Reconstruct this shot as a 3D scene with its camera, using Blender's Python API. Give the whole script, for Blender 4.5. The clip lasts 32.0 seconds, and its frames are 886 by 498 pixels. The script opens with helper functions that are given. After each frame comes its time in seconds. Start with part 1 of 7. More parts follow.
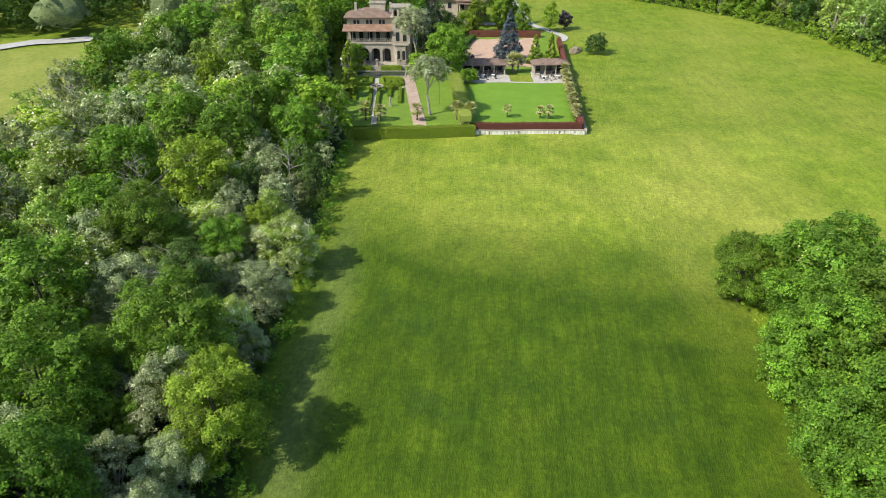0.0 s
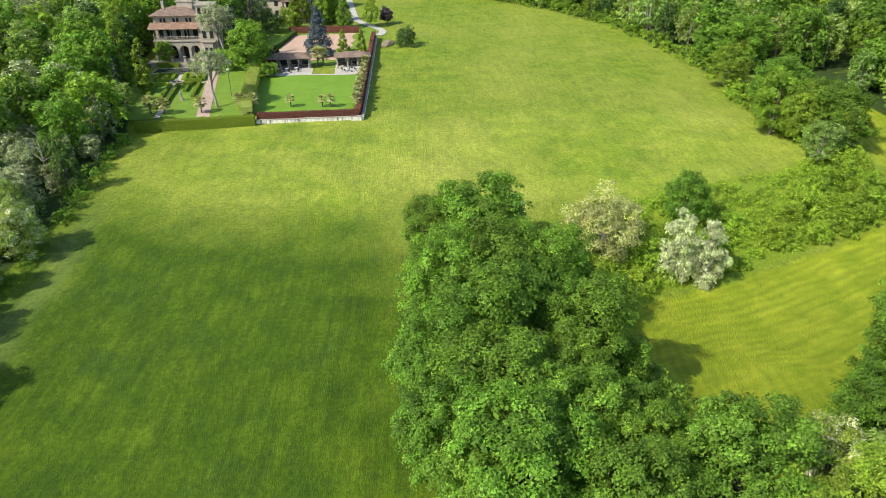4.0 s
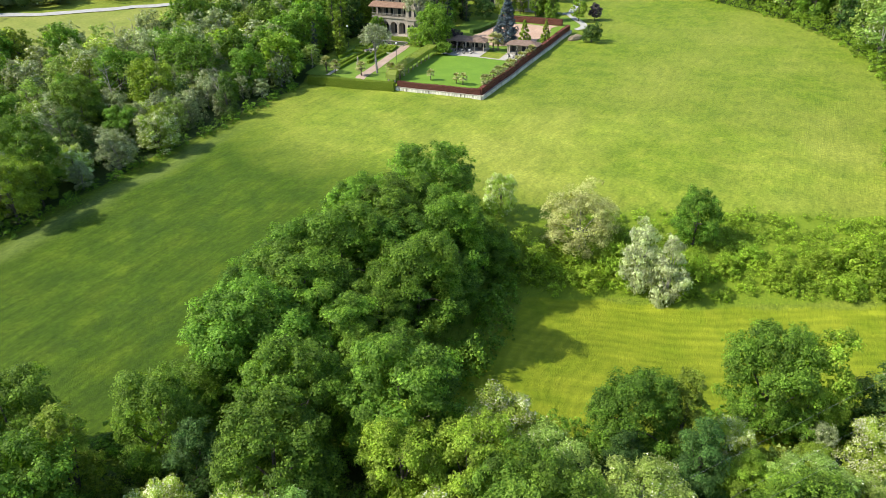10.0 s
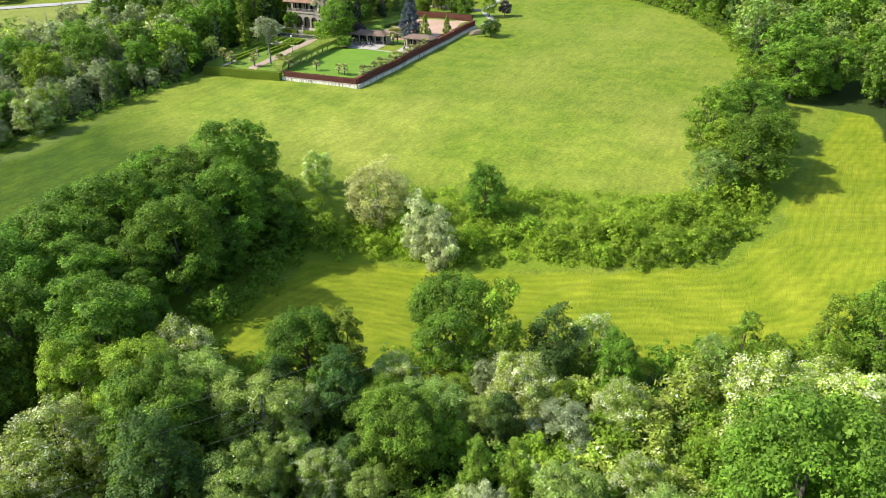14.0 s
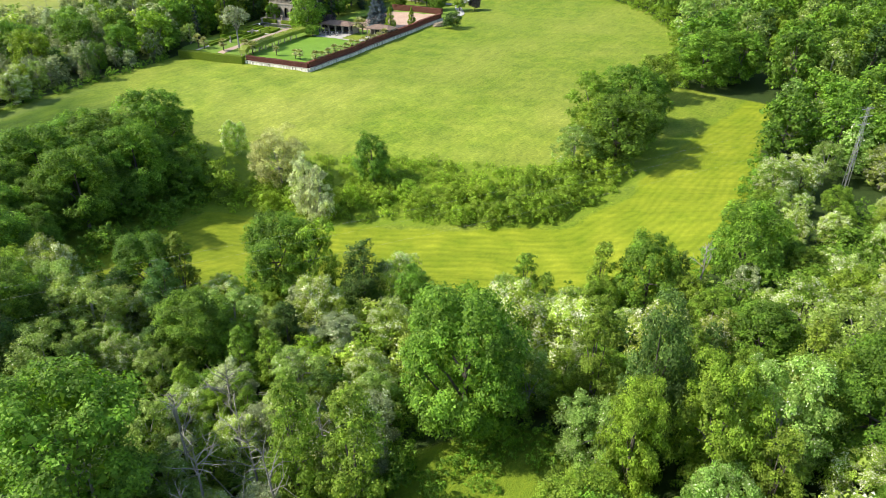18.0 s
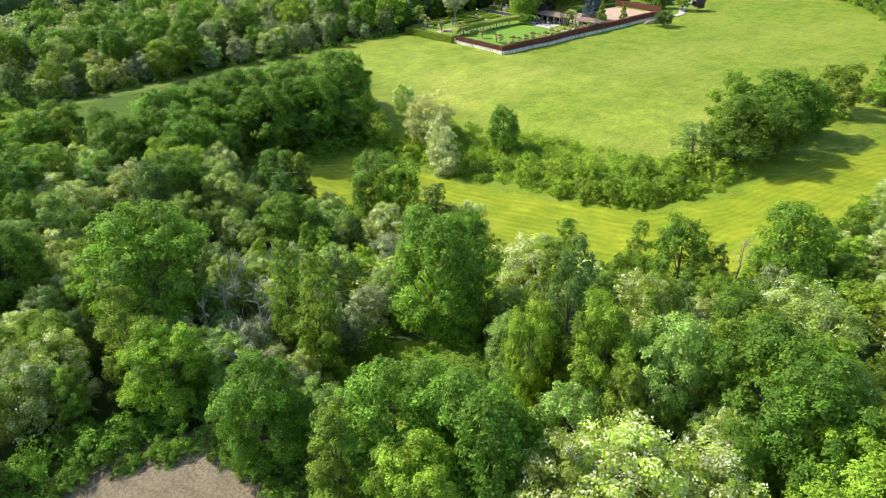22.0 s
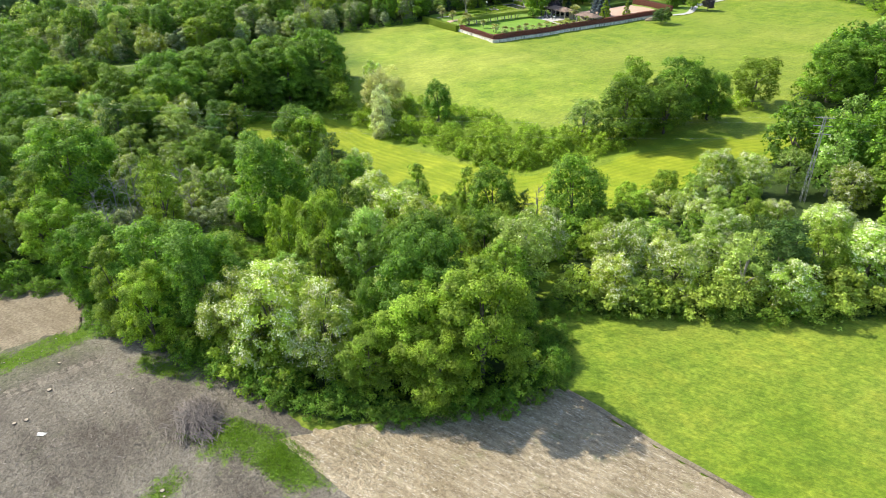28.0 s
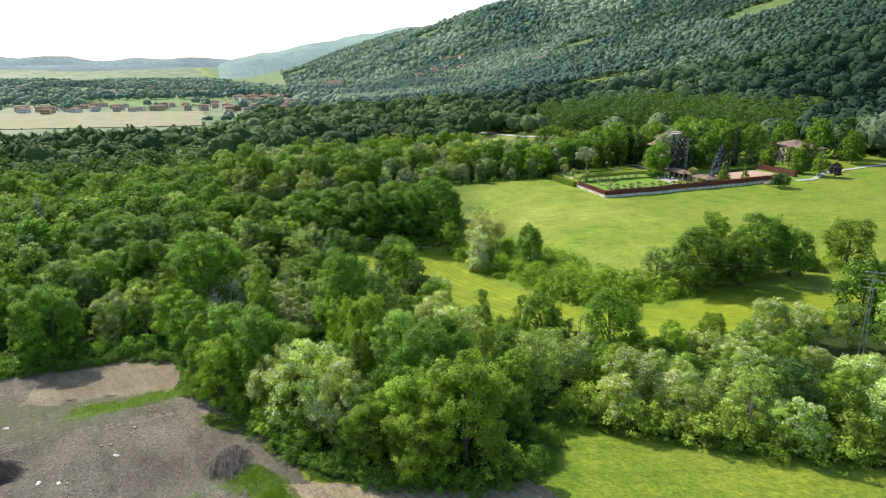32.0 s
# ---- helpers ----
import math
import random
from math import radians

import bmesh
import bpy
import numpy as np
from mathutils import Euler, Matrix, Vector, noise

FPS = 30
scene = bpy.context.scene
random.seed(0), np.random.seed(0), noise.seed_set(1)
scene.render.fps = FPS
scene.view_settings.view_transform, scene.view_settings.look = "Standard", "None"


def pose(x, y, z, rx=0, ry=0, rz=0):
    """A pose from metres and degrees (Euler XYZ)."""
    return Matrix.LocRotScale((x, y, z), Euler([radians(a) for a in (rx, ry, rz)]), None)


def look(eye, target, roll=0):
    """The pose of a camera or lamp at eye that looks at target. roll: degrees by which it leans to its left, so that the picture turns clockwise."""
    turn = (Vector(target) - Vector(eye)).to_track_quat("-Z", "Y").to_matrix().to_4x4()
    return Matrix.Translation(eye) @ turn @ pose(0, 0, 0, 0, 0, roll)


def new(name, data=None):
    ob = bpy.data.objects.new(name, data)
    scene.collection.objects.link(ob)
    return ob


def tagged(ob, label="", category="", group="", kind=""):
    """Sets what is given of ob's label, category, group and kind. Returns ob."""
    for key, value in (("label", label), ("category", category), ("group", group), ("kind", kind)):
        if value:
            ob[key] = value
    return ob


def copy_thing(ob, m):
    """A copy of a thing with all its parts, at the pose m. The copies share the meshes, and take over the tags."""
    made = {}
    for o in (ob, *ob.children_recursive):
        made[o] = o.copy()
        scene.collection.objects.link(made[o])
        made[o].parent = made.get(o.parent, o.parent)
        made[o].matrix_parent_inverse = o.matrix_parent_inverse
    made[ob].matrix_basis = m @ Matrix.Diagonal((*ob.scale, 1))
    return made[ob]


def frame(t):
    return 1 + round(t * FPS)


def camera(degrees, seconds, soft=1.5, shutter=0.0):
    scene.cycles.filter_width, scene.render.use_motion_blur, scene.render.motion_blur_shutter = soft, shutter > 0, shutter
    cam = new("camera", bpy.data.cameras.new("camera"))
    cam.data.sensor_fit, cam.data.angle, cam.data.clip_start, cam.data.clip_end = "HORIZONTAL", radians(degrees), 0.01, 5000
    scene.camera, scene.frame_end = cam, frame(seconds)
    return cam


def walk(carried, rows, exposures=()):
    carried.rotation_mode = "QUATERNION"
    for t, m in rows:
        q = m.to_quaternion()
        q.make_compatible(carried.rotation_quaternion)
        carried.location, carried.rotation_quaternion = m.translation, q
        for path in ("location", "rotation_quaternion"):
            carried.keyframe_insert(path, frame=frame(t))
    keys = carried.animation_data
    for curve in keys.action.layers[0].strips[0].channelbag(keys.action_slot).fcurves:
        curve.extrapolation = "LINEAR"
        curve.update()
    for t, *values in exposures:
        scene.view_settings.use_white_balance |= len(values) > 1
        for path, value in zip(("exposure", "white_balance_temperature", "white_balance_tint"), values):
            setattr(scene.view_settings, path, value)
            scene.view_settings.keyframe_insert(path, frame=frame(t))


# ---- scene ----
cam = camera(67.3, 32.0, 0.6)
METRES, EYE, TILT, LEAN, TURN = 234.0, 48.1, -28.2, 0.0, 0.0
ROWS = [
    (0.0, 0.0, 0.0, 0.0, 0.0, 0.0, -0.0),
    (0.5, 0.0128, -0.0056, -0.003, -0.02, 0.0, 0.01),
    (1.0, 0.0254, -0.0103, -0.0056, -0.04, 0.01, 0.04),
    (1.5, 0.0397, -0.0153, -0.0081, -0.12, -0.0, 0.06),
    (2.0, 0.0555, -0.0203, -0.0107, -0.35, -0.01, 0.21),
    (2.5, 0.0706, -0.0249, -0.0131, -0.68, -0.01, 0.38),
    (3.0, 0.0862, -0.0295, -0.0155, -1.52, 0.0, 0.81),
    (3.5, 0.102, -0.0344, -0.0181, -3.58, -0.04, 1.92),
    (4.0, 0.1174, -0.04, -0.021, -6.06, -0.13, 3.21),
    (4.5, 0.1317, -0.0455, -0.0238, -7.77, -0.24, 4.11),
    (6.5, 0.196, -0.0667, -0.0344, 4.38, -0.13, -2.41),
    (7.0, 0.2131, -0.0682, -0.0352, 8.39, -0.4, -4.55),
    (7.5, 0.2291, -0.0688, -0.0355, 11.62, -0.72, -6.22),
    (8.0, 0.2465, -0.0685, -0.0352, 14.91, -1.15, -7.88),
    (8.5, 0.264, -0.0674, -0.0344, 17.06, -1.45, -8.94),
    (9.0, 0.2811, -0.0659, -0.0338, 17.73, -1.57, -9.26),
    (9.5, 0.2981, -0.0644, -0.033, 18.73, -1.72, -9.76),
    (10.0, 0.3166, -0.0627, -0.0317, 19.83, -1.93, -10.28),
    (10.5, 0.3338, -0.0606, -0.0304, 20.69, -2.09, -10.71),
    (11.0, 0.35, -0.0584, -0.0294, 20.82, -2.1, -10.7),
    (11.5, 0.3674, -0.0565, -0.0281, 20.77, -2.09, -10.76),
    (12.0, 0.3852, -0.0545, -0.027, 20.8, -2.1, -10.72),
    (12.5, 0.4026, -0.0533, -0.0264, 20.78, -2.08, -10.73),
    (13.0, 0.42, -0.0524, -0.0258, 20.76, -2.07, -10.75),
    (13.5, 0.4387, -0.0519, -0.0256, 20.75, -2.06, -10.76),
    (14.0, 0.4561, -0.0518, -0.0254, 20.74, -2.06, -10.78),
    (14.5, 0.472, -0.0519, -0.0254, 20.73, -2.05, -10.81),
    (15.0, 0.489, -0.0524, -0.0256, 20.74, -2.06, -10.8),
    (15.5, 0.5057, -0.0533, -0.0258, 20.74, -2.06, -10.83),
    (17.5, 0.5715, -0.058, -0.0282, 23.0, -2.47, -12.0),
    (18.0, 0.5859, -0.0587, -0.0285, 24.63, -2.84, -12.72),
    (18.5, 0.6013, -0.0591, -0.0286, 26.67, -3.32, -13.63),
    (19.0, 0.6167, -0.059, -0.0284, 29.3, -4.01, -14.75),
    (19.5, 0.6323, -0.0583, -0.0279, 32.28, -4.82, -16.03),
    (20.0, 0.6479, -0.0565, -0.027, 35.39, -5.74, -17.25),
    (20.5, 0.6633, -0.0543, -0.0258, 38.49, -6.69, -18.46),
    (21.0, 0.6785, -0.0512, -0.0241, 41.61, -7.73, -19.59),
    (21.5, 0.6935, -0.0473, -0.0221, 44.68, -8.79, -20.62),
    (22.0, 0.7083, -0.0429, -0.0196, 47.77, -9.91, -21.63),
    (22.5, 0.7228, -0.0376, -0.0168, 50.9, -11.1, -22.55),
    (23.0, 0.7369, -0.0316, -0.0137, 54.03, -12.31, -23.41),
    (23.5, 0.7508, -0.0252, -0.0101, 56.65, -13.35, -24.09),
    (24.0, 0.7645, -0.0181, -0.0065, 58.06, -13.93, -24.42),
    (24.5, 0.7782, -0.0111, -0.0029, 58.34, -14.0, -24.49),
    (25.0, 0.7921, -0.0045, 0.0007, 58.37, -13.99, -24.51),
    (25.5, 0.8061, 0.0021, 0.004, 58.37, -13.94, -24.53),
    (27.5, 0.8624, 0.024, 0.0165, 58.44, -14.0, -24.67),
    (28.0, 0.8742, 0.0283, 0.0188, 58.47, -14.0, -24.71),
    (28.5, 0.8862, 0.0324, 0.0209, 58.5, -14.0, -24.74),
    (29.0, 0.8983, 0.0366, 0.0231, 58.6, -14.05, -24.79),
    (29.5, 0.9089, 0.0403, 0.025, 60.78, -14.95, -25.25),
    (30.0, 0.9187, 0.0446, 0.0271, 65.57, -17.03, -26.13),
    (30.5, 0.9279, 0.0498, 0.0298, 70.81, -19.36, -26.92),
    (31.0, 0.9364, 0.0549, 0.0329, 72.7, -18.3, -27.17),
    (31.5, 0.9444, 0.0597, 0.0355, 73.58, -13.24, -27.26),
    (32.0, 0.9527, 0.065, 0.0379, 74.14, -7.79, -27.33),
]
walk(cam, [(t, pose(0, 0, EYE, TILT, LEAN, TURN) @ pose(METRES * x, METRES * y, METRES * z, 90 + pitch, roll, yaw)) for t, x, y, z, yaw, pitch, roll in ROWS],
     [(0.0, 0.52), (4.0, 0.58), (9.0, 0.66), (14.0, 0.74), (23.0, 0.88), (28.0, 0.98), (31.0, 0.92), (32.0, 0.57)])

# ---- light ----
SUN_DIR = Vector((-0.80, -0.45, 0.86)).normalized()      # towards the sun
SUN_EL = math.asin(SUN_DIR.z)
SUN_ROT = math.atan2(SUN_DIR.x, SUN_DIR.y)
world = bpy.data.worlds.new("sky")
scene.world = world
world.use_nodes = True
wn = world.node_tree
wn.nodes.clear()
sky = wn.nodes.new("ShaderNodeTexSky")
sky.sky_type = "NISHITA"
sky.sun_disc = False
sky.sun_elevation = SUN_EL
sky.sun_rotation = SUN_ROT
sky.air_density, sky.dust_density, sky.ozone_density = 1.0, 1.2, 1.0
wbg = wn.nodes.new("ShaderNodeBackground")
wbg.inputs["Strength"].default_value = 0.15
wout = wn.nodes.new("ShaderNodeOutputWorld")
wn.links.new(sky.outputs[0], wbg.inputs[0])
wn.links.new(wbg.outputs[0], wout.inputs[0])
sun = new("sun", bpy.data.lights.new("sun", "SUN"))
sun.data.energy, sun.data.angle, sun.data.color = 4.2, radians(0.6), (1.0, 0.93, 0.78)
sun.matrix_world = look(SUN_DIR * 400, (0, 0, 0))


# ---- materials ----
def mat(name):
    m = bpy.data.materials.new(name)
    m.use_nodes = True
    nt = m.node_tree
    return m, nt, nt.nodes["Principled BSDF"], nt.nodes["Material Output"]


def node(nt, kind, values=None, data_type="", blend_type="", operation="", attribute_name=""):
    n = nt.nodes.new(kind)
    if data_type:
        n.data_type = data_type
    if blend_type:
        n.blend_type = blend_type
    if operation:
        n.operation = operation
    if attribute_name:
        n.attribute_name = attribute_name
    for k, v in (values or {}).items():
        n.inputs[k].default_value = v
    return n


def link(nt, a, b):
    nt.links.new(a, b)


def ramp(nt, source, stops):
    r = nt.nodes.new("ShaderNodeValToRGB")
    r.color_ramp.elements[0].position, r.color_ramp.elements[0].color = stops[0][0], (*stops[0][1], 1)
    r.color_ramp.elements[1].position, r.color_ramp.elements[1].color = stops[-1][0], (*stops[-1][1], 1)
    for p, c in stops[1:-1]:
        r.color_ramp.elements.new(p).color = (*c, 1)
    link(nt, source, r.inputs[0])
    return r.outputs[0]


def noise_tex(nt, scale, detail=4.0, rough=0.55, stretch=(1, 1, 1), turn=0.0, local=False):
    if local:
        src = nt.nodes.new("ShaderNodeTexCoord").outputs["Object"]
    else:
        src = nt.nodes.new("ShaderNodeNewGeometry").outputs["Position"]
    mp = node(nt, "ShaderNodeMapping")
    mp.vector_type = "TEXTURE"
    mp.inputs["Scale"].default_value = [1 / v for v in stretch]
    mp.inputs["Rotation"].default_value = (0, 0, radians(turn))
    link(nt, src, mp.inputs[0])
    n = node(nt, "ShaderNodeTexNoise", {"Scale": scale, "Detail": detail, "Roughness": rough})
    link(nt, mp.outputs[0], n.inputs["Vector"])
    return n.outputs["Fac"]


def mix(nt, fac, a, b, blend="MIX"):
    m = node(nt, "ShaderNodeMix", data_type="RGBA", blend_type=blend)
    for s, v in ((m.inputs[0], fac), (m.inputs[6], a), (m.inputs[7], b)):
        if isinstance(v, (int, float)):
            s.default_value = v
        elif isinstance(v, tuple):
            s.default_value = (*v, 1)
        else:
            link(nt, v, s)
    return m.outputs[2]


def math_node(nt, op, a, b=0.0):
    m = node(nt, "ShaderNodeMath", operation=op)
    for s, v in ((m.inputs[0], a), (m.inputs[1], b)):
        if isinstance(v, (int, float)):
            s.default_value = v
        else:
            link(nt, v, s)
    return m.outputs[0]


def bump(nt, height, strength, distance, bsdf):
    b = node(nt, "ShaderNodeBump", {"Strength": strength, "Distance": distance})
    link(nt, height, b.inputs["Height"])
    link(nt, b.outputs[0], bsdf.inputs["Normal"])


def leaf_mat(name, dark, light, hue=0.012, glow=0.42, tone=False):
    """Foliage: per-leaf and per-tree variation, light passing through."""
    m, nt, p, out = mat(name)
    dark, light = [(0.99 * r, g, 1.25 * b) for r, g, b in (dark, light)]
    geo = nt.nodes.new("ShaderNodeNewGeometry")
    col = ramp(nt, geo.outputs["Random Per Island"], [(0.0, dark), (0.6, tuple((a + b) / 2 for a, b in zip(dark, light))), (1.0, light)])
    if tone:
        who = node(nt, "ShaderNodeAttribute", attribute_name="tone").outputs["Fac"]
    else:
        who = nt.nodes.new("ShaderNodeObjectInfo").outputs["Random"]
    hs = node(nt, "ShaderNodeHueSaturation")
    h = node(nt, "ShaderNodeMapRange", {"To Min": 0.5 - 0.5 * hue, "To Max": 0.5 + 0.9 * hue})
    link(nt, who, h.inputs[0])
    link(nt, h.outputs[0], hs.inputs["Hue"])
    v = node(nt, "ShaderNodeMapRange", {"To Min": 0.80, "To Max": 1.20})
    link(nt, math_node(nt, "FRACT", math_node(nt, "MULTIPLY", who, 7.31)), v.inputs[0])
    clump = node(nt, "ShaderNodeAttribute", attribute_name="clump").outputs["Fac"]
    link(nt, math_node(nt, "MULTIPLY", v.outputs[0], math_node(nt, "ADD", 1.0, math_node(nt, "MULTIPLY", clump, 0.42))), hs.inputs["Value"])
    link(nt, col, hs.inputs["Color"])
    link(nt, hs.outputs[0], p.inputs["Base Color"])
    p.inputs["Roughness"].default_value = 0.6
    p.inputs["Specular IOR Level"].default_value = 0.25
    tr = node(nt, "ShaderNodeBsdfTranslucent")
    link(nt, mix(nt, 1.0, hs.outputs[0], (1.25, 1.3, 0.5), "MULTIPLY"), tr.inputs[0])
    ms = node(nt, "ShaderNodeMixShader", {0: glow})
    link(nt, p.outputs[0], ms.inputs[1])
    link(nt, tr.outputs[0], ms.inputs[2])
    link(nt, ms.outputs[0], out.inputs[0])
    return m


def plain_mat(name, a, b, scale=2.0, rough=0.8, bump_s=0.3, bump_d=0.02, local=False, fine=None, spec=0.3):
    """Two-scale mottled surface between two colours."""
    m, nt, p, out = mat(name)
    n1 = noise_tex(nt, scale, 5, local=local)
    n2 = noise_tex(nt, fine or scale * 9, 4, local=local)
    c = ramp(nt, n1, [(0.3, a), (0.7, b)])
    c = mix(nt, 0.6, c, ramp(nt, n2, [(0.3, (0.62, 0.62, 0.62)), (0.7, (1.25, 1.25, 1.25))]), "MULTIPLY")
    link(nt, c, p.inputs["Base Color"])
    p.inputs["Roughness"].default_value = rough
    p.inputs["Specular IOR Level"].default_value = spec
    bump(nt, n2, bump_s, bump_d, p)
    return m


LEAF = {
    "oak": leaf_mat("oak_leaves", (0.086, 0.177, 0.014), (0.232, 0.378, 0.033)),
    "ash": leaf_mat("ash_leaves", (0.175, 0.265, 0.038), (0.385, 0.500, 0.105), 0.025),
    "aspen": leaf_mat("aspen_leaves", (0.185, 0.234, 0.085), (0.400, 0.458, 0.212), 0.015),
    "bright": leaf_mat("young_leaves", (0.152, 0.252, 0.016), (0.332, 0.452, 0.042)),
    "dark": leaf_mat("dark_leaves", (0.050, 0.110, 0.018), (0.140, 0.225, 0.042), 0.02),
    "shrub": leaf_mat("shrub_leaves", (0.170, 0.275, 0.017), (0.375, 0.510, 0.042)),
    # yellow-green bush leaves, lightened further: sunlight put into the colour
    "sunny": leaf_mat("sunlit_thicket_leaves", (0.270, 0.350, 0.034), (0.500, 0.570, 0.100), 0.015),
    "locust": leaf_mat("locust_leaves", (0.235, 0.330, 0.034), (0.480, 0.580, 0.090), 0.02),
    "narrow": leaf_mat("hornbeam_leaves", (0.140, 0.226, 0.016), (0.305, 0.400, 0.042), 0.02),
    "pine": leaf_mat("pine_needles", (0.200, 0.240, 0.100), (0.400, 0.430, 0.225), 0.01, 0.3),
    "willow": leaf_mat("willow_leaves", (0.385, 0.430, 0.195), (0.630, 0.665, 0.380), 0.01),
    "red": leaf_mat("copper_leaves", (0.310, 0.315, 0.088), (0.540, 0.530, 0.200), 0.01),
    "spruce": leaf_mat("spruce_needles", (0.060, 0.090, 0.085), (0.150, 0.190, 0.185), 0.01, 0.1),
    "cypress": leaf_mat("cypress_scales", (0.014, 0.034, 0.012), (0.040, 0.074, 0.026), 0.01, 0.1),
    "redhedge": leaf_mat("red_hedge_leaves", (0.100, 0.036, 0.022), (0.270, 0.096, 0.058), 0.01, 0.25),
    "hedge": leaf_mat("clipped_hedge_leaves", (0.160, 0.250, 0.014), (0.360, 0.450, 0.044), 0.01),
    "vine": leaf_mat("pale_vine_leaves", (0.260, 0.330, 0.030), (0.480, 0.540, 0.110), 0.01),
    "purple": leaf_mat("purple_leaves", (0.045, 0.036, 0.040), (0.105, 0.080, 0.085), 0.01, 0.2),
    "palm": leaf_mat("palm_fronds", (0.210, 0.230, 0.050), (0.500, 0.480, 0.190), 0.01, 0.25),
}


def woodland_mat(name, stops, grain):
    """Woods of mixed kinds: blue-green conifers, green oaks and pale ash by stand. Distant palettes also carry painted
    haze.
    """
    m, nt, p, out = mat(name)
    who = node(nt, "ShaderNodeAttribute", attribute_name="tone").outputs["Fac"]
    c = ramp(nt, who, stops)
    leaves = noise_tex(nt, grain, 5, 0.75)
    c = mix(nt, 0.9, c, ramp(nt, leaves, [(0.30, (0.50, 0.52, 0.50)), (0.52, (1.0, 1.0, 1.0)), (0.72, (1.55, 1.50, 1.40))]), "MULTIPLY")
    link(nt, c, p.inputs["Base Color"])
    p.inputs["Roughness"].default_value = 0.8
    p.inputs["Specular IOR Level"].default_value = 0.12
    bump(nt, leaves, 1.0, 0.9 / grain, p)
    return m


# far, slope and valley palettes: blue cast of distance haze put into the colour
LEAF["far"] = woodland_mat("hazed_woodland_leaves", [(0.0, (0.026, 0.062, 0.034)), (0.3, (0.038, 0.082, 0.038)), (0.55, (0.056, 0.110, 0.046)), (0.8, (0.088, 0.146, 0.066)), (1.0, (0.140, 0.196, 0.110))], 0.9)
LEAF["plain"] = woodland_mat("plain_leaves", [(0.0, (0.040, 0.080, 0.026)), (0.3, (0.058, 0.108, 0.030)), (0.55, (0.084, 0.142, 0.036)), (0.8, (0.118, 0.180, 0.056)), (1.0, (0.175, 0.230, 0.100))], 0.9)
LEAF["copse"] = leaf_mat("copse_leaves", (0.058, 0.110, 0.014), (0.150, 0.225, 0.036), 0.02, 0.4, True)
LEAF["slope"] = woodland_mat("hazed_mountain_leaves", [(0.0, (0.046, 0.096, 0.068)), (0.3, (0.062, 0.122, 0.078)), (0.55, (0.084, 0.152, 0.088)), (0.8, (0.124, 0.198, 0.122)), (1.0, (0.195, 0.260, 0.190))], 0.5)
LEAF["valley"] = woodland_mat("hazed_valley_leaves", [(0.0, (0.115, 0.195, 0.160)), (0.3, (0.150, 0.235, 0.172)), (0.55, (0.195, 0.285, 0.180)), (0.8, (0.250, 0.340, 0.215)), (1.0, (0.330, 0.410, 0.290))], 0.3)
BLOSSOM = leaf_mat("cream_blossom", (0.50, 0.50, 0.24), (0.80, 0.80, 0.50), 0.01, 0.3)
BARK = plain_mat("bark", (0.060, 0.050, 0.040), (0.170, 0.150, 0.125), 3.0, 0.9, 0.7, 0.05, local=True)
BARK_GREY = plain_mat("grey_bark", (0.200, 0.185, 0.160), (0.370, 0.350, 0.310), 3.0, 0.9, 0.6, 0.04, local=True)

# ---- ground ----
def smooth(a):
    a = np.clip(a, 0, 1)
    return a * a * (3 - 2 * a)


def sig(v):
    return 1 / (1 + np.exp(-np.clip(v, -40, 40)))


def ground(x, y):
    """Height of the land: a field that rises gently to the villa, a hollow with a low meadow, a terrace, the mountain to the north-west."""
    x, y = np.asarray(x, float), np.asarray(y, float)
    z = 3.3 + 0.042 * (np.clip(y, -60, 250) - 20) + 0.02 * np.clip(y - 130, 0, 520)
    w = smooth((y - 121.6) / 1.6) * smooth((194 - y) / 14) * smooth((x + 27) / 4) * smooth((26.4 + 0.081 * (y - 121.5) - x) / 1.4)
    z = z + w * (9.1 + 0.022 * (y - 122) - z)
    z = z - 5.2 * np.exp(-((x - 92) / 42) ** 4 - ((y - 58) / 24) ** 2)
    z = z + 3.2 * sig((x - 135) / 7) * sig((55 - y) / 12)
    foot = 235 + 0.16 * np.minimum(x, 0) + 0.12 * np.maximum(x - 60, 0)
    up = smooth((y - foot) / 760) * (0.22 + 0.78 * smooth((x + 4200) / 3000)) * (1 - 0.5 * smooth((x - 300) / 1500))
    ridges = 0.5 + 0.5 * np.sin(x / 210 + 1.3 * np.sin(y / 330)) * np.cos(y / 260 + x / 900)
    z = z + up * (150 + 30 * np.sin(x / 420) + 60 * ridges * smooth((y - foot) / 300))
    far = smooth((np.hypot(x, y) - 2600) / 1800)
    z = z + far * (22 + 34 * (0.5 + 0.5 * np.sin(x / 380 + y / 510) * np.sin(y / 290 - x / 1400)))
    return z


def gz(x, y):
    return float(ground(x, y)) + 0.22 * noise.noise((x * 0.11, y * 0.11, 0))


def inside(px, py, poly):
    """Signed distance to a polygon, positive inside."""
    px, py = np.asarray(px, float), np.asarray(py, float)
    d = np.full(px.shape, 1e9)
    c = np.zeros(px.shape, bool)
    n = len(poly)
    for i in range(n):
        (ax, ay), (bx, by) = poly[i], poly[(i + 1) % n]
        ex, ey = bx - ax, by - ay
        s = np.clip(((px - ax) * ex + (py - ay) * ey) / (ex * ex + ey * ey), 0, 1)
        d = np.minimum(d, np.hypot(px - ax - s * ex, py - ay - s * ey))
        if ay != by:
            c ^= ((ay > py) != (by > py)) & (px < (bx - ax) * (py - ay) / (by - ay) + ax)
    return np.where(c, d, -d)


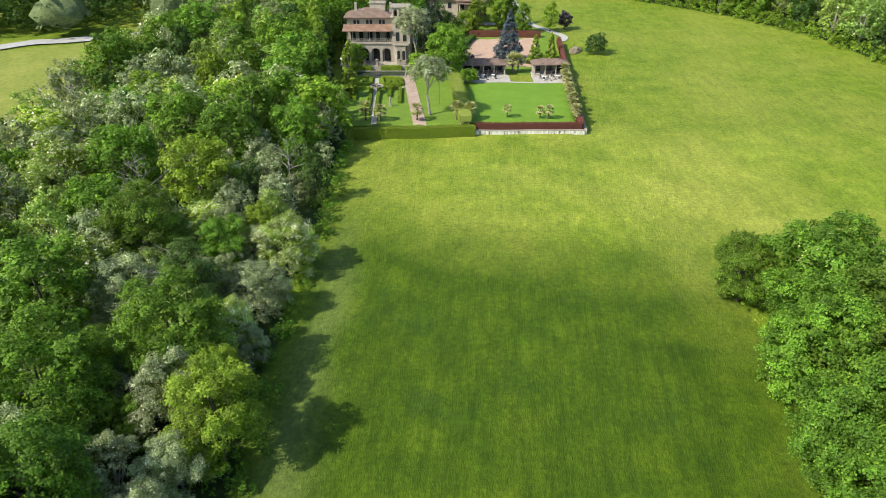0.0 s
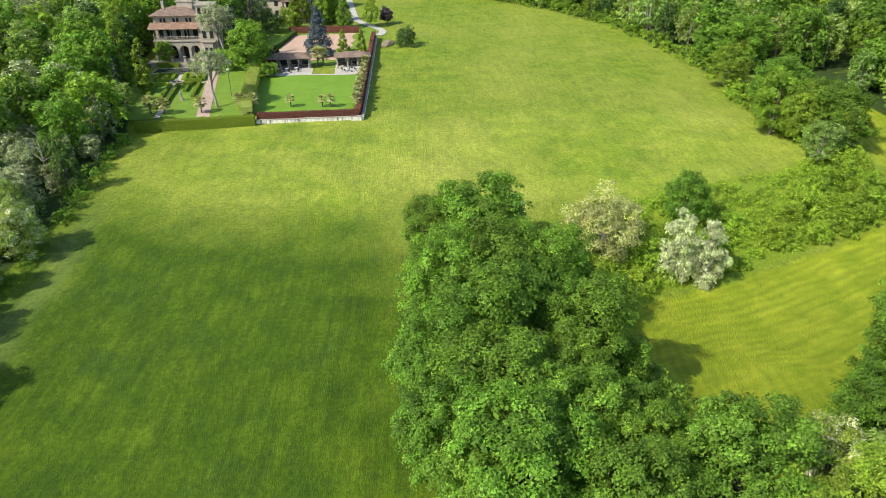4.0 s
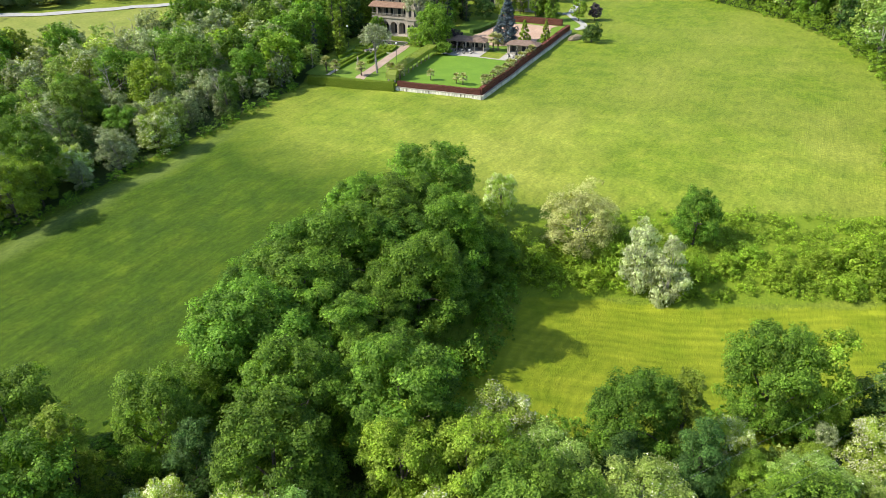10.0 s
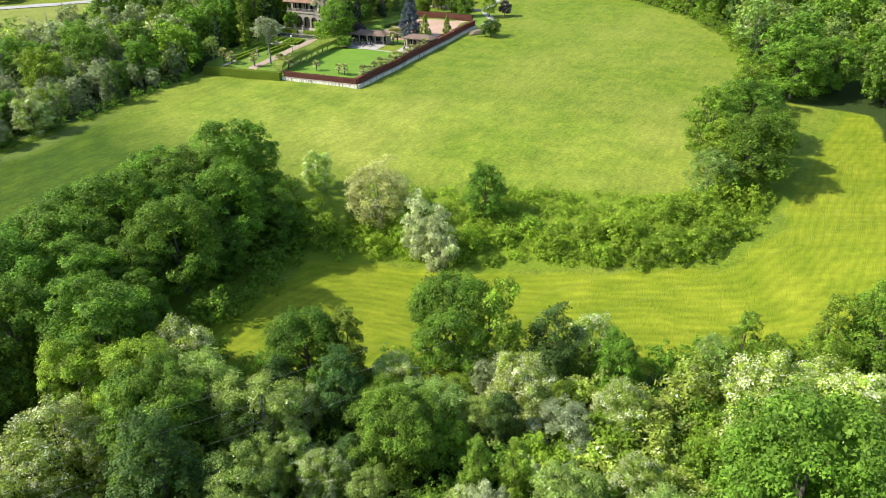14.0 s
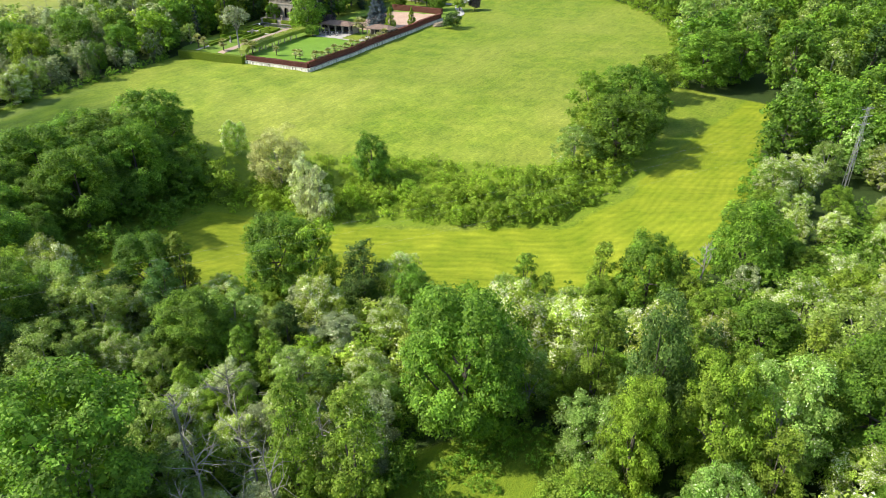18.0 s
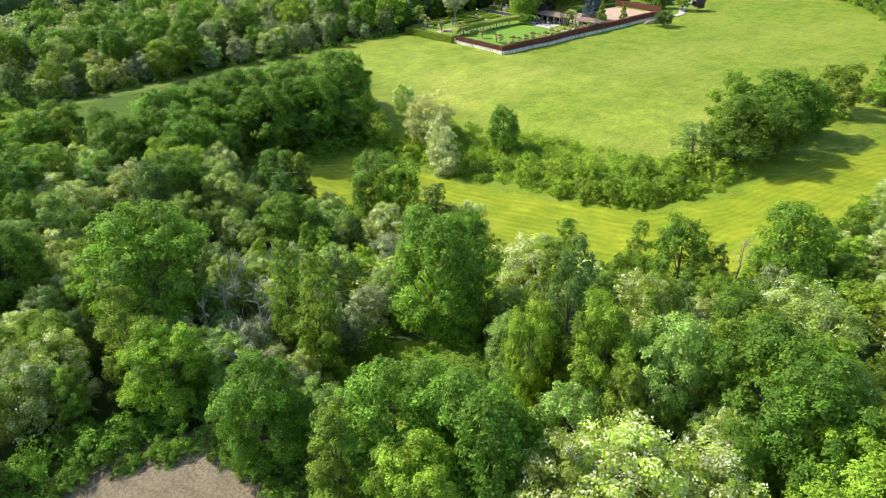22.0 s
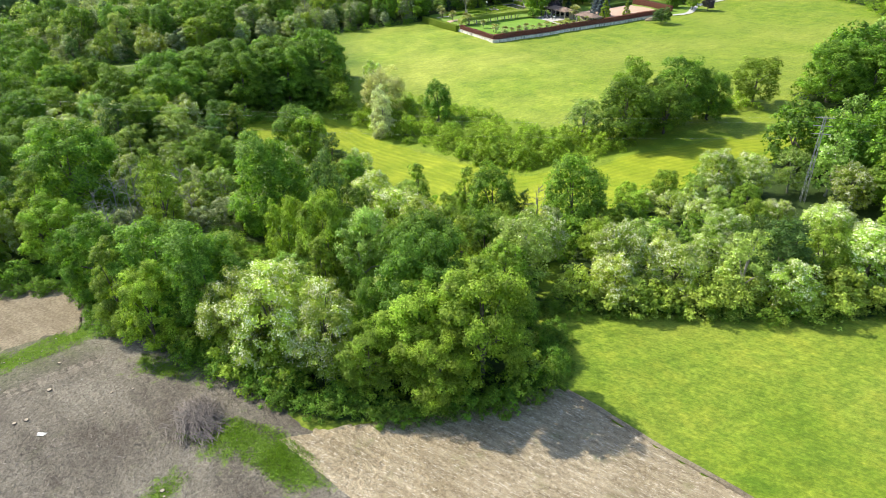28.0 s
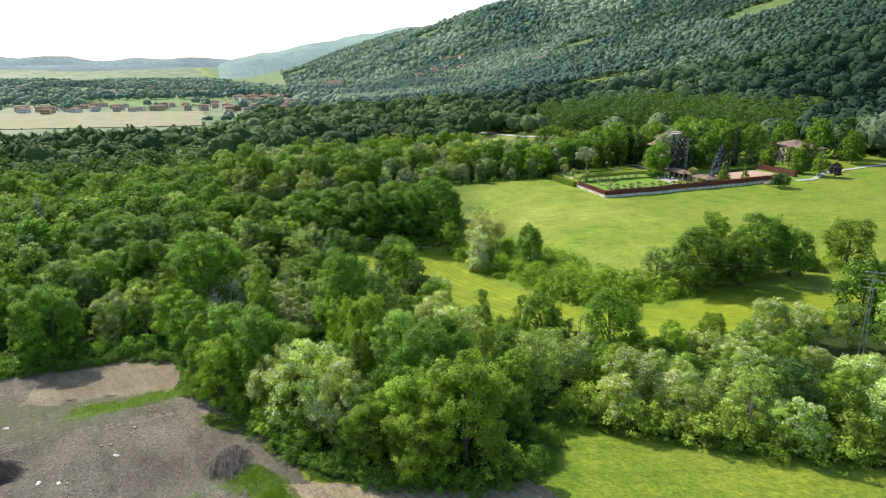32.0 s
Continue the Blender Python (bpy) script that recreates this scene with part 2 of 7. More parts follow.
# woods and meadows in plan
WEST_WOOD = [(-17.5, 4), (-18.5, 60), (-18, 119), (-18, 128), (-25, 132), (-27, 160), (-30, 190), (-40, 225), (-74, 205), (-80, 150), (-74, 124), (-90, 104), (-190, 84), (-190, -10), (-60, -8)]
SOUTH_WOOD = [(-60, -8), (-16, 2), (0, 4), (20, 8), (38, 15), (54, 26), (66, 28), (80, 36), (92, 42), (103, 50), (115, 56), (126, 61), (134, 68),
              (150, 49), (158, 45), (165, 42), (166, 34), (160, 22), (150, 13), (139, 7), (132, 4), (116, 1.5), (112, -8), (114, -70), (60, -90), (-60, -90)]
EAST_WOOD = [(134, 68), (154, 50), (162, 62), (173.5, 83), (184, 106), (194, 128), (150, 145), (135, 140), (136, 110), (137, 92)]
NORTH_WOOD = [(113, 146), (112, 163), (105, 199), (88, 224), (67, 244), (34, 256), (34, 330), (300, 340), (300, 110), (194, 128), (150, 145), (135, 141)]
LOW_MEADOW = [(53, 30), (56, 56), (66, 61), (86, 67), (112, 76), (118, 88), (124, 120), (130, 142), (136, 140), (137, 92), (134, 68), (115, 56), (92, 42), (66, 29)]
ROUGH_BANK = [(36, 18), (33, 40), (36, 66), (44, 76), (60, 80), (76, 85), (98, 91), (112, 96), (124, 124), (130, 142), (122, 112), (116, 84), (111, 76), (86, 67), (66, 61), (56, 56), (53, 30)]
EAST_MEADOW = [(154, 47), (168, 40), (240, 40), (240, 140), (194, 128), (173.5, 83)]
CLEARING = [(114, 9.5), (124, 10), (129, 16), (131, 22), (128, 30), (119, 31), (114, 22)]
FORESTS = (WEST_WOOD, SOUTH_WOOD, EAST_WOOD, NORTH_WOOD)


def axis(lo, hi, step, reach):
    core = list(np.arange(lo, hi + step / 2, step))
    left, right, s = [], [], step
    a, b = lo, hi
    while a > -reach or b < reach:
        s *= 1.13
        a, b = a - s, b + s
        left.append(a), right.append(b)
    return np.array(left[::-1] + core + right)


def mesh_np(name, V, quads=None, tris=None, qm=None, tm=None, mats=(), smooth_faces=False):
    """A mesh from arrays of corners, four- and three-sided faces and their material slots."""
    quads = np.zeros((0, 4), int) if quads is None else np.asarray(quads)
    tris = np.zeros((0, 3), int) if tris is None else np.asarray(tris)
    me = bpy.data.meshes.new(name)
    me.vertices.add(len(V))
    me.vertices.foreach_set("co", np.asarray(V, np.float32).ravel())
    loops = np.concatenate([quads.ravel(), tris.ravel()]).astype(np.int32)
    me.loops.add(len(loops))
    me.loops.foreach_set("vertex_index", loops)
    nq, ntr = len(quads), len(tris)
    me.polygons.add(nq + ntr)
    starts = np.concatenate([np.arange(nq) * 4, nq * 4 + np.arange(ntr) * 3]).astype(np.int32)
    me.polygons.foreach_set("loop_start", starts)
    for m in mats:
        me.materials.append(m)
    idx = np.concatenate([np.zeros(nq, int) if qm is None else qm, np.zeros(ntr, int) if tm is None else tm]).astype(np.int32)
    me.polygons.foreach_set("material_index", idx)
    me.polygons.foreach_set("use_smooth", np.full(nq + ntr, smooth_faces))
    me.update(calc_edges=True)
    me.validate()
    return me


def attribute(me, name, values):
    a = me.attributes.new(name, "FLOAT", "POINT")
    a.data.foreach_set("value", np.asarray(values, np.float32))


def ground_mat():
    m, nt, p, out = mat("land")
    at = lambda n: node(nt, "ShaderNodeAttribute", attribute_name=n).outputs["Fac"]
    big = noise_tex(nt, 0.035, 3)
    mid = noise_tex(nt, 0.22, 5, 0.6)
    streak = noise_tex(nt, 0.9, 5, 0.65, (0.10, 1.0, 1.0), 84)
    streak2 = noise_tex(nt, 1.0, 4, 0.6, (0.08, 1.0, 1.0), 21)
    fine = noise_tex(nt, 3.0, 7, 0.8, (0.55, 1.0, 1.0), 84)
    tuft = noise_tex(nt, 7.0, 4, 0.7)
    # pale flowering grass, and a greener lower half with cloud shade put into its colour
    grass = ramp(nt, mid, [(0.28, (0.104, 0.178, 0.015)), (0.5, (0.156, 0.230, 0.020)), (0.75, (0.234, 0.284, 0.038))])
    grass = mix(nt, ramp(nt, big, [(0.38, (0, 0, 0)), (0.66, (0.75, 0.75, 0.75))]), grass, (0.250, 0.288, 0.052))
    # lightened band across the field: sunlight put into the grass colour
    grass = mix(nt, at("pale"), grass, mix(nt, 1.0, grass, (1.34, 1.26, 1.45), "MULTIPLY"))
    shaded_grass = ramp(nt, mid, [(0.28, (0.041, 0.088, 0.004)), (0.5, (0.062, 0.116, 0.005)), (0.75, (0.094, 0.148, 0.008))])
    shaded_grass = mix(nt, ramp(nt, noise_tex(nt, 0.10, 5, 0.7), [(0.56, (0, 0, 0)), (0.70, (0.8, 0.8, 0.8))]), shaded_grass, (0.042, 0.088, 0.010))
    shade_edge = math_node(nt, "ADD", at("shaded_grass"), math_node(nt, "MULTIPLY", math_node(nt, "SUBTRACT", streak, 0.5), 0.7))
    grass = mix(nt, ramp(nt, shade_edge, [(0.1, (0, 0, 0)), (0.9, (1, 1, 1))]), grass, shaded_grass)
    grass = mix(nt, at("worn"), grass, (0.150, 0.205, 0.062))
    grass = mix(nt, math_node(nt, "ADD", 0.25, math_node(nt, "MULTIPLY", at("shaded_grass"), 0.45)), grass, ramp(nt, streak, [(0.32, (0.60, 0.66, 0.55)), (0.68, (1.34, 1.28, 1.2))]), "MULTIPLY")
    grass = mix(nt, 0.55, grass, ramp(nt, fine, [(0.3, (0.5, 0.55, 0.45)), (0.72, (1.42, 1.36, 1.25))]), "MULTIPLY")
    grass = mix(nt, at("lush"), grass, mix(nt, 1.0, grass, (1.05, 1.03, 0.95), "MULTIPLY"))
    patches = noise_tex(nt, 0.42, 6, 0.7)
    grass = mix(nt, at("lush"), grass, mix(nt, 1.0, grass, ramp(nt, patches, [(0.36, (0.78, 0.92, 0.8)), (0.5, (0.96, 1.03, 0.95)), (0.64, (1.16, 1.12, 1.05))]), "MULTIPLY"))
    blown = noise_tex(nt, 3.4, 6, 0.75, (0.3, 1.0, 1.0), 38)
    grass = mix(nt, at("lush"), grass, mix(nt, 0.8, grass, ramp(nt, blown, [(0.34, (0.60, 0.72, 0.6)), (0.52, (0.98, 1.0, 1.0)), (0.68, (1.40, 1.32, 1.4))]), "MULTIPLY"))
    grass = mix(nt, 0.55, grass, ramp(nt, noise_tex(nt, 0.8, 5, 0.7, (0.45, 1, 1), 84), [(0.32, (0.66, 0.72, 0.62)), (0.68, (1.28, 1.24, 1.2))]), "MULTIPLY")
    grass = mix(nt, 0.75, grass, ramp(nt, noise_tex(nt, 1.9, 5, 0.72), [(0.34, (0.62, 0.68, 0.58)), (0.66, (1.30, 1.26, 1.2))]), "MULTIPLY")
    # scattered dark tussocks
    tussock = noise_tex(nt, 0.55, 5, 0.75, (0.7, 1, 1), 84)
    grass = mix(nt, ramp(nt, tussock, [(0.60, (0, 0, 0)), (0.70, (0.6, 0.6, 0.6))]), grass, mix(nt, 1.0, grass, (0.62, 0.74, 0.68), "MULTIPLY"))
    low = ramp(nt, mid, [(0.3, (0.165, 0.238, 0.012)), (0.7, (0.292, 0.338, 0.026))])
    low = mix(nt, 0.6, low, ramp(nt, streak2, [(0.3, (0.68, 0.72, 0.6)), (0.7, (1.25, 1.2, 1.1))]), "MULTIPLY")
    low = mix(nt, 0.5, low, ramp(nt, fine, [(0.3, (0.6, 0.65, 0.5)), (0.7, (1.3, 1.25, 1.2))]), "MULTIPLY")
    across = math_node(nt, "ADD", at("swath"), math_node(nt, "ADD", math_node(nt, "MULTIPLY", big, 9.0), math_node(nt, "MULTIPLY", mid, 1.6)))
    rows = math_node(nt, "SINE", math_node(nt, "MULTIPLY", across, 6.283 / 1.35))
    rows = math_node(nt, "ADD", math_node(nt, "MULTIPLY", rows, 0.25), math_node(nt, "MULTIPLY", noise_tex(nt, 0.35, 4, 0.6), 1.0))
    low = mix(nt, 0.42, low, ramp(nt, rows, [(0.25, (0.70, 0.76, 0.60)), (0.55, (0.98, 0.98, 0.95)), (0.85, (1.16, 1.14, 1.1))]), "MULTIPLY")
    litter = ramp(nt, fine, [(0.3, (0.018, 0.034, 0.010)), (0.55, (0.040, 0.070, 0.014)), (0.75, (0.085, 0.080, 0.040))])
    rough = ramp(nt, fine, [(0.3, (0.110, 0.190, 0.015)), (0.6, (0.190, 0.264, 0.020)), (0.8, (0.285, 0.335, 0.036))])
    forest = ramp(nt, noise_tex(nt, 0.09, 6, 0.7), [(0.3, (0.050, 0.095, 0.026)), (0.5, (0.100, 0.160, 0.040)), (0.72, (0.170, 0.220, 0.070))])
    # crops of the far plain, cooled in hue: haze put into the colour
    crops = ramp(nt, noise_tex(nt, 0.006, 1, 0.3, (1, 2.2, 1), 20), [(0.38, (0.095, 0.160, 0.060)), (0.5, (0.175, 0.205, 0.120)), (0.62, (0.075, 0.145, 0.052))])

    def soft(name):
        edge = math_node(nt, "ADD", at(name), math_node(nt, "MULTIPLY", math_node(nt, "SUBTRACT", fine, 0.5), 0.7))
        return ramp(nt, edge, [(0.42, (0, 0, 0)), (0.58, (1, 1, 1))])

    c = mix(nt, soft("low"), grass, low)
    c = mix(nt, soft("rough"), c, rough)
    c = mix(nt, soft("wood"), c, litter)
    c = mix(nt, soft("crops"), c, crops)
    c = mix(nt, soft("slope"), c, forest)
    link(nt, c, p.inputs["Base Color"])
    p.inputs["Roughness"].default_value = 0.75
    p.inputs["Specular IOR Level"].default_value = 0.15
    h = math_node(nt, "ADD", math_node(nt, "MULTIPLY", fine, 0.6), math_node(nt, "ADD", math_node(nt, "MULTIPLY", streak, 0.5), math_node(nt, "MULTIPLY", tuft, 0.25)))
    bump(nt, h, 0.8, 0.40, p)
    return m


xs, ys = axis(-110, 230, 1.6, 4900), axis(-60, 250, 1.6, 4900)
gx, gy = np.meshgrid(xs, ys)
gx, gy = gx.ravel(), gy.ravel()
wob = np.array([noise.noise((a * 0.11, b * 0.11, 0)) for a, b in zip(gx, gy)])
LOCAL = (np.abs(gx) < 400) & (np.abs(gy) < 400)
heights = ground(gx, gy) + np.where(LOCAL, 0.22 * wob, 0)
nx, ny = len(xs), len(ys)
ii, jj = np.meshgrid(np.arange(nx - 1), np.arange(ny - 1))
k = (jj * nx + ii).ravel()
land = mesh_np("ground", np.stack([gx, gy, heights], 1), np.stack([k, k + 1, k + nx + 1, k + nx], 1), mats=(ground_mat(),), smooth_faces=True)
edge = lambda poly, w: np.clip(0.5 + (inside(gx, gy, poly) + 2.0 * wob) / w, 0, 1)
# outline of the cloud shade painted into the lower meadow
SHADED_MEADOW = [(-19, -20), (-17, 86), (-8, 84), (10, 79), (30, 72), (37, 62), (36, 10), (20, -10)]
attribute(land, "shaded_grass", np.clip(0.5 + (inside(gx, gy, SHADED_MEADOW) + 5 * wob) / 22, 0, 1))
# mask of the band painted lighter as sunlit grass
attribute(land, "pale", smooth((gy + 4 * wob - 78 - 0.1 * np.maximum(gx - 36, 0)) / 8) * smooth((128 + 5 * wob - gy) / 14) * smooth((gx + 14) / 20) * (0.75 + 0.9 * wob))
attribute(land, "worn", 0.75 * np.clip(1 - np.abs(gx + 13.5 + 1.5 * wob) / 3.2, 0, 1) * smooth((98 - gy) / 30))
attribute(land, "swath", np.clip(-inside(gx, gy, ROUGH_BANK), 0, 60))
attribute(land, "low", edge(LOW_MEADOW, 4))
attribute(land, "lush", edge(EAST_MEADOW, 12))
open_floor = edge(CLEARING, 4)
attribute(land, "rough", np.maximum(edge(ROUGH_BANK, 3), open_floor))
attribute(land, "wood", np.max([edge(f, 4) for f in FORESTS], 0) * (1 - open_floor))
FOOT = 235 + 0.16 * np.minimum(gx, 0) + 0.12 * np.maximum(gx - 60, 0)
attribute(land, "slope", np.clip((gy - FOOT - 25) / 20, 0, 1))
attribute(land, "crops", smooth((-260 - gx) / 100) * (gy < FOOT))
tagged(new("ground", land), "gently rising meadow land with a low hollow and wooded slopes", "ground", kind="structure")


# ---- helpers for things ----
def part(name, bm, material, parent, label=""):
    me = bpy.data.meshes.new(name)
    bm.to_mesh(me)
    bm.free()
    me.materials.append(material)
    return piece(name, me, parent, label)


def piece(name, me, parent, label=""):
    ob = new(name, me)
    ob.parent = parent
    return tagged(ob, label)


def empty(name, x, y, z, turn=0.0, label="", category="", group="", kind=""):
    ob = new(name)
    ob.matrix_basis = pose(x, y, z, 0, 0, turn)
    return tagged(ob, label, category, group, kind)


def box(bm, x0, y0, z0, x1, y1, z1, bevel=0.0):
    r = bmesh.ops.create_cube(bm, size=1, matrix=Matrix.Translation(((x0 + x1) / 2, (y0 + y1) / 2, (z0 + z1) / 2)) @ Matrix.Diagonal((x1 - x0, y1 - y0, z1 - z0, 1)))
    if bevel:
        edges = list({e for v in r["verts"] for e in v.link_edges})
        bmesh.ops.bevel(bm, geom=edges, offset=bevel, segments=1, affect="EDGES")
    return bm


def boxes(*args, bevel=0.0):
    bm = bmesh.new()
    for a in args:
        box(bm, *a, bevel=bevel)
    return bm


def tube(bm, pts, radii, sides=6):
    """A tapered, bent bar through the points."""
    rings = []
    for i, p in enumerate(pts):
        d = Vector(pts[min(i + 1, len(pts) - 1)]) - Vector(pts[max(i - 1, 0)])
        q = d.to_track_quat("Z", "Y")
        rings.append([bm.verts.new(Vector(p) + q @ Vector((radii[i] * math.cos(a), radii[i] * math.sin(a), 0))) for a in np.arange(sides) * 2 * math.pi / sides])
    for a, b in zip(rings, rings[1:]):
        for i in range(sides):
            bm.faces.new((a[i], a[(i + 1) % sides], b[(i + 1) % sides], b[i]))
    bm.faces.new(rings[0][::-1])
    bm.faces.new(rings[-1])
    return bm


# ---- trees ----
def unit(a):
    return a / np.maximum(np.linalg.norm(a, axis=1, keepdims=True), 1e-6)


def kites(rng, pos, nrm, size):
    """Leaf sprays: a folded kite at each place."""
    n = len(pos)
    t = unit(np.cross(nrm, rng.normal(size=(n, 3))))
    b = np.cross(nrm, t)
    a = (size * rng.uniform(0.6, 1.25, n))[:, None]
    w = a * rng.uniform(0.45, 0.8, n)[:, None]
    V = np.stack([pos + t * a, pos + b * w + nrm * a * 0.25, pos - t * a * 0.8, pos - b * w + nrm * a * 0.2], 1).reshape(-1, 3)
    return V, np.arange(4 * n).reshape(-1, 4)


def sprigs(rng, pos, nrm, size):
    """Leaf sprays: a three-cornered leaf at each place."""
    n = len(pos)
    t = unit(np.cross(nrm, rng.normal(size=(n, 3))))
    b = np.cross(nrm, t)
    a = (size * rng.uniform(0.55, 1.35, n))[:, None]
    w = a * rng.uniform(0.5, 0.85, n)[:, None]
    V = np.stack([pos + t * a, pos - t * a * 0.6 + b * w, pos - t * a * 0.6 - b * w], 1).reshape(-1, 3)
    return V, np.arange(3 * n).reshape(-1, 3)


def lobe_set(rng, n, R, z0, z1, shape, fill=0.72):
    """Centres and radii of the clumps that make a crown."""
    out = []
    for i in range(n):
        f = (i + 0.5) / n
        a = i * 2.39996 + rng.uniform(-0.4, 0.4)
        if shape == "round":
            u = -0.92 + 1.9 * f
            r = math.sqrt(max(0.02, 1 - abs(u) ** (2.0 if u > 0 else 3.6)))
            h = (z0 + z1) / 2 + u * (z1 - z0) / 2 * 0.80
            lr = R * rng.uniform(0.28, 0.43)
        elif shape == "cone":
            r, h = (1.02 - f) ** 0.8, z0 + f * (z1 - z0) * 0.97
            lr = R * rng.uniform(0.24, 0.36) * (1.1 - 0.7 * f)
        elif shape == "column":
            r, h = 0.75 * math.sin(math.pi * min(1, 0.12 + 0.86 * f)) ** 0.5, z0 + f * (z1 - z0)
            lr = R * rng.uniform(0.45, 0.65) * (1.05 - 0.5 * f)
        elif shape == "dome":
            u = f
            r, h = math.sqrt(max(0.02, 1 - u * u * 0.95)), z0 + u * (z1 - z0) * 0.8
            lr = R * rng.uniform(0.28, 0.46)
        else:                                   # flat umbrella
            r, h = math.sqrt(f), z1 - (z1 - z0) * (0.3 + 0.45 * f * f)
            lr = R * rng.uniform(0.26, 0.36)
        k = rng.uniform(0.80, 1.08) * fill
        out.append((R * r * k * math.cos(a), R * r * k * math.sin(a), h + rng.uniform(-0.5, 0.5) * lr, lr))
    return np.array(out)


def crown_arrays(rng, lobes, leaves, size, droop=0.0, core=0.5, flat=0.92, bare=0.0, per=11, inner=46):
    """Leaves on the small clumps of each lobe, and inner leaves that close the crown."""
    scale = np.array([1, 1, flat])
    mid = lobes[:, :3].mean(0)
    n = len(lobes)
    d = unit(rng.normal(size=(n, per, 3)).reshape(-1, 3) + 0.8 * np.repeat(unit(lobes[:, :3] - mid), per, 0) + np.array([0, 0, 0.35]))
    own = np.repeat(np.arange(n), per)
    small = np.column_stack([lobes[own, :3] + d * scale * (lobes[own, 3] * rng.uniform(0.55, 1.08, n * per))[:, None], lobes[own, 3] * rng.uniform(0.22, 0.46, n * per)])
    w = small[:, 3] ** 2
    pick = rng.choice(len(small), int(leaves * 1.7), p=w / w.sum())
    e = unit(rng.normal(size=(len(pick), 3)) + 0.35 * d[pick])
    e[:, 2] = np.where(e[:, 2] < -0.4, -e[:, 2], e[:, 2])
    pos = small[pick, :3] + e * scale * (small[pick, 3] * rng.uniform(0.5, 1.35, len(pick)))[:, None]
    near = np.full(len(pos), 9.0)
    for q in lobes:
        near = np.minimum(near, np.linalg.norm((pos - q[:3]) / scale, axis=1) / q[3])
    ok = np.flatnonzero(near > 0.52)[:leaves]
    pos, e, who = pos[ok], e[ok], pick[ok]
    nrm = unit(e * 0.6 + 0.35 * d[who] + rng.normal(size=e.shape) * 0.42 + np.array([0, 0, 0.45 - droop]))
    LV, LT = sprigs(rng, pos, nrm, size)
    if droop:
        LV[:, 2] -= droop * rng.uniform(0, 0.8, len(LV))
    L = np.repeat(lobes[rng.uniform(size=n) >= bare], inner, 0)
    e = unit(rng.normal(size=(len(L), 3)))
    pos = L[:, :3] + e * scale * (L[:, 3] * core * 1.25 * rng.uniform(0.35, 1.0, len(L)) ** 0.5)[:, None]
    CV, CT = sprigs(rng, pos, unit(e + rng.normal(size=e.shape) * 0.4 + np.array([0, 0, 0.3])), np.maximum(L[:, 3] * 0.17, size))
    return LV, LT, CV, CT, who


def crown_mesh(name, rng, lobes, leaves, size, leaf, blossom=0.0, **kw):
    LV, LT, CV, CT, who = crown_arrays(rng, lobes, leaves, size, **kw)
    tm = np.zeros(len(LT) + len(CT), int)
    if blossom:
        rate = np.clip(rng.normal(blossom, blossom * 0.8, who.max() + 1), 0, 0.9)
        tm[:len(LT)] = (rng.uniform(size=len(LT)) < rate[who]).astype(int)
    me = mesh_np(name, np.concatenate([LV, CV]), None, np.concatenate([LT, CT + len(LV)]), tm=tm, mats=(leaf, BLOSSOM))
    # inner leaves a step darker: shade within the crown put into the colour
    attribute(me, "clump", np.concatenate([np.repeat(rng.uniform(-1, 1, who.max() + 1)[who], 3), np.full(len(CV), -0.3)]))
    return me


def trunk_mesh(rng, lobes, z_base, z_top, r0, limbs, bark=BARK, lean=0.3):
    bm = bmesh.new()
    mid = Vector((rng.uniform(-lean, lean), rng.uniform(-lean, lean), z_base))
    top = Vector((rng.uniform(-lean, lean) * 1.5, rng.uniform(-lean, lean) * 1.5, z_top))
    tube(bm, [(0, 0, -0.6), (0, 0, 0.3), mid, (mid + top) / 2, top], [r0 * 1.35, r0, r0 * 0.8, r0 * 0.55, r0 * 0.2], 7)
    for i in rng.permutation(len(lobes))[:limbs]:
        end = Vector(lobes[i, :3])
        s = mid.lerp(top, rng.uniform(0.0, 0.6))
        bend = s.lerp(end, 0.55) + Vector((0, 0, 0.35))
        tube(bm, [s, bend, end], [r0 * 0.42, r0 * 0.26, r0 * 0.08], 5)
    me = bpy.data.meshes.new("trunk")
    bm.to_mesh(me)
    bm.free()
    me.materials.append(bark)
    return me


# kind: height, radius, crown base, lobes, shape, leaves, leaf size, blossom, extra
KINDS = {
    "oak": (12, 4.6, 0.5, 36, "round", 16000, 0.162, 0.0, {"core": 0.55}),
    "ash": (11, 4.0, 0.8, 26, "round", 9500, 0.142, 0.03, {"bare": 0.3}),
    "aspen": (10, 3.8, 0.4, 26, "round", 9500, 0.140, 0.08, {"bare": 0.4}),
    "bright": (11, 4.2, 0.8, 26, "round", 11000, 0.158, 0.0, {}),
    "dark": (11, 3.4, 0.3, 26, "column", 8500, 0.152, 0.0, {}),
    "locust": (9, 4.0, 0.4, 30, "round", 12000, 0.136, 0.26, {"bare": 0.2}),
    "narrow": (12, 2.6, 0.5, 24, "column", 7500, 0.142, 0.0, {}),
    "shrub": (3.5, 2.6, -0.3, 16, "dome", 3000, 0.13, 0.0, {}),
    "sunny": (3.5, 2.6, -0.3, 16, "dome", 3000, 0.13, 0.05, {}),
    "willow": (9.5, 2.8, 0.4, 22, "column", 8500, 0.13, 0.0, {"droop": 0.5}),
    "red": (9, 4.8, 0.6, 30, "round", 14000, 0.135, 0.0, {"bare": 0.3, "core": 0.5}),
}
NAMES = {"oak": "oak_tree", "aspen": "aspen_tree", "ash": "ash_tree", "bright": "maple_tree", "dark": "alder_tree", "locust": "locust_tree", "narrow": "hornbeam_tree",
         "shrub": "shrub", "sunny": "shrub", "willow": "willow_tree", "red": "walnut_tree"}
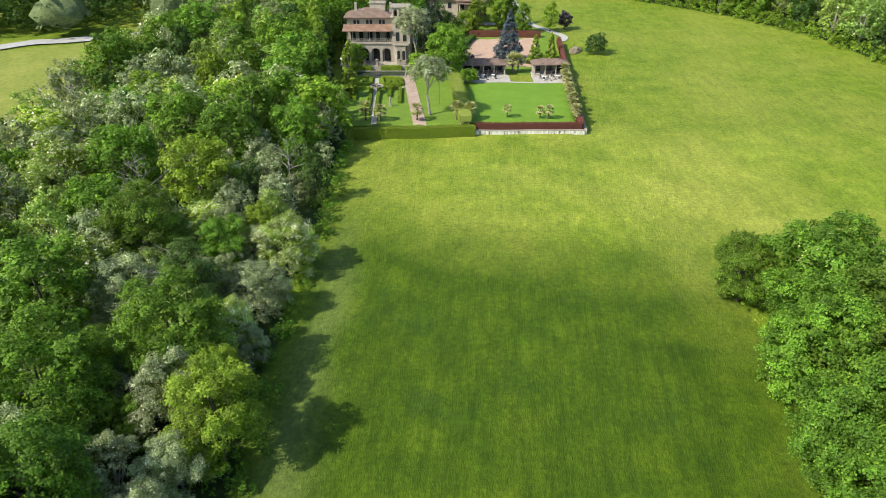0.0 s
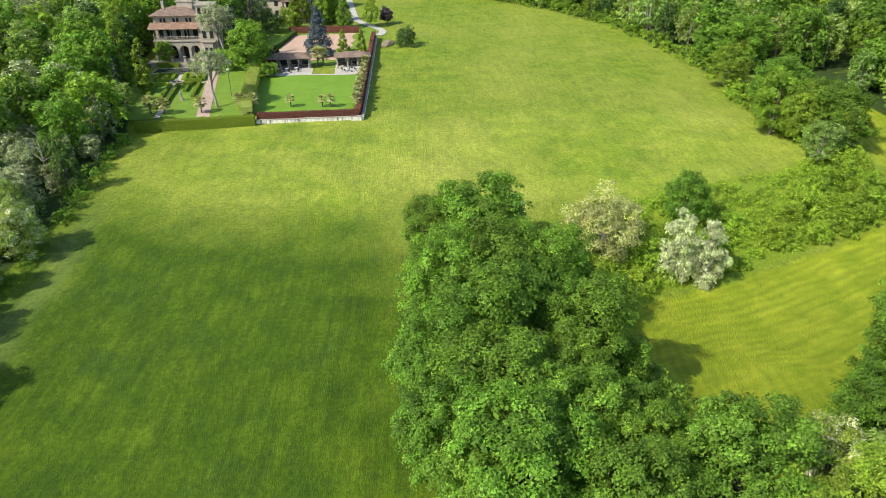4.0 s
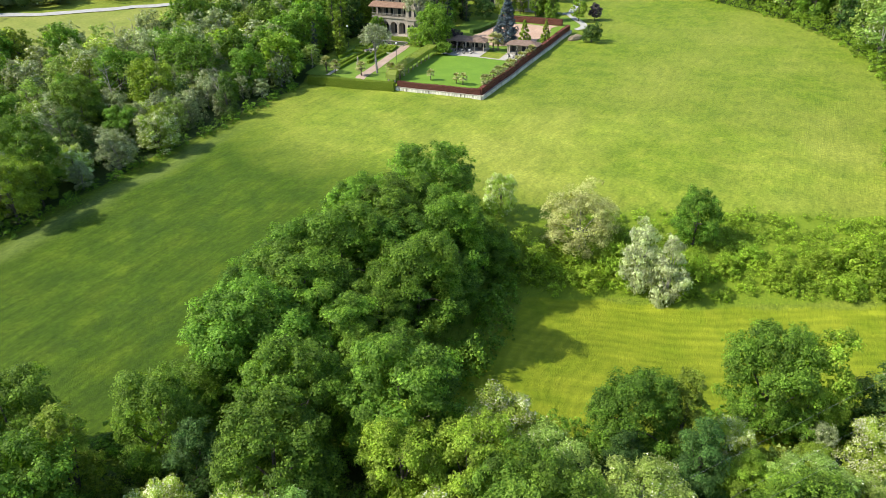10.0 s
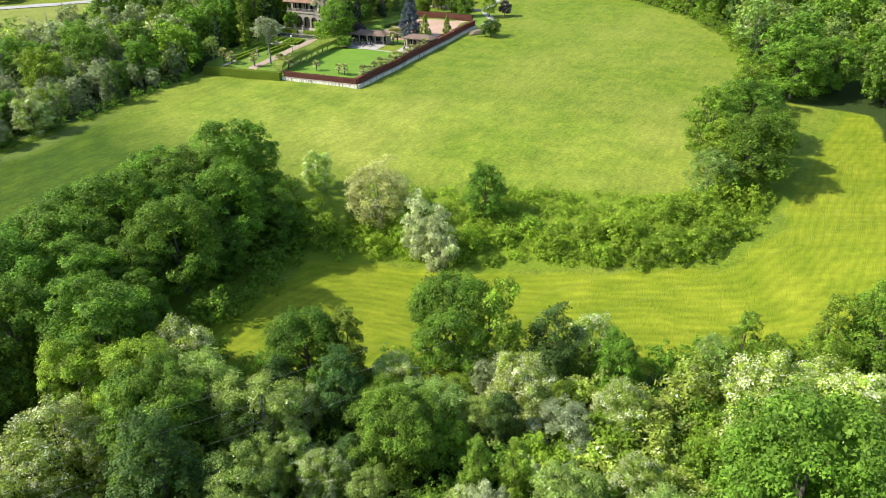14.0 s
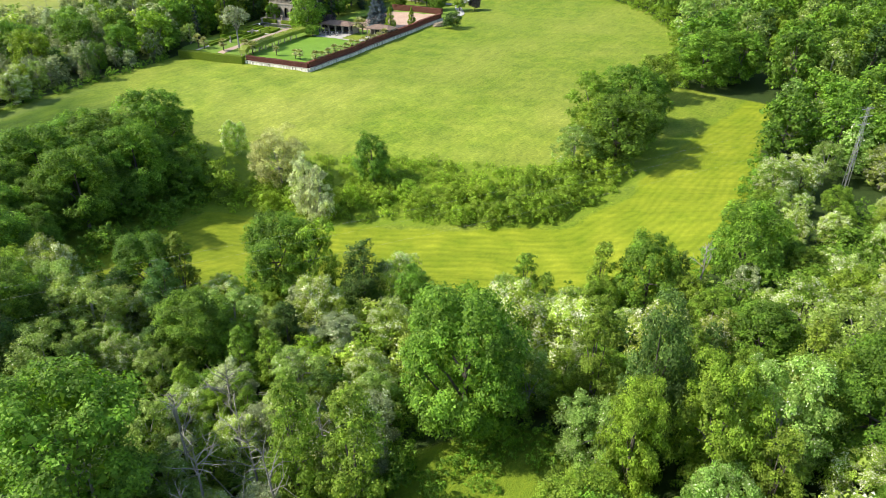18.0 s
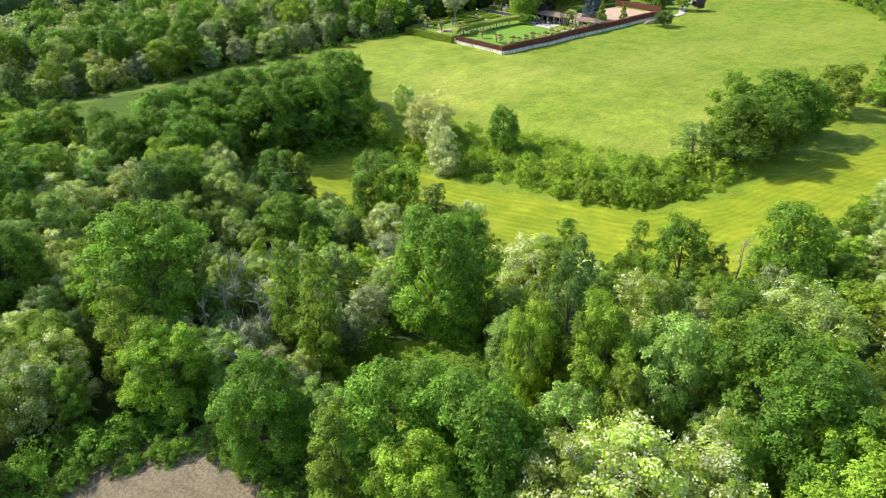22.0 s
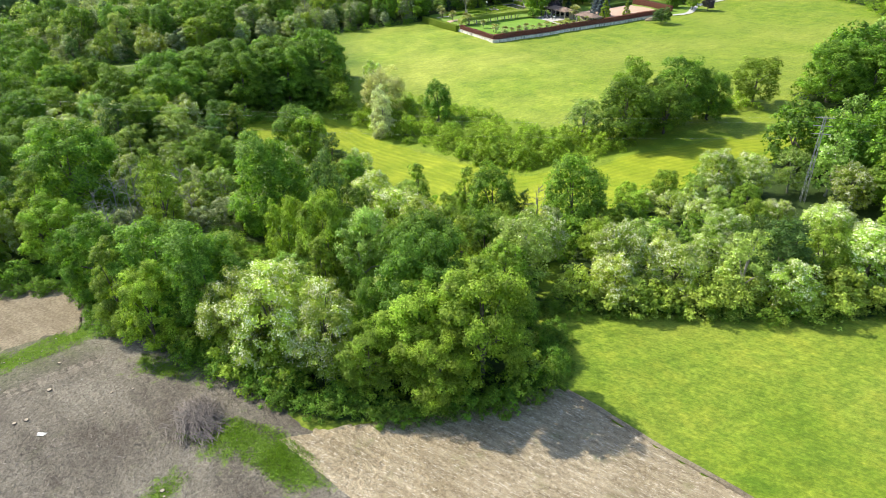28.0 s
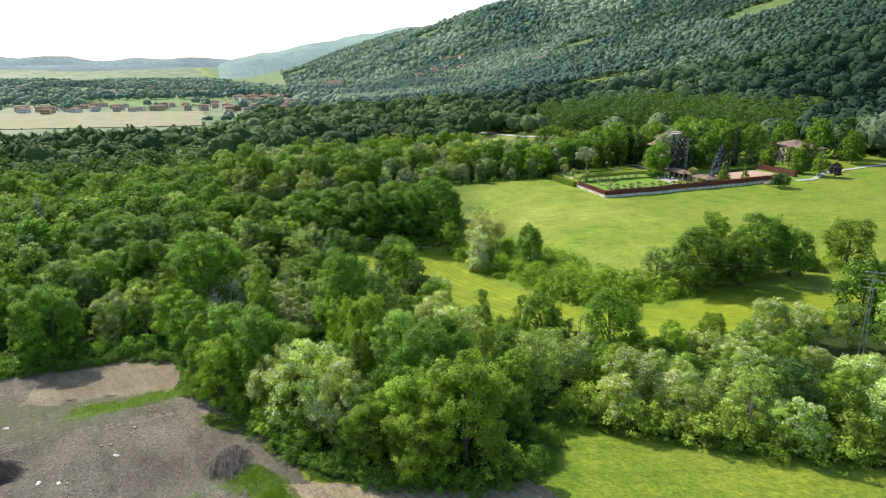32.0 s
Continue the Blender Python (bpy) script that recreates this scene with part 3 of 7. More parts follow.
LABELS = {
    "aspen": "pale grey-green aspen tree with an open crown",
    "oak": "broad green oak tree in full spring leaf", "ash": "greyish green ash tree with thin open crown", "bright": "fresh yellow-green maple tree in young leaf",
    "dark": "dense dark green pointed alder tree", "locust": "locust tree covered in creamy white blossom", "narrow": "slender upright hornbeam with fine foliage",
    "shrub": "low rounded green shrub in the hedgerow", "sunny": "pale yellow-green bush of the sunlit thicket", "willow": "silvery white willow with drooping leaves", "red": "walnut tree with brownish unfolding leaves and bare limbs",
}
PROTO = {}


def proto(kind, level):
    """Trunk and crown meshes of a kind: near (0), far (1), fine-leaved (2) or middling (3)."""
    if (kind, level) not in PROTO:
        H, R, z0, n, shape, leaves, size, blossom, extra = KINDS[kind]
        made = []
        for v in range(3):
            rng = np.random.default_rng(100 * len(PROTO) + v)
            lobes = lobe_set(rng, n, R, z0, H, shape)
            crown = crown_mesh("crown", rng, lobes, (leaves, leaves // 5, int(leaves * 2.1), int(leaves * 0.5))[level], size * (0.98, 2.0, 0.76, 1.35)[level], LEAF[kind], blossom, **extra)
            base = lobes[:, 2].min()
            trunk = trunk_mesh(rng, lobes, max(0.5, z0), H * 0.72, 0.035 * H * (0.6 if kind in ("shrub", "narrow") else 0.8), 4 if level == 1 else (10 if kind == "red" else 6), BARK_GREY if kind in ("ash", "red", "willow", "aspen") else BARK)
            made.append((trunk, crown))
        PROTO[kind, level] = made
    return PROTO[kind, level]


PLANTED = []
tree_rng = np.random.default_rng(5)


def plant(kind, x, y, H, R, level=0, group="", label=""):
    H0, R0 = KINDS[kind][:2]
    if kind not in ("shrub", "sunny") and (40 < x < 172 and -32 < y < 42 or 20 < x < 60 and 0 < y < 80 or -40 < x < 0 and 20 < y < 80):
        level = 2
    elif level == 1 and x > -62 and y < 112 and x < 8:
        level = 3
    elif level == 1 and 8 < x < 195 and -4 < y < 100:
        level = 0
    trunk, crown = proto(kind, level)[int(tree_rng.integers(0, 3))]
    root = new(NAMES[kind], crown if kind in ("shrub", "sunny") else None)
    s = R / R0
    root.matrix_basis = pose(x, y, gz(x, y) - 0.05, 0, 0, tree_rng.uniform(0, 360)) @ Matrix.Diagonal((s, s, H / H0, 1))
    tagged(root, label or LABELS[kind], "shrub" if kind in ("shrub", "sunny") else "tree", group)
    if kind not in ("shrub", "sunny"):
        piece("trunk", trunk, root)
        piece("crown", crown, root)
    PLANTED.append((x, y, R))
    return root


def scatter(poly, gap, mix_of, level, group, sizes=(0.8, 1.2), keep=lambda x, y: True, seed=1, tight=0.62):
    """Fill a wood with trees that keep their distance from those that stand already."""
    rng = np.random.default_rng(seed)
    x0, x1 = min(p[0] for p in poly), max(p[0] for p in poly)
    y0, y1 = min(p[1] for p in poly), max(p[1] for p in poly)
    kinds, weights = list(mix_of), np.array(list(mix_of.values()), float)
    done = 0
    for y in np.arange(y0, y1, gap):
        for x in np.arange(x0, x1, gap):
            px, py = x + rng.uniform(-0.45, 0.45) * gap, y + rng.uniform(-0.45, 0.45) * gap
            kind = kinds[int(rng.choice(len(kinds), p=weights / weights.sum()))]
            s = rng.uniform(*sizes)
            H, R = KINDS[kind][0] * s, KINDS[kind][1] * s * rng.uniform(0.85, 1.1)
            if inside(px, py, poly) < R * 0.45 or not keep(px, py):
                continue
            if any((px - a) ** 2 + (py - b) ** 2 < (tight * (R + r)) ** 2 for a, b, r in PLANTED):
                continue
            plant(kind, px, py, H, R, level, group)
            done += 1
    return done
# ---- shared building parts ----
PLASTER = [plain_mat(n, a, b, 0.8, 0.9, 0.1, 0.01, local=True) for n, a, b in (("cream_plaster", (0.60, 0.54, 0.42), (0.72, 0.66, 0.54)), ("white_plaster", (0.72, 0.70, 0.66), (0.82, 0.80, 0.76)), ("pink_plaster", (0.58, 0.42, 0.34), (0.68, 0.52, 0.43)), ("ochre_plaster", (0.58, 0.45, 0.26), (0.68, 0.55, 0.34)))]
def tile_mat(name, a, b, pitch):
    m, nt, p, out = mat(name)
    src = nt.nodes.new("ShaderNodeTexCoord").outputs["Object"]
    sp = nt.nodes.new("ShaderNodeSeparateXYZ")
    link(nt, src, sp.inputs[0])
    n1, n2 = noise_tex(nt, 0.8, 5, 0.7, local=True), noise_tex(nt, 6.0, 4, 0.7, local=True)
    c = ramp(nt, n1, [(0.3, a), (0.7, b)])
    c = mix(nt, 0.8, c, ramp(nt, n2, [(0.3, (0.55, 0.55, 0.55)), (0.7, (1.3, 1.3, 1.3))]), "MULTIPLY")
    link(nt, c, p.inputs["Base Color"])
    p.inputs["Roughness"].default_value = 0.9
    p.inputs["Specular IOR Level"].default_value = 0.15
    wave = math_node(nt, "SINE", math_node(nt, "MULTIPLY", math_node(nt, "ADD", sp.outputs[0], 0.0), pitch))
    bump(nt, math_node(nt, "ADD", wave, n2), 0.5, 0.06, p)
    return m


TILES = tile_mat("terracotta_tiles", (0.210, 0.130, 0.090), (0.330, 0.220, 0.160), 24.0)
TILES_BROWN = tile_mat("weathered_brown_tiles", (0.165, 0.115, 0.090), (0.265, 0.195, 0.155), 24.0)
GLASS = bpy.data.materials.new("dark_window_glass")
GLASS.use_nodes = True
gp = GLASS.node_tree.nodes["Principled BSDF"]
gp.inputs["Base Color"].default_value, gp.inputs["Roughness"].default_value = (0.03, 0.035, 0.04, 1), 0.12
WOOD_D = plain_mat("dark_wood", (0.060, 0.040, 0.028), (0.120, 0.085, 0.060), 3.0, 0.7, 0.2, 0.01, local=True)


def hip_roof(x0, y0, x1, y1, z, rise, over=0.6, thick=0.18):
    """A closed hipped roof over a rectangle."""
    x0, y0, x1, y1 = x0 - over, y0 - over, x1 + over, y1 + over
    w, d = x1 - x0, y1 - y0
    k = min(w, d) / 2
    if w >= d:
        r0, r1 = (x0 + k, (y0 + y1) / 2), (x1 - k - 0.01, (y0 + y1) / 2)
    else:
        r0, r1 = ((x0 + x1) / 2, y0 + k), ((x0 + x1) / 2, y1 - k - 0.01)
    bm = bmesh.new()
    lo = [bm.verts.new((x, y, z)) for x, y in ((x0, y0), (x1, y0), (x1, y1), (x0, y1))]
    hi = [bm.verts.new((x, y, z + thick)) for x, y in ((x0, y0), (x1, y0), (x1, y1), (x0, y1))]
    a, b = bm.verts.new((*r0, z + thick + rise)), bm.verts.new((*r1, z + thick + rise))
    bm.faces.new(lo[::-1])
    for i in range(4):
        bm.faces.new((lo[i], lo[(i + 1) % 4], hi[(i + 1) % 4], hi[i]))
    if w >= d:
        for f in ((hi[0], hi[1], b, a), (hi[1], hi[2], b), (hi[2], hi[3], a, b), (hi[3], hi[0], a)):
            bm.faces.new(f)
    else:
        for f in ((hi[0], hi[1], a), (hi[1], hi[2], b, a), (hi[2], hi[3], b), (hi[3], hi[0], a, b)):
            bm.faces.new(f)
    return bm


def window(parent, x, y, z, w, h, face="y", frame_m=None, out_=-1):
    """A framed pane set into a wall, facing along an axis."""
    t = 0.06
    if face == "y":
        f = part("window", boxes((x - w / 2 - t, y, z - t, x + w / 2 + t, y + out_ * 0.05, z), (x - w / 2 - t, y, z + h, x + w / 2 + t, y + out_ * 0.05, z + h + t), (x - w / 2 - t, y, z, x - w / 2, y + out_ * 0.05, z + h), (x + w / 2, y, z, x + w / 2 + t, y + out_ * 0.05, z + h)), frame_m or PLASTER[1], parent)
        part("pane", boxes((x - w / 2, y, z, x + w / 2, y + out_ * 0.02, z + h)), GLASS, f)
    else:
        f = part("window", boxes((x, y - w / 2 - t, z - t, x + out_ * 0.05, y + w / 2 + t, z), (x, y - w / 2 - t, z + h, x + out_ * 0.05, y + w / 2 + t, z + h + t), (x, y - w / 2 - t, z, x + out_ * 0.05, y - w / 2, z + h), (x, y + w / 2, z, x + out_ * 0.05, y + w / 2 + t, z + h)), frame_m or PLASTER[1], parent)
        part("pane", boxes((x, y - w / 2, z, x + out_ * 0.02, y + w / 2, z + h)), GLASS, f)
    return f




# ---- worked land ----


# grass strips on the cleared yard
WEED_STRIPS = (((129, -12), (128.5, -4.3), (125.6, 2.5), (131, 3.5), (133, -5), (135, -12)), ((141, 5.6), (148, 12), (146, 13), (138, 7)), ((153.5, 8), (158, 10.2), (164, 16), (158.5, 16.4), (154.5, 13.5)),
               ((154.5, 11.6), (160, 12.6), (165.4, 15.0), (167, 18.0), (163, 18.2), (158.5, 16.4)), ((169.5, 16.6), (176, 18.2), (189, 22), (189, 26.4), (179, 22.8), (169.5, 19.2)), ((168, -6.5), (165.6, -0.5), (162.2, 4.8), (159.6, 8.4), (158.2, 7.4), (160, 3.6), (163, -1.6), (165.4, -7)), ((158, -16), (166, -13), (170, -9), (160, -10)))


def patch(name, corners, n, m, material, lift=0.07, jitter=0.5, label="", category="", seed=0.0, kind="structure", rim=0.0):
    """A sheet laid on the land between four corners, with a wandering border."""
    a, b, c, d = [Vector((*p, 0)) for p in corners]
    V = []
    for j in range(m + 1):
        for i in range(n + 1):
            u, v = i / n, j / m
            p = a.lerp(b, u).lerp(d.lerp(c, u), v)
            if i in (0, n) or j in (0, m):
                p = p + Vector((noise.noise((p.x * 0.35, p.y * 0.35, seed)), noise.noise((p.x * 0.35, p.y * 0.35, seed + 9)), 0)) * jitter * 2 + Vector((noise.noise((p.x * 1.7, p.y * 1.7, seed + 3)), noise.noise((p.x * 1.7, p.y * 1.7, seed + 5)), 0)) * jitter * 0.9
            V.append((p.x, p.y, gz(p.x, p.y) + (lift - rim if i in (0, n) or j in (0, m) else lift)))
    k = np.array([j * (n + 1) + i for j in range(m) for i in range(n)])
    me = mesh_np(name, V, np.stack([k, k + 1, k + n + 2, k + n + 1], 1), mats=(material,), smooth_faces=True)
    return tagged(new(name, me), label, category, kind=kind)


def strip(name, pts, width, material, lift=0.09, label="", category="path", jitter=0.15):
    """A path of even width through the points."""
    P = []
    for a, b in zip(pts, pts[1:]):
        steps = max(2, int(math.dist(a, b) / 1.2))
        P += [(a[0] + (b[0] - a[0]) * i / steps, a[1] + (b[1] - a[1]) * i / steps) for i in range(steps)]
    P.append(pts[-1])
    for _ in range(3):
        P = [P[0]] + [((p[0] + 2 * q[0] + r[0]) / 4, (p[1] + 2 * q[1] + r[1]) / 4) for p, q, r in zip(P, P[1:], P[2:])] + [P[-1]]
    V = []
    for i, p in enumerate(P):
        d = Vector((*P[min(i + 1, len(P) - 1)], 0)) - Vector((*P[max(i - 1, 0)], 0))
        s = Vector((-d.y, d.x, 0)).normalized()
        for k in (-0.5, 0, 0.5):
            q = Vector((*p, 0)) + s * width * k * (1 + jitter * noise.noise((p[0] * 0.5, p[1] * 0.5, k)))
            V.append((q.x, q.y, gz(q.x, q.y) + lift))
    Q = [(3 * i + k, 3 * i + k + 1, 3 * i + k + 4, 3 * i + k + 3) for i in range(len(P) - 1) for k in (0, 1)]
    return tagged(new(name, mesh_np(name, V, Q, mats=(material,), smooth_faces=True)), label, category, kind="structure")


def soil_mat(name, a, b, chips, turn, furrow, weeds=0.0, rows=0.0, straw=0.6):
    m, nt, p, out = mat(name)
    big = noise_tex(nt, 0.13, 4)
    line = noise_tex(nt, furrow, 3, 0.6, (0.2, 1, 1), turn)
    fine = noise_tex(nt, 3.2, 6, 0.75)
    bits = noise_tex(nt, 9.0, 3, 0.8) if not rows else noise_tex(nt, 5.0, 4, 0.8, (0.3, 1, 1), turn)
    c = ramp(nt, big, [(0.3, a), (0.7, b)])
    c = mix(nt, 0.75, c, ramp(nt, line, [(0.36, (0.82, 0.81, 0.8)), (0.62, (1.12, 1.12, 1.12))]), "MULTIPLY")
    if rows:
        sp = nt.nodes.new("ShaderNodeSeparateXYZ")
        link(nt, nt.nodes.new("ShaderNodeNewGeometry").outputs["Position"], sp.inputs[0])
        across = math_node(nt, "SUBTRACT", math_node(nt, "MULTIPLY", sp.outputs[1], math.cos(radians(turn))), math_node(nt, "MULTIPLY", sp.outputs[0], math.sin(radians(turn))))
        wave = math_node(nt, "SINE", math_node(nt, "ADD", math_node(nt, "MULTIPLY", across, 6.283 / rows), math_node(nt, "MULTIPLY", big, 7.0)))
        wave = math_node(nt, "ADD", wave, math_node(nt, "MULTIPLY", math_node(nt, "SUBTRACT", noise_tex(nt, 0.7, 4, 0.7), 0.5), 5.0))
        c = mix(nt, 0.36, c, ramp(nt, math_node(nt, "ADD", math_node(nt, "MULTIPLY", wave, 0.25), 0.5), [(0.3, (0.74, 0.70, 0.64)), (0.65, (1.22, 1.22, 1.22))]), "MULTIPLY")
        line = math_node(nt, "ADD", line, math_node(nt, "MULTIPLY", wave, 0.07))
    c = mix(nt, 0.95, c, ramp(nt, fine, [(0.3, (0.52, 0.50, 0.48)), (0.7, (1.38, 1.38, 1.36))]), "MULTIPLY")
    c = mix(nt, ramp(nt, bits, [(straw, (0, 0, 0)), (straw + 0.12, (0.75, 0.75, 0.75))]), c, chips)
    if weeds == 0.12:
        swirl = node(nt, "ShaderNodeTexNoise", {"Scale": 0.55, "Detail": 6.0, "Roughness": 0.65, "Distortion": 2.2})
        link(nt, nt.nodes.new("ShaderNodeNewGeometry").outputs["Position"], swirl.inputs["Vector"])
        c = mix(nt, 0.75, c, ramp(nt, swirl.outputs["Fac"], [(0.38, (0.62, 0.60, 0.60)), (0.47, (1.1, 1.1, 1.1)), (0.53, (0.78, 0.77, 0.76)), (0.64, (1.25, 1.24, 1.22))]), "MULTIPLY")
        line = math_node(nt, "ADD", line, swirl.outputs["Fac"])
        sage = math_node(nt, "MULTIPLY", node(nt, "ShaderNodeAttribute", attribute_name="sage").outputs["Fac"], ramp(nt, noise_tex(nt, 0.5, 6, 0.75), [(0.36, (0.15, 0.15, 0.15)), (0.62, (0.85, 0.85, 0.85))]))
        c = mix(nt, sage, c, ramp(nt, fine, [(0.3, (0.085, 0.105, 0.045)), (0.7, (0.225, 0.250, 0.120))]))
        at = node(nt, "ShaderNodeAttribute", attribute_name="weed").outputs["Fac"]
        edge_ = math_node(nt, "ADD", at, math_node(nt, "MULTIPLY", math_node(nt, "SUBTRACT", noise_tex(nt, 0.8, 7, 0.8), 0.5), 2.6))
        c = mix(nt, ramp(nt, edge_, [(0.45, (0, 0, 0)), (0.75, (0.9, 0.9, 0.9))]), c, ramp(nt, fine, [(0.3, (0.065, 0.135, 0.014)), (0.5, (0.120, 0.215, 0.020)), (0.7, (0.190, 0.300, 0.032))]))
    if weeds:
        c = mix(nt, ramp(nt, noise_tex(nt, 0.4, 5, 0.7), [(0.58, (0, 0, 0)), (0.74, (weeds, weeds, weeds))]), c, (0.130, 0.190, 0.035))
    link(nt, c, p.inputs["Base Color"])
    p.inputs["Roughness"].default_value = 0.95
    p.inputs["Specular IOR Level"].default_value = 0.1
    bump(nt, math_node(nt, "ADD", line, math_node(nt, "MULTIPLY", fine, 1.1)), 1.0, 0.4, p)
    return m


STUBBLE = soil_mat("ploughed_soil", (0.310, 0.252, 0.158), (0.475, 0.402, 0.285), (0.740, 0.670, 0.550), 28, 1.6, 0.5, 1.1, 0.54)
YARD = soil_mat("cleared_earth", (0.138, 0.122, 0.102), (0.288, 0.268, 0.222), (0.380, 0.340, 0.290), 20, 0.6, 0.12)
PALE = soil_mat("bare_dry_earth", (0.235, 0.195, 0.135), (0.380, 0.325, 0.235), (0.480, 0.420, 0.330), 25, 0.8, 0.2)
yard = patch("cleared_yard", [(110, -60), (215, -60), (196, 33), (113, 2)], 120, 90, YARD, 0.06, 0.7, "bare grey-brown cleared earth strewn with wood chips", "bare ground", rim=0.12)
yv = np.array([v.co[:2] for v in yard.data.vertices])
attribute(yard.data, "sage", np.clip(0.5 + inside(yv[:, 0], yv[:, 1], [(126, -3), (134, 2.5), (136.5, -8), (141, -26), (150, -44), (126, -44), (124, -20)]) / 5, 0, 1))
attribute(yard.data, "weed", np.max([np.clip(0.5 + inside(yv[:, 0], yv[:, 1], list(w)) / 4.5, 0, 1) for w in WEED_STRIPS], 0))
patch("ploughed_field", [(158.8, 15.4), (207, 33.2), (207, 53.4), (165.5, 41.6)], 90, 60, STUBBLE, 0.07, 0.9, "pale ploughed strip with furrows beside the wood", "field", 3.0, rim=0.12)
patch("bare_corner", [(106, -22), (126, -20), (127.5, 1.8), (113, 2.4)], 50, 40, PALE, 0.11, 1.5, "smooth pale brown earth at the wood's edge", "bare ground", 5.0, rim=0.08)
strip("field_track", [(166.6, 41.9), (171.4, 43.4), (180, 45.9), (189, 48.4), (207, 53.7), (222, 58)], 0.6, PALE, 0.09, "narrow trodden earth track along the meadow", jitter=0.5)

TRACK = soil_mat("trodden_pale_earth", (0.215, 0.192, 0.155), (0.310, 0.282, 0.232), (0.390, 0.360, 0.305), 80, 0.8)
strip("earth_track", [(143, -26), (140.9, -18), (138.6, -8.3), (137, 1), (136, 4.6)], 2.0, TRACK, 0.06, "pale trodden track over the cleared earth", jitter=0.5)


def tufts(name, poly, count, size, material, seed, label, height=0.5, keep=None):
    """Standing grass: many small blades as one thing."""
    rng = np.random.default_rng(seed)
    x0, x1 = min(p[0] for p in poly), max(p[0] for p in poly)
    y0, y1 = min(p[1] for p in poly), max(p[1] for p in poly)
    x, y = rng.uniform(x0, x1, count * 3), rng.uniform(y0, y1, count * 3)
    clump = np.array([noise.noise((a * 0.16, b * 0.16, seed)) + 0.6 * noise.noise((a * 0.6, b * 0.6, seed)) for a, b in zip(x, y)])
    ok = (inside(x, y, poly) > 0) & (clump > rng.uniform(-0.5, 0.5, len(x)))
    if keep is not None:
        ok &= keep(x, y)
    ok = np.flatnonzero(ok)[:count]
    x, y = x[ok], y[ok]
    z = np.array([gz(a, b) for a, b in zip(x, y)])
    n = len(x)
    a = rng.uniform(0, 2 * math.pi, n)
    s = size * rng.uniform(0.6, 1.4, n)
    h = height * rng.uniform(0.5, 1.3, n)
    lean = rng.normal(0, 0.45, (n, 2)) + np.array([0.5, 0.3])
    dx, dy = np.cos(a) * s, np.sin(a) * s
    V = np.stack([np.stack([x - dx, y - dy, z - 0.05], 1), np.stack([x + dx, y + dy, z - 0.05], 1),
                  np.stack([x + dx * 0.7 + lean[:, 0] * h, y + dy * 0.7 + lean[:, 1] * h, z + h * 0.8], 1),
                  np.stack([x - dx * 0.9 + lean[:, 0] * h, y - dy * 0.9 + lean[:, 1] * h, z + h * 0.75], 1)], 1).reshape(-1, 3)
    me = mesh_np(name, V, np.arange(4 * n).reshape(-1, 4), mats=(material,))
    return tagged(new(name, me), label, "grass", kind="stuff")


BLADE = leaf_mat("meadow_blades", (0.090, 0.160, 0.010), (0.210, 0.280, 0.028), 0.01, 0.3)
tufts("field_margin", [(8, 119.0), (40, 116.8), (75, 117.0), (92, 118.2), (92, 119.8), (75, 118.8), (40, 118.6), (8, 120.6)], 900, 0.05, BLADE, 3, "line of taller grass across the field", 0.12)
rng = np.random.default_rng(33)
BANK_SPOTS = [(x, y) for x, y in zip(rng.uniform(56, 116, 2400), rng.uniform(58, 100, 2400)) if inside(x, y, ROUGH_BANK) > 0.6]
tufts("bank_weeds", ROUGH_BANK, 9000, 0.05, LEAF["shrub"], 4, "lush nettles and brambles on the bank", 0.3)
STRIP_BLADE = leaf_mat("fresh_strip_grass", (0.120, 0.225, 0.014), (0.210, 0.330, 0.032), 0.005, 0.35)
for i, strip_poly in enumerate(WEED_STRIPS):
    tufts("strip_grass", list(strip_poly), 6000, 0.03, STRIP_BLADE, 40 + i, "fresh grass tufts on bare earth", 0.24)


def litter(name, poly, count, size, long, material, seed, label, keep=None):
    """Sticks, chips and clods strewn over the ground, as one thing."""
    r = np.random.default_rng(seed)
    x0, x1 = min(p[0] for p in poly), max(p[0] for p in poly)
    y0, y1 = min(p[1] for p in poly), max(p[1] for p in poly)
    x, y = r.uniform(x0, x1, count * 3), r.uniform(y0, y1, count * 3)
    ok = np.flatnonzero((inside(x, y, poly) > 0) & (gap(x, y, seed) > r.uniform(-0.7, 0.4, len(x))))[:count]
    x, y = x[ok], y[ok]
    z = np.array([gz(a, b) for a, b in zip(x, y)]) + 0.09
    pos = np.stack([x, y, z], 1)
    nrm = unit(r.normal(size=pos.shape) * 0.4 + np.array([0, 0, 1.0]))
    t = unit(np.cross(nrm, r.normal(size=pos.shape)))
    b = np.cross(nrm, t)
    a = (size * long * r.uniform(0.4, 1.4, len(x)))[:, None]
    w = (size * r.uniform(0.5, 1.4, len(x)))[:, None]
    up = np.array([0, 0, 1.0]) * w * 0.9
    V = np.stack([pos - t * a, pos + b * w, pos + t * a, pos - b * w, pos + up], 1).reshape(-1, 3)
    o = 5 * np.arange(len(x))[:, None]
    T = np.concatenate([o + np.array([[0, 4, 3]]), o + np.array([[0, 1, 4]]), o + np.array([[1, 2, 4]]), o + np.array([[2, 3, 4]])])
    return tagged(new(name, mesh_np(name, V, None, T, mats=(material,))), label, "litter", kind="stuff")


def gap(x, y, seed):
    return np.array([noise.noise((a * 0.18, b * 0.18, seed)) for a, b in zip(x, y)])


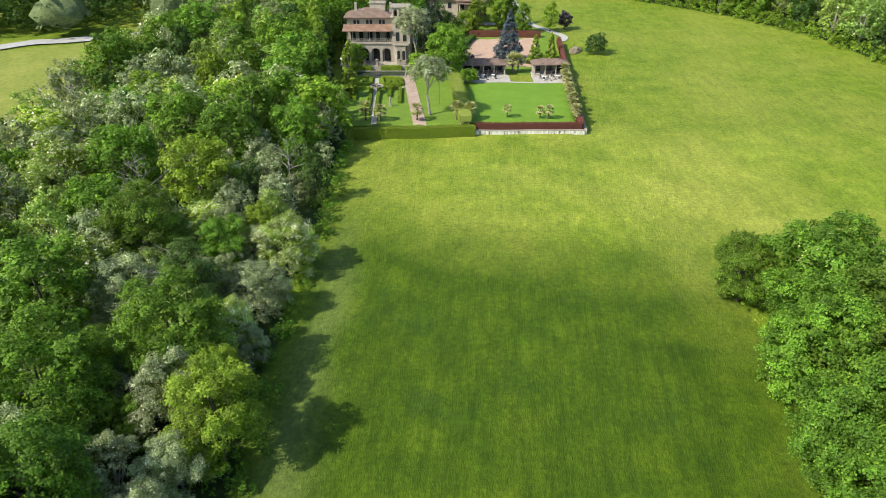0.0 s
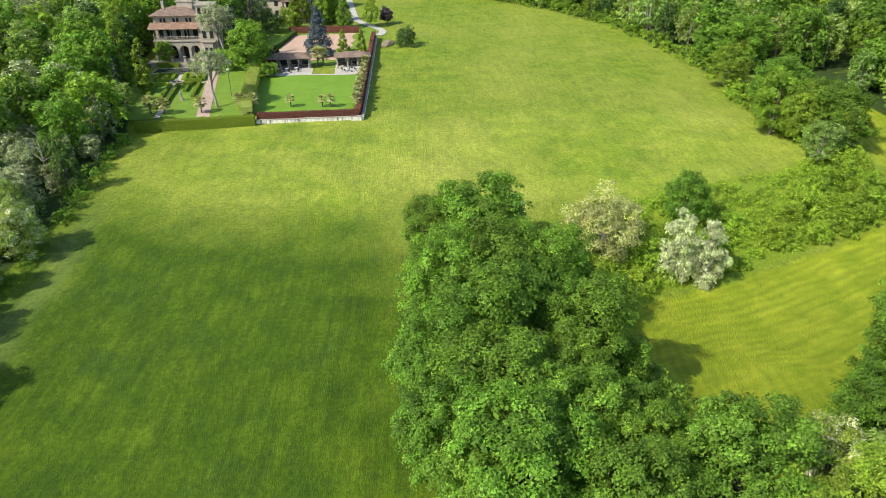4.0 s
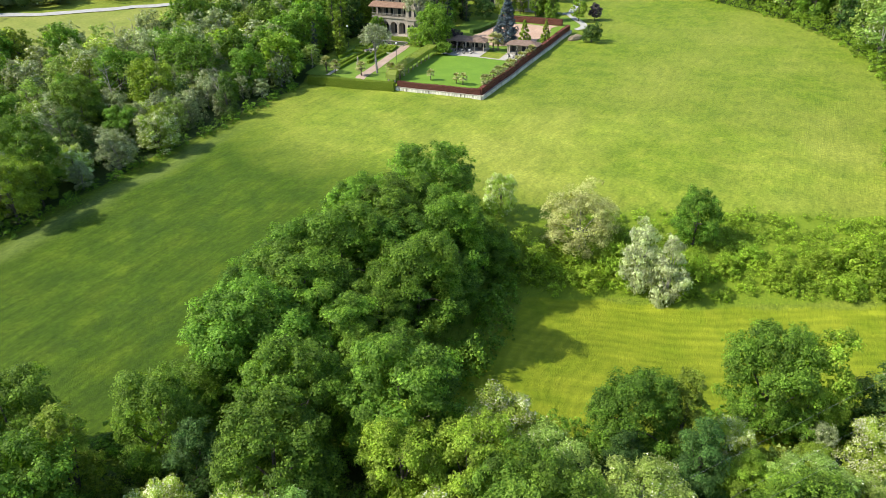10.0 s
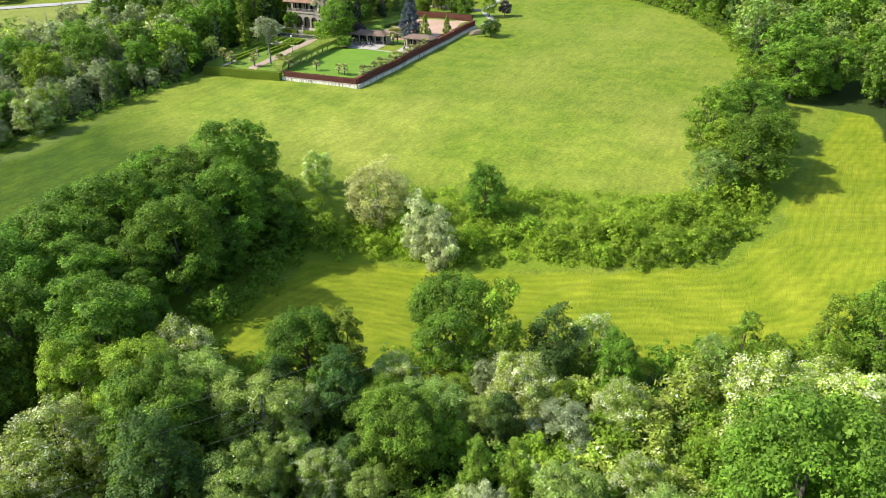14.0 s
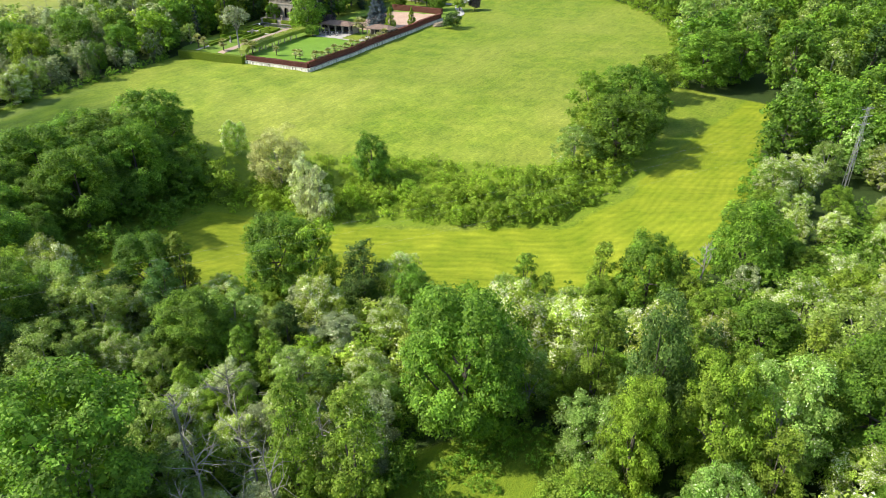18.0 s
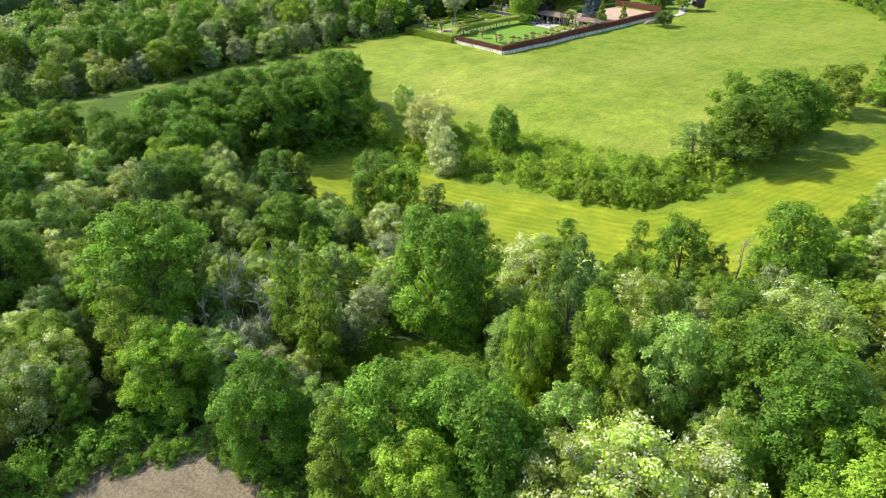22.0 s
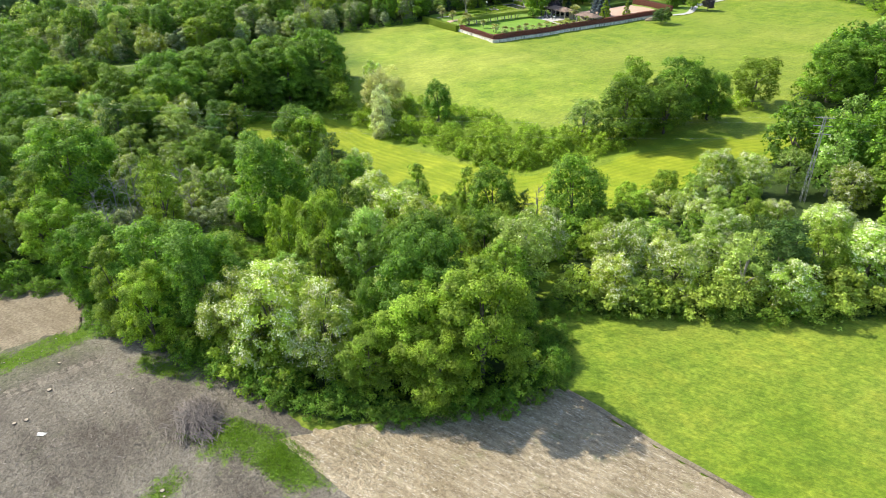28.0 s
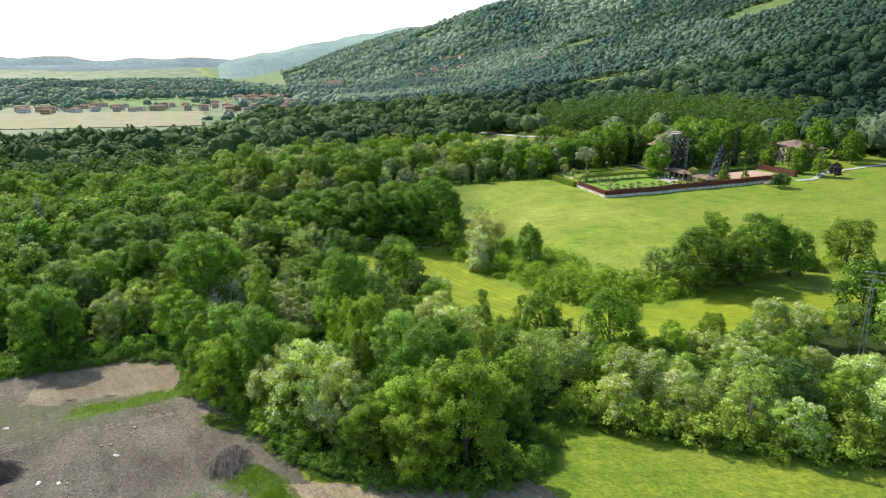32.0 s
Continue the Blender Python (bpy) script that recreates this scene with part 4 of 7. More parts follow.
def chip_mat(name, a, b):
    m, nt, p, out = mat(name)
    link(nt, ramp(nt, nt.nodes.new("ShaderNodeNewGeometry").outputs["Random Per Island"], [(0.0, a), (0.75, tuple((u + v) / 2 for u, v in zip(a, b))), (1.0, b)]), p.inputs["Base Color"])
    p.inputs["Roughness"].default_value = 0.95
    return m


litter("wood_litter", [(113, -50), (190, -50), (190, 22), (172, 18), (158, 14), (148, 11), (130, 2), (126, -12)], 5500, 0.035, 7.0, chip_mat("grey_sticks", (0.11, 0.092, 0.075), (0.36, 0.32, 0.28)), 51, "grey broken sticks strewn over bare earth")
litter("earth_clods", [(113, -50), (190, -50), (190, 22), (172, 18), (158, 14), (148, 11), (130, 2), (126, -12)], 7000, 0.06, 1.4, chip_mat("grey_clods", (0.13, 0.108, 0.088), (0.30, 0.26, 0.215)), 52, "small clods of grey-brown earth")
litter("furrow_clods", [(160, 16.6), (206, 34), (206, 52.6), (167, 41)], 5000, 0.045, 1.5, chip_mat("pale_clods", (0.30, 0.25, 0.16), (0.46, 0.41, 0.32)), 53, "pale clods and straw on the ploughed strip")

# brushwood heaps
TWIG = plain_mat("dead_twigs", (0.115, 0.098, 0.088), (0.235, 0.208, 0.190), 4.0, 0.9, 0.3, 0.01)


def brush_pile(x, y, r, h, seed):
    """Cut branches dragged together: long bent stems that lie round the heap, with fine twigs on them."""
    rng = np.random.default_rng(seed)
    ob = empty("brushwood_pile", x, y, gz(x, y), 0, "heap of grey cut branches on the bare earth", "brushwood", "brushwood heaps")
    flow = rng.uniform(0, 6.28)
    for k in range(16):
        bm = bmesh.new()
        a, q = rng.uniform(0, 6.28), r * 0.62 * math.sqrt(rng.uniform(0, 1))
        cx, cy, turn = q * math.cos(a), q * math.sin(a) * 0.8, flow + rng.normal(0, 0.55)
        for _ in range(36):
            px, py = cx + rng.normal(0, r * 0.22), cy + rng.normal(0, r * 0.2)
            top = max(0.08, h * (1 - (px * px + py * py) / (r * r)) * rng.uniform(0.45, 1.05))
            d = turn + rng.normal(0, 0.22)
            L, bend, w = rng.uniform(0.6, 1.5), rng.normal(0, 0.25), rng.uniform(0.014, 0.042)
            pts = [(px + L * f * math.cos(d) - bend * f * f * math.sin(d), py + L * f * math.sin(d) + bend * f * f * math.cos(d), max(0.05, top - 0.35 * abs(f) * top + rng.normal(0, 0.05))) for f in (-1, -0.3, 0.4, 1)]
            tube(bm, pts, [w, w * 0.9, w * 0.7, w * 0.3], 3)
            s0 = Vector(pts[int(rng.integers(1, 4))])
            tube(bm, [s0, s0 + Vector((rng.normal(0, 0.3), rng.normal(0, 0.3), rng.uniform(-0.05, 0.3)))], [0.013, 0.005], 3)
        part("brushwood", bm, TWIG, ob)
    return ob


brush_pile(153.2, 10.2, 3.3, 1.5, 1)
brush_pile(147.6, -15.2, 2.8, 1.9, 2)
brush_pile(170.2, -7.6, 2.8, 1.6, 3)

# stumps and stones on the yard
CUT = plain_mat("cut_wood", (0.290, 0.240, 0.180), (0.430, 0.370, 0.290), 5.0, 0.9, 0.2, 0.01, local=True)
STONE = plain_mat("pale_stone", (0.320, 0.295, 0.260), (0.470, 0.440, 0.400), 3.0, 0.85, 0.4, 0.03, local=True)
rng = np.random.default_rng(11)


def stump(r):
    ob = empty("tree_stump", 0, 0, 0, 0, "low sawn tree stump in cleared earth", "stump", "stumps on the cleared yard")
    bm = bmesh.new()
    tube(bm, [(0, 0, -0.15), (0, 0, 0.05), (0.01, 0, 0.17)], [r * 1.4, r * 1.08, r], 9)
    part("bark", bm, BARK, ob)
    bm = bmesh.new()
    tube(bm, [(0.01, 0, 0.17), (0.01, 0, 0.185)], [r * 0.93, r * 0.9], 9)
    part("cut_face", bm, CUT, ob, "pale sawn face")
    return ob


first = stump(0.24)
first.matrix_basis = pose(140, -2, gz(140, -2) + 0.06)
n = 0
while n < 48:
    x, y = rng.uniform(122, 176), rng.uniform(-26, 14)
    if y > (x - 122) * 0.3 - 1 or inside(x, y, [(113, -18), (128, -14), (134, 3), (114, 2)]) > 0:
        continue
    copy_thing(first, pose(x, y, gz(x, y) + 0.06, rng.uniform(-6, 6), rng.uniform(-6, 6), rng.uniform(0, 360)) @ Matrix.Diagonal((*[rng.uniform(0.4, 0.85)] * 3, 1)))
    n += 1
for k in range(24):
    bm = bmesh.new()
    bmesh.ops.create_icosphere(bm, subdivisions=1, radius=rng.uniform(0.05, 0.12))
    for v in bm.verts:
        v.co = Vector((v.co.x * rng.uniform(0.8, 1.4), v.co.y * rng.uniform(0.7, 1.1), v.co.z * 0.5))
    x, y = rng.uniform(124, 172), rng.uniform(-24, 6)
    me = bpy.data.meshes.new("field_stone")
    bm.to_mesh(me)
    bm.free()
    me.materials.append(STONE)
    ob = tagged(new("field_stone", me), "pale rough stone lying on bare earth", "stone", "stones on the cleared yard")
    ob.matrix_basis = pose(x, y, gz(x, y) + 0.1, 0, 0, rng.uniform(0, 360))

# pale tarpaulin scraps on the yard
SHEET = plain_mat("white_sheeting", (0.46, 0.45, 0.43), (0.62, 0.61, 0.59), 2.0, 0.6, 0.3, 0.03, local=True)
for x, y, s in ((147.5, -2.6, 1.0), (151.5, -7.6, 0.8), (150.8, -9.8, 0.9), (133.6, -18.9, 0.9)):
    bm = bmesh.new()
    bmesh.ops.create_grid(bm, x_segments=6, y_segments=4, size=0.36 * s)
    for v in bm.verts:
        v.co = Vector((v.co.x * (1.1 + 0.5 * v.co.y), v.co.y * 0.6, 0.10 + 0.09 * noise.noise(v.co * 5 + Vector((x, y, 0)))))
    bmesh.ops.solidify(bm, geom=bm.faces[:], thickness=0.02)
    me = bpy.data.meshes.new("plastic_sheet")
    bm.to_mesh(me)
    bm.free()
    me.materials.append(SHEET)
    tagged(new("plastic_sheet", me), "crumpled white sheeting on the bare earth", "sheeting", "scraps on the yard").matrix_basis = pose(x, y, gz(x, y) + 0.05, 0, 0, x * 37)

# water trough in the grass strip
TROUGH = plain_mat("grey_concrete", (0.17, 0.18, 0.15), (0.30, 0.31, 0.27), 3.0, 0.85, 0.3, 0.01, local=True)
wm, _, wp, _ = mat("green_water")
wp.inputs["Base Color"].default_value = (0.26, 0.31, 0.20, 1)
wp.inputs["Roughness"].default_value = 0.12
trough = empty("water_trough", 173.4, 19.6, gz(173.4, 19.6) + 0.04, 30, "small concrete trough with greenish water in the grass", "trough")
part("basin", boxes((-0.9, -0.5, -0.2, 0.9, -0.4, 0.35), (-0.9, 0.4, -0.2, 0.9, 0.5, 0.35), (-0.9, -0.4, -0.2, -0.8, 0.4, 0.35), (0.8, -0.4, -0.2, 0.9, 0.4, 0.35), (-0.8, -0.4, -0.2, 0.8, 0.4, -0.1), bevel=0.01), TROUGH, trough)
trough.scale = (0.5, 0.6, 0.34)
part("water", boxes((-0.798, -0.398, -0.098, 0.798, 0.398, 0.26)), wm, trough, "still greenish water")

# ---- trees near the walk ----
for x, y, H, R in ((41, 61, 14.4, 6.2), (40, 50, 13.6, 6.0), (38, 41, 13.6, 5.8), (37, 33, 12.8, 5.6), (47, 51, 13, 5.0), (48, 40, 13, 5.2), (37, 25, 13, 5.4), (54, 23, 13, 5.0), (45, 20, 12, 4.3), (36, 14, 11, 3.8), (24, 9, 11, 4.0)):
    plant("oak", x, y, H, R, 0, "oaks of the hedgerow")
for x, y, H, R in ((35.4, 50, 13.0, 5.0), (33.8, 39, 12.2, 4.8), (33.2, 31, 11.4, 4.5), (35.2, 24.6, 10.5, 4.2), (44, 45, 12, 4.6), (43, 55, 12, 4.6), (43, 30, 11, 4.4), (45, 36, 9, 4.0), (50, 31, 8, 3.4), (50, 57, 8, 3.6), (49, 46, 8, 3.8), (35, 20, 8, 3.4), (48, 27, 9, 3.6), (35, 67, 9, 3.2)):
    plant("oak", x, y, H, R, 0, "oaks of the hedgerow")
plant("bright", 62, 19, 10, 3.7)
plant("red", 60, 70, 9.0, 5.2)
plant("locust", 47, 73, 6.5, 2.4)
plant("willow", 69, 65, 10, 2.7)
plant("willow", 73, 64, 9, 2.6)
plant("oak", 75.2, 76.6, 8.8, 3.0, label="small dense dark green tree standing alone")
for x, y, H, R in ((48, 62, 7, 3.8), (54, 61, 5.5, 3.8), (63, 63, 3, 2.4), (76, 69, 4, 2.5), (87, 72, 3.5, 2.4), (92, 76, 3.4, 2.3), (96, 77, 4.6, 3.4), (103, 76, 4, 3.0), (107, 78, 4.6, 3.0), (100, 74, 3, 2.8), (95, 72, 2.8, 2.3), (66, 68, 4, 3), (80, 72, 2.6, 2.2), (83, 76, 2.2, 2.4), (110, 82, 3.6, 2.6)):
    plant("shrub", x, y, H, R, 0, "shrubs on the bank")
for kind, x, y, H, R in (("bright", 105.2, 105.5, 12.4, 4.4), ("oak", 112.6, 97.4, 11.6, 5.5), ("oak", 110.4, 113.6, 12.4, 5.4), ("bright", 111.3, 135, 9.6, 4.8), ("oak", 119.6, 147.6, 12.2, 6.2), ("oak", 126, 152, 11.8, 5.0), ("ash", 107, 92.2, 8.2, 3.7), ("bright", 109, 106.5, 8.6, 3.4), ("bright", 108.6, 101.4, 9.4, 3.8), ("oak", 114.6, 105.6, 10.2, 4.2), ("oak", 113.6, 118.6, 9.6, 3.8)):
    plant(kind, x, y, H, R, 0, "round trees along the meadow")
for x, y, H, R in ((107, 86, 4.6, 3.4), (102.5, 84, 4, 3.0), (113, 91, 3.2, 2.6), (110, 126, 3.4, 3.0), (109, 112, 3.4, 2.8)):
    plant("shrub", x, y, H, R, 0, "shrubs on the bank")
for x, y, H, R in ((73, 30.5, 10.5, 3.8), (96, 3, 16.8, 6.2), (121.8, 4, 11.6, 3.8), (132.4, 10.8, 13.2, 4.8), (138.6, 14.4, 12.8, 4.4), (137, 65.5, 11.5, 4.2), (127, 58.5, 11, 3.6), (149.4, 35.6, 13.2, 4.3),
                   (154.5, 32.5, 13.0, 4.2), (78.5, -9, 12, 4.6), (69, 15, 12, 4.0), (66, 16.5, 11, 3.8), (37, -6, 12, 4.5), (33, 3, 12, 4.2), (83, 8, 9, 3.4)):
    plant("oak", x, y, H, R, 0, "trees of the wooded belt")
plant("oak", 117, 27.6, 16.4, 5.4, 0, "trees of the wooded belt", "tall broad tree with dense olive-green crown")
for kind, x, y, H, R in (("oak", 84.2, 41.6, 12.6, 4.2), ("bright", 88, 42.8, 11.6, 3.6), ("bright", 161.6, 35.4, 13.4, 4.6), ("bright", 158, 31, 10.5, 4.2), ("dark", 94.6, 44.4, 9.6, 3.2), ("locust", 98, 48, 8, 3.0), ("ash", 74.5, 21, 9.5, 3.6), ("ash", 87, 29.5, 7, 3.2), ("locust", 115.5, 43.5, 9.5, 3.8), ("narrow", 109.4, 13.2, 14.2, 2.5), ("narrow", 114.6, 13.8, 14.6, 2.7), ("narrow", 104.4, -2, 13.0, 2.8),
                         ("dark", 132.6, 30.6, 15.8, 3.0), ("bright", 132.6, 25.6, 12.6, 2.6), ("bright", 138.2, 28.4, 13.6, 3.4), ("narrow", 127.2, 34, 14, 2.8), ("locust", 131.5, 44, 9.0, 3.4), ("locust", 122.6, 44, 8.8, 3.4),
                         ("locust", 148, 19.6, 10.6, 5.0), ("locust", 144.6, 16.2, 9.0, 3.4), ("locust", 152.6, 22.8, 9.4, 3.8), ("bright", 157.4, 25.6, 7.6, 3.0), ("ash", 142.6, 31.2, 13.0, 3.5), ("bright", 161.6, 30.4, 8.6, 3.4), ("locust", 103, -12, 8.6, 3.4), ("locust", 101.5, -8, 8.6, 3.0),
                         ("ash", 148, 49, 10, 3.6), ("locust", 143.6, 54.6, 7.4, 3.4), ("dark", 163, 76, 9, 3.8), ("ash", 162, 71, 8.6, 3.4), ("locust", 153, 60, 8, 3.4), ("locust", 166.4, 73.6, 6.4, 3.0), ("locust", 168, 86, 8, 4.0)):
    plant(kind, x, y, H, R, 0, "trees of the wooded belt")
# the front of the western wood
for kind, x, y, H, R in (("oak", -25.5, 51, 12.6, 4.8), ("bright", -19.0, 42.5, 10.5, 4.0), ("oak", -34, 44, 13, 5.0), ("oak", -41, 58, 13, 5.2), ("oak", -36, 72, 12.5, 4.8), ("oak", -30, 34, 12, 4.6), ("dark", -27.5, 62, 10, 3.6), ("locust", -19.5, 73, 7.4, 3.8), ("aspen", -20.5, 64, 7, 3.2), ("locust", -22.0, 56.6, 6.6, 2.6),
                         ("oak", -34.5, 103, 12.8, 5.0), ("oak", -44, 108, 12.6, 5.0), ("oak", -47, 92, 12, 5.0), ("bright", -40, 118, 11, 4.4), ("oak", -24.5, 108, 10.5, 4.2), ("locust", -21, 30, 6.4, 2.8), ("oak", -42, 30, 12, 5.0), ("oak", -52, 44, 12.6, 5.2), ("oak", -58, 66, 13, 5.2)):
    plant(kind, x, y, H, R, 1, "trees of the western wood")


THICKET = [(95, 24), (106, 22), (112, 30), (122, 33), (124, 44), (120, 52), (108, 49), (98, 41)]
SCRUB = [(98, 8), (108, 3), (116, 5), (118, 12), (112, 20), (104, 26), (96, 28), (90, 22), (90, 12)]


def clear(x, y):
    """Outside the little clearing inside the belt, and outside the thin scrub beside it."""
    return float(inside(x, y, CLEARING)) < 0 and float(inside(x, y, SCRUB)) < 0 and float(inside(x, y, THICKET)) < 1


UNDER = {}


def thicket(kind_seed, leaves=620, size=0.19, per=5):
    """Corners and leaves of a low bush, two metres and a half wide."""
    if (kind_seed, leaves) not in UNDER:
        r = np.random.default_rng(900 + kind_seed)
        lobes = lobe_set(r, 10, 2.6, -0.3, 3.3, "dome")
        LV, LT, CV, CT, who = crown_arrays(r, lobes, leaves, size, per=per, inner=12)
        # inner leaves darkened here too, the bush's own shade painted in
        UNDER[kind_seed, leaves] = (np.concatenate([LV, CV]), np.concatenate([LT, CT + len(LV)]), np.concatenate([np.repeat(r.uniform(-1, 1, who.max() + 1)[who], 3), np.full(len(CV), -0.3)]))
    return UNDER[kind_seed, leaves]


def undergrowth(spots, label, material=LEAF["shrub"], name="undergrowth", fine=False):
    """Bushes too close to tell apart, as one thing: rows of x, y, size."""
    r = np.random.default_rng(len(spots))
    Vs, Ts, Cs, base = [], [], [], 0
    for x, y, q in spots:
        V, T, C = thicket(int(r.integers(5)), 1100, 0.15, 10) if fine else thicket(int(r.integers(5)))
        a = r.uniform(0, 6.28)
        c, s_ = math.cos(a) * q, math.sin(a) * q
        Vs.append(np.stack([x + c * V[:, 0] - s_ * V[:, 1], y + s_ * V[:, 0] + c * V[:, 1], gz(x, y) + V[:, 2] * q * r.uniform(0.8, 1.2)], 1))
        Ts.append(T + base)
        Cs.append(np.clip(C * 0.8 + r.uniform(-0.5, 0.5), -1, 1))
        base += len(V)
    me = mesh_np(name, np.concatenate(Vs), None, np.concatenate(Ts), mats=(material,))
    attribute(me, "clump", np.concatenate(Cs))
    return tagged(new(name, me), label, "bushes", kind="stuff")


def skirt(line, gap_, label, seed, size=(0.6, 1.1), off=1.5, material=LEAF["shrub"], fine=False):
    """Undergrowth along the edge of a wood."""
    r = np.random.default_rng(seed)
    spots = []
    for (ax, ay), (bx, by) in zip(line, line[1:]):
        L = math.hypot(bx - ax, by - ay)
        for i in range(int(L / gap_)):
            f = (i + r.uniform(0.2, 0.8)) * gap_ / L
            spots.append((ax + (bx - ax) * f + r.uniform(-off, off), ay + (by - ay) * f + r.uniform(-off, off), r.uniform(*size)))
    return undergrowth(spots, label, material, fine=fine)


# a low, sunny thicket with a few flowering trees in the middle of the belt
for kind, x, y, H, R in (("locust", 117, 43, 8.0, 4.4), ("locust", 121, 47, 7.4, 3.6), ("locust", 103, 37, 6.4, 2.6), ("aspen", 99, 33, 5.5, 3.0), ("locust", 106, 28, 5.6, 2.4)):
    plant(kind, x, y, H, R, 0, "trees of the wooded belt")
scatter(SCRUB, 3.0, {"ash": 3, "aspen": 3, "narrow": 2.4, "locust": 2.2, "bright": 0.8}, 0, "thin trees of the viny scrub", (0.42, 0.66), seed=72, tight=0.5)
scatter(THICKET, 2.6, {"sunny": 3, "shrub": 1}, 0, "bushes of the sunny thicket", (0.8, 1.45), seed=71, tight=0.42)
scatter(SOUTH_WOOD, 4.9, {"ash": 2.4, "aspen": 1.0, "locust": 3.4, "oak": 1.6, "bright": 2.6, "narrow": 1.2, "dark": 0.7}, 0, "trees of the wooded belt", (0.42, 0.66), lambda x, y: clear(x, y) and x > 72 and y > 0.35 * (x - 72) + 12, 23)
scatter(SOUTH_WOOD, 4.9, {"ash": 2.4, "aspen": 1.0, "locust": 3.4, "oak": 1.6, "bright": 2.6, "narrow": 1.2, "dark": 0.7}, 0, "trees of the wooded belt", (0.55, 0.88), lambda x, y: clear(x, y) and x > 72 and y > -10, 3)
scatter(SOUTH_WOOD, 6.0, {"ash": 3, "locust": 2.0, "oak": 2.4, "bright": 1.5, "narrow": 1, "dark": 0.7}, 0, "trees of the wooded belt", (0.75, 1.0), lambda x, y: clear(x, y) and ((x > 8 and y > -1) or (x > 70 and y > -26)), 14)
# more oak and dark kinds here, their colour stands in for cloud shade
scatter(SOUTH_WOOD, 6.2, {"ash": 1.4, "locust": 1.0, "oak": 6, "bright": 0.8, "dark": 1.6}, 1, "trees of the wooded belt", (0.75, 1.1), clear, 4)
scatter(EAST_WOOD, 4.2, {"ash": 2, "locust": 4.5, "bright": 4, "oak": 1.5}, 0, "trees of the eastern wood", (0.38, 0.54), lambda x, y: y < 92 and x < 148, 25)
scatter(EAST_WOOD, 5.2, {"ash": 2, "locust": 5, "oak": 1.5, "bright": 4, "dark": 0.6}, 0, "trees of the eastern wood", (0.55, 0.82), lambda x, y: y < 105 and math.hypot(x - 151, y - 97) > 6.5, 5)
scatter(EAST_WOOD, 6.2, {"ash": 3, "locust": 3, "oak": 3, "bright": 1}, 1, "trees of the eastern wood", (0.8, 1.05), lambda x, y: y >= 105, 8)
scatter(WEST_WOOD, 5.8, {"aspen": 4, "ash": 2.0, "locust": 1.6, "oak": 2.2, "dark": 0.8, "bright": 0.6}, 1, "trees of the western wood", (0.5, 0.78), lambda x, y: x > -34 and y < 112, 9)
scatter(WEST_WOOD, 6.2, {"aspen": 3.4, "ash": 2.0, "locust": 1.2, "oak": 3.4, "bright": 0.8, "dark": 1.0}, 1, "trees of the western wood", (0.8, 1.2), lambda x, y: x > -100, 6)
scatter(NORTH_WOOD, 7.2, {"oak": 4, "ash": 3, "dark": 1, "bright": 1}, 1, "trees of the northern wood", (0.9, 1.25), lambda x, y: x < 240 and y < 250, 7)
skirt([(-17.5, 6), (-18, 60), (-17.4, 118)], 2.2, "low bushes along the western wood", 1, (0.35, 0.7), 1.3, LEAF["oak"])
skirt([(18, 9), (36, 17), (54, 28), (66, 30), (80, 38), (92, 44), (103, 52), (115, 58), (127, 63), (134, 70), (136, 92), (136, 110)], 2.2, "low bushes along the low meadow", 2, (0.5, 1.0), 1.5, LEAF["oak"])
skirt([(113, -30), (112.5, -8), (116, 1.5), (124, 3), (132, 4.5)], 0.55, "brambles along the bare corner", 13, (0.3, 0.55), 1.0, LEAF["oak"], True)
skirt([(110, -30), (109.5, -8), (112.5, 4), (122, 6), (131, 8)], 0.9, "brambles along the bare corner", 17, (0.6, 1.0), 1.4, LEAF["oak"], True)
skirt([(132, 5.5), (138, 10), (149, 15), (157, 19.6), (163, 28), (166, 36), (165, 42), (159, 47), (154, 49.5), (161, 60), (173, 82), (184, 105)], 1.1, "low bushes along the ploughed land", 3, (0.3, 0.6), 1.2, LEAF["oak"], True)
skirt([(140, 10.5), (148, 14.2), (156, 18.6), (162, 27), (165.4, 35), (164, 42), (158, 46)], 0.9, "dense leafy undergrowth at the foot of the wood", 21, (0.4, 0.7), 1.0, LEAF["oak"], True)
skirt([(142, 12.5), (152, 17.6), (160, 26.5), (164, 36), (162, 43)], 2.6, "young saplings at the foot of the wood", 22, (0.7, 1.1), 1.2, LEAF["bright"], True)
skirt([(136, 56), (142, 62), (148, 70), (152, 80), (150, 90)], 1.4, "bushes between the trees of the eastern wood", 23, (0.9, 1.5), 3.5, LEAF["oak"], True)
skirt([(36, 68), (44, 64), (52, 58), (54, 46), (54, 34)], 2.0, "low bushes below the oaks", 4, (0.7, 1.3), 1.5, LEAF["oak"])
skirt([(33, 56), (33, 44), (33, 30), (34, 20)], 2.2, "low bushes below the oaks", 5, (0.5, 0.9), 1.0, LEAF["oak"])
skirt([(57, 64), (66, 66), (80, 70), (90, 73), (100, 76), (108, 79), (112, 87)], 1.5, "brambles and bushes on the bank", 6, (0.3, 0.7), 3.2)
skirt([(62, 71), (76, 75), (90, 79), (102, 84), (110, 90)], 0.55, "brambles and bushes on the bank", 10, (0.16, 0.4), 4.4, LEAF["bright"])
skirt([(106, 90), (110, 95), (110, 106), (109, 118), (112, 134)], 2.2, "bushes below the round trees", 7, (0.7, 1.3), 1.5)
skirt([(113, 146), (112, 163), (105, 199), (88, 224), (67, 244), (36, 256)], 3.0, "low bushes along the northern wood", 8, (0.8, 1.4))
skirt([(114, 20), (120, 25), (126, 29)], 0.6, "low bushes in the small clearing", 9, (0.3, 0.6), 5.0, LEAF["oak"])
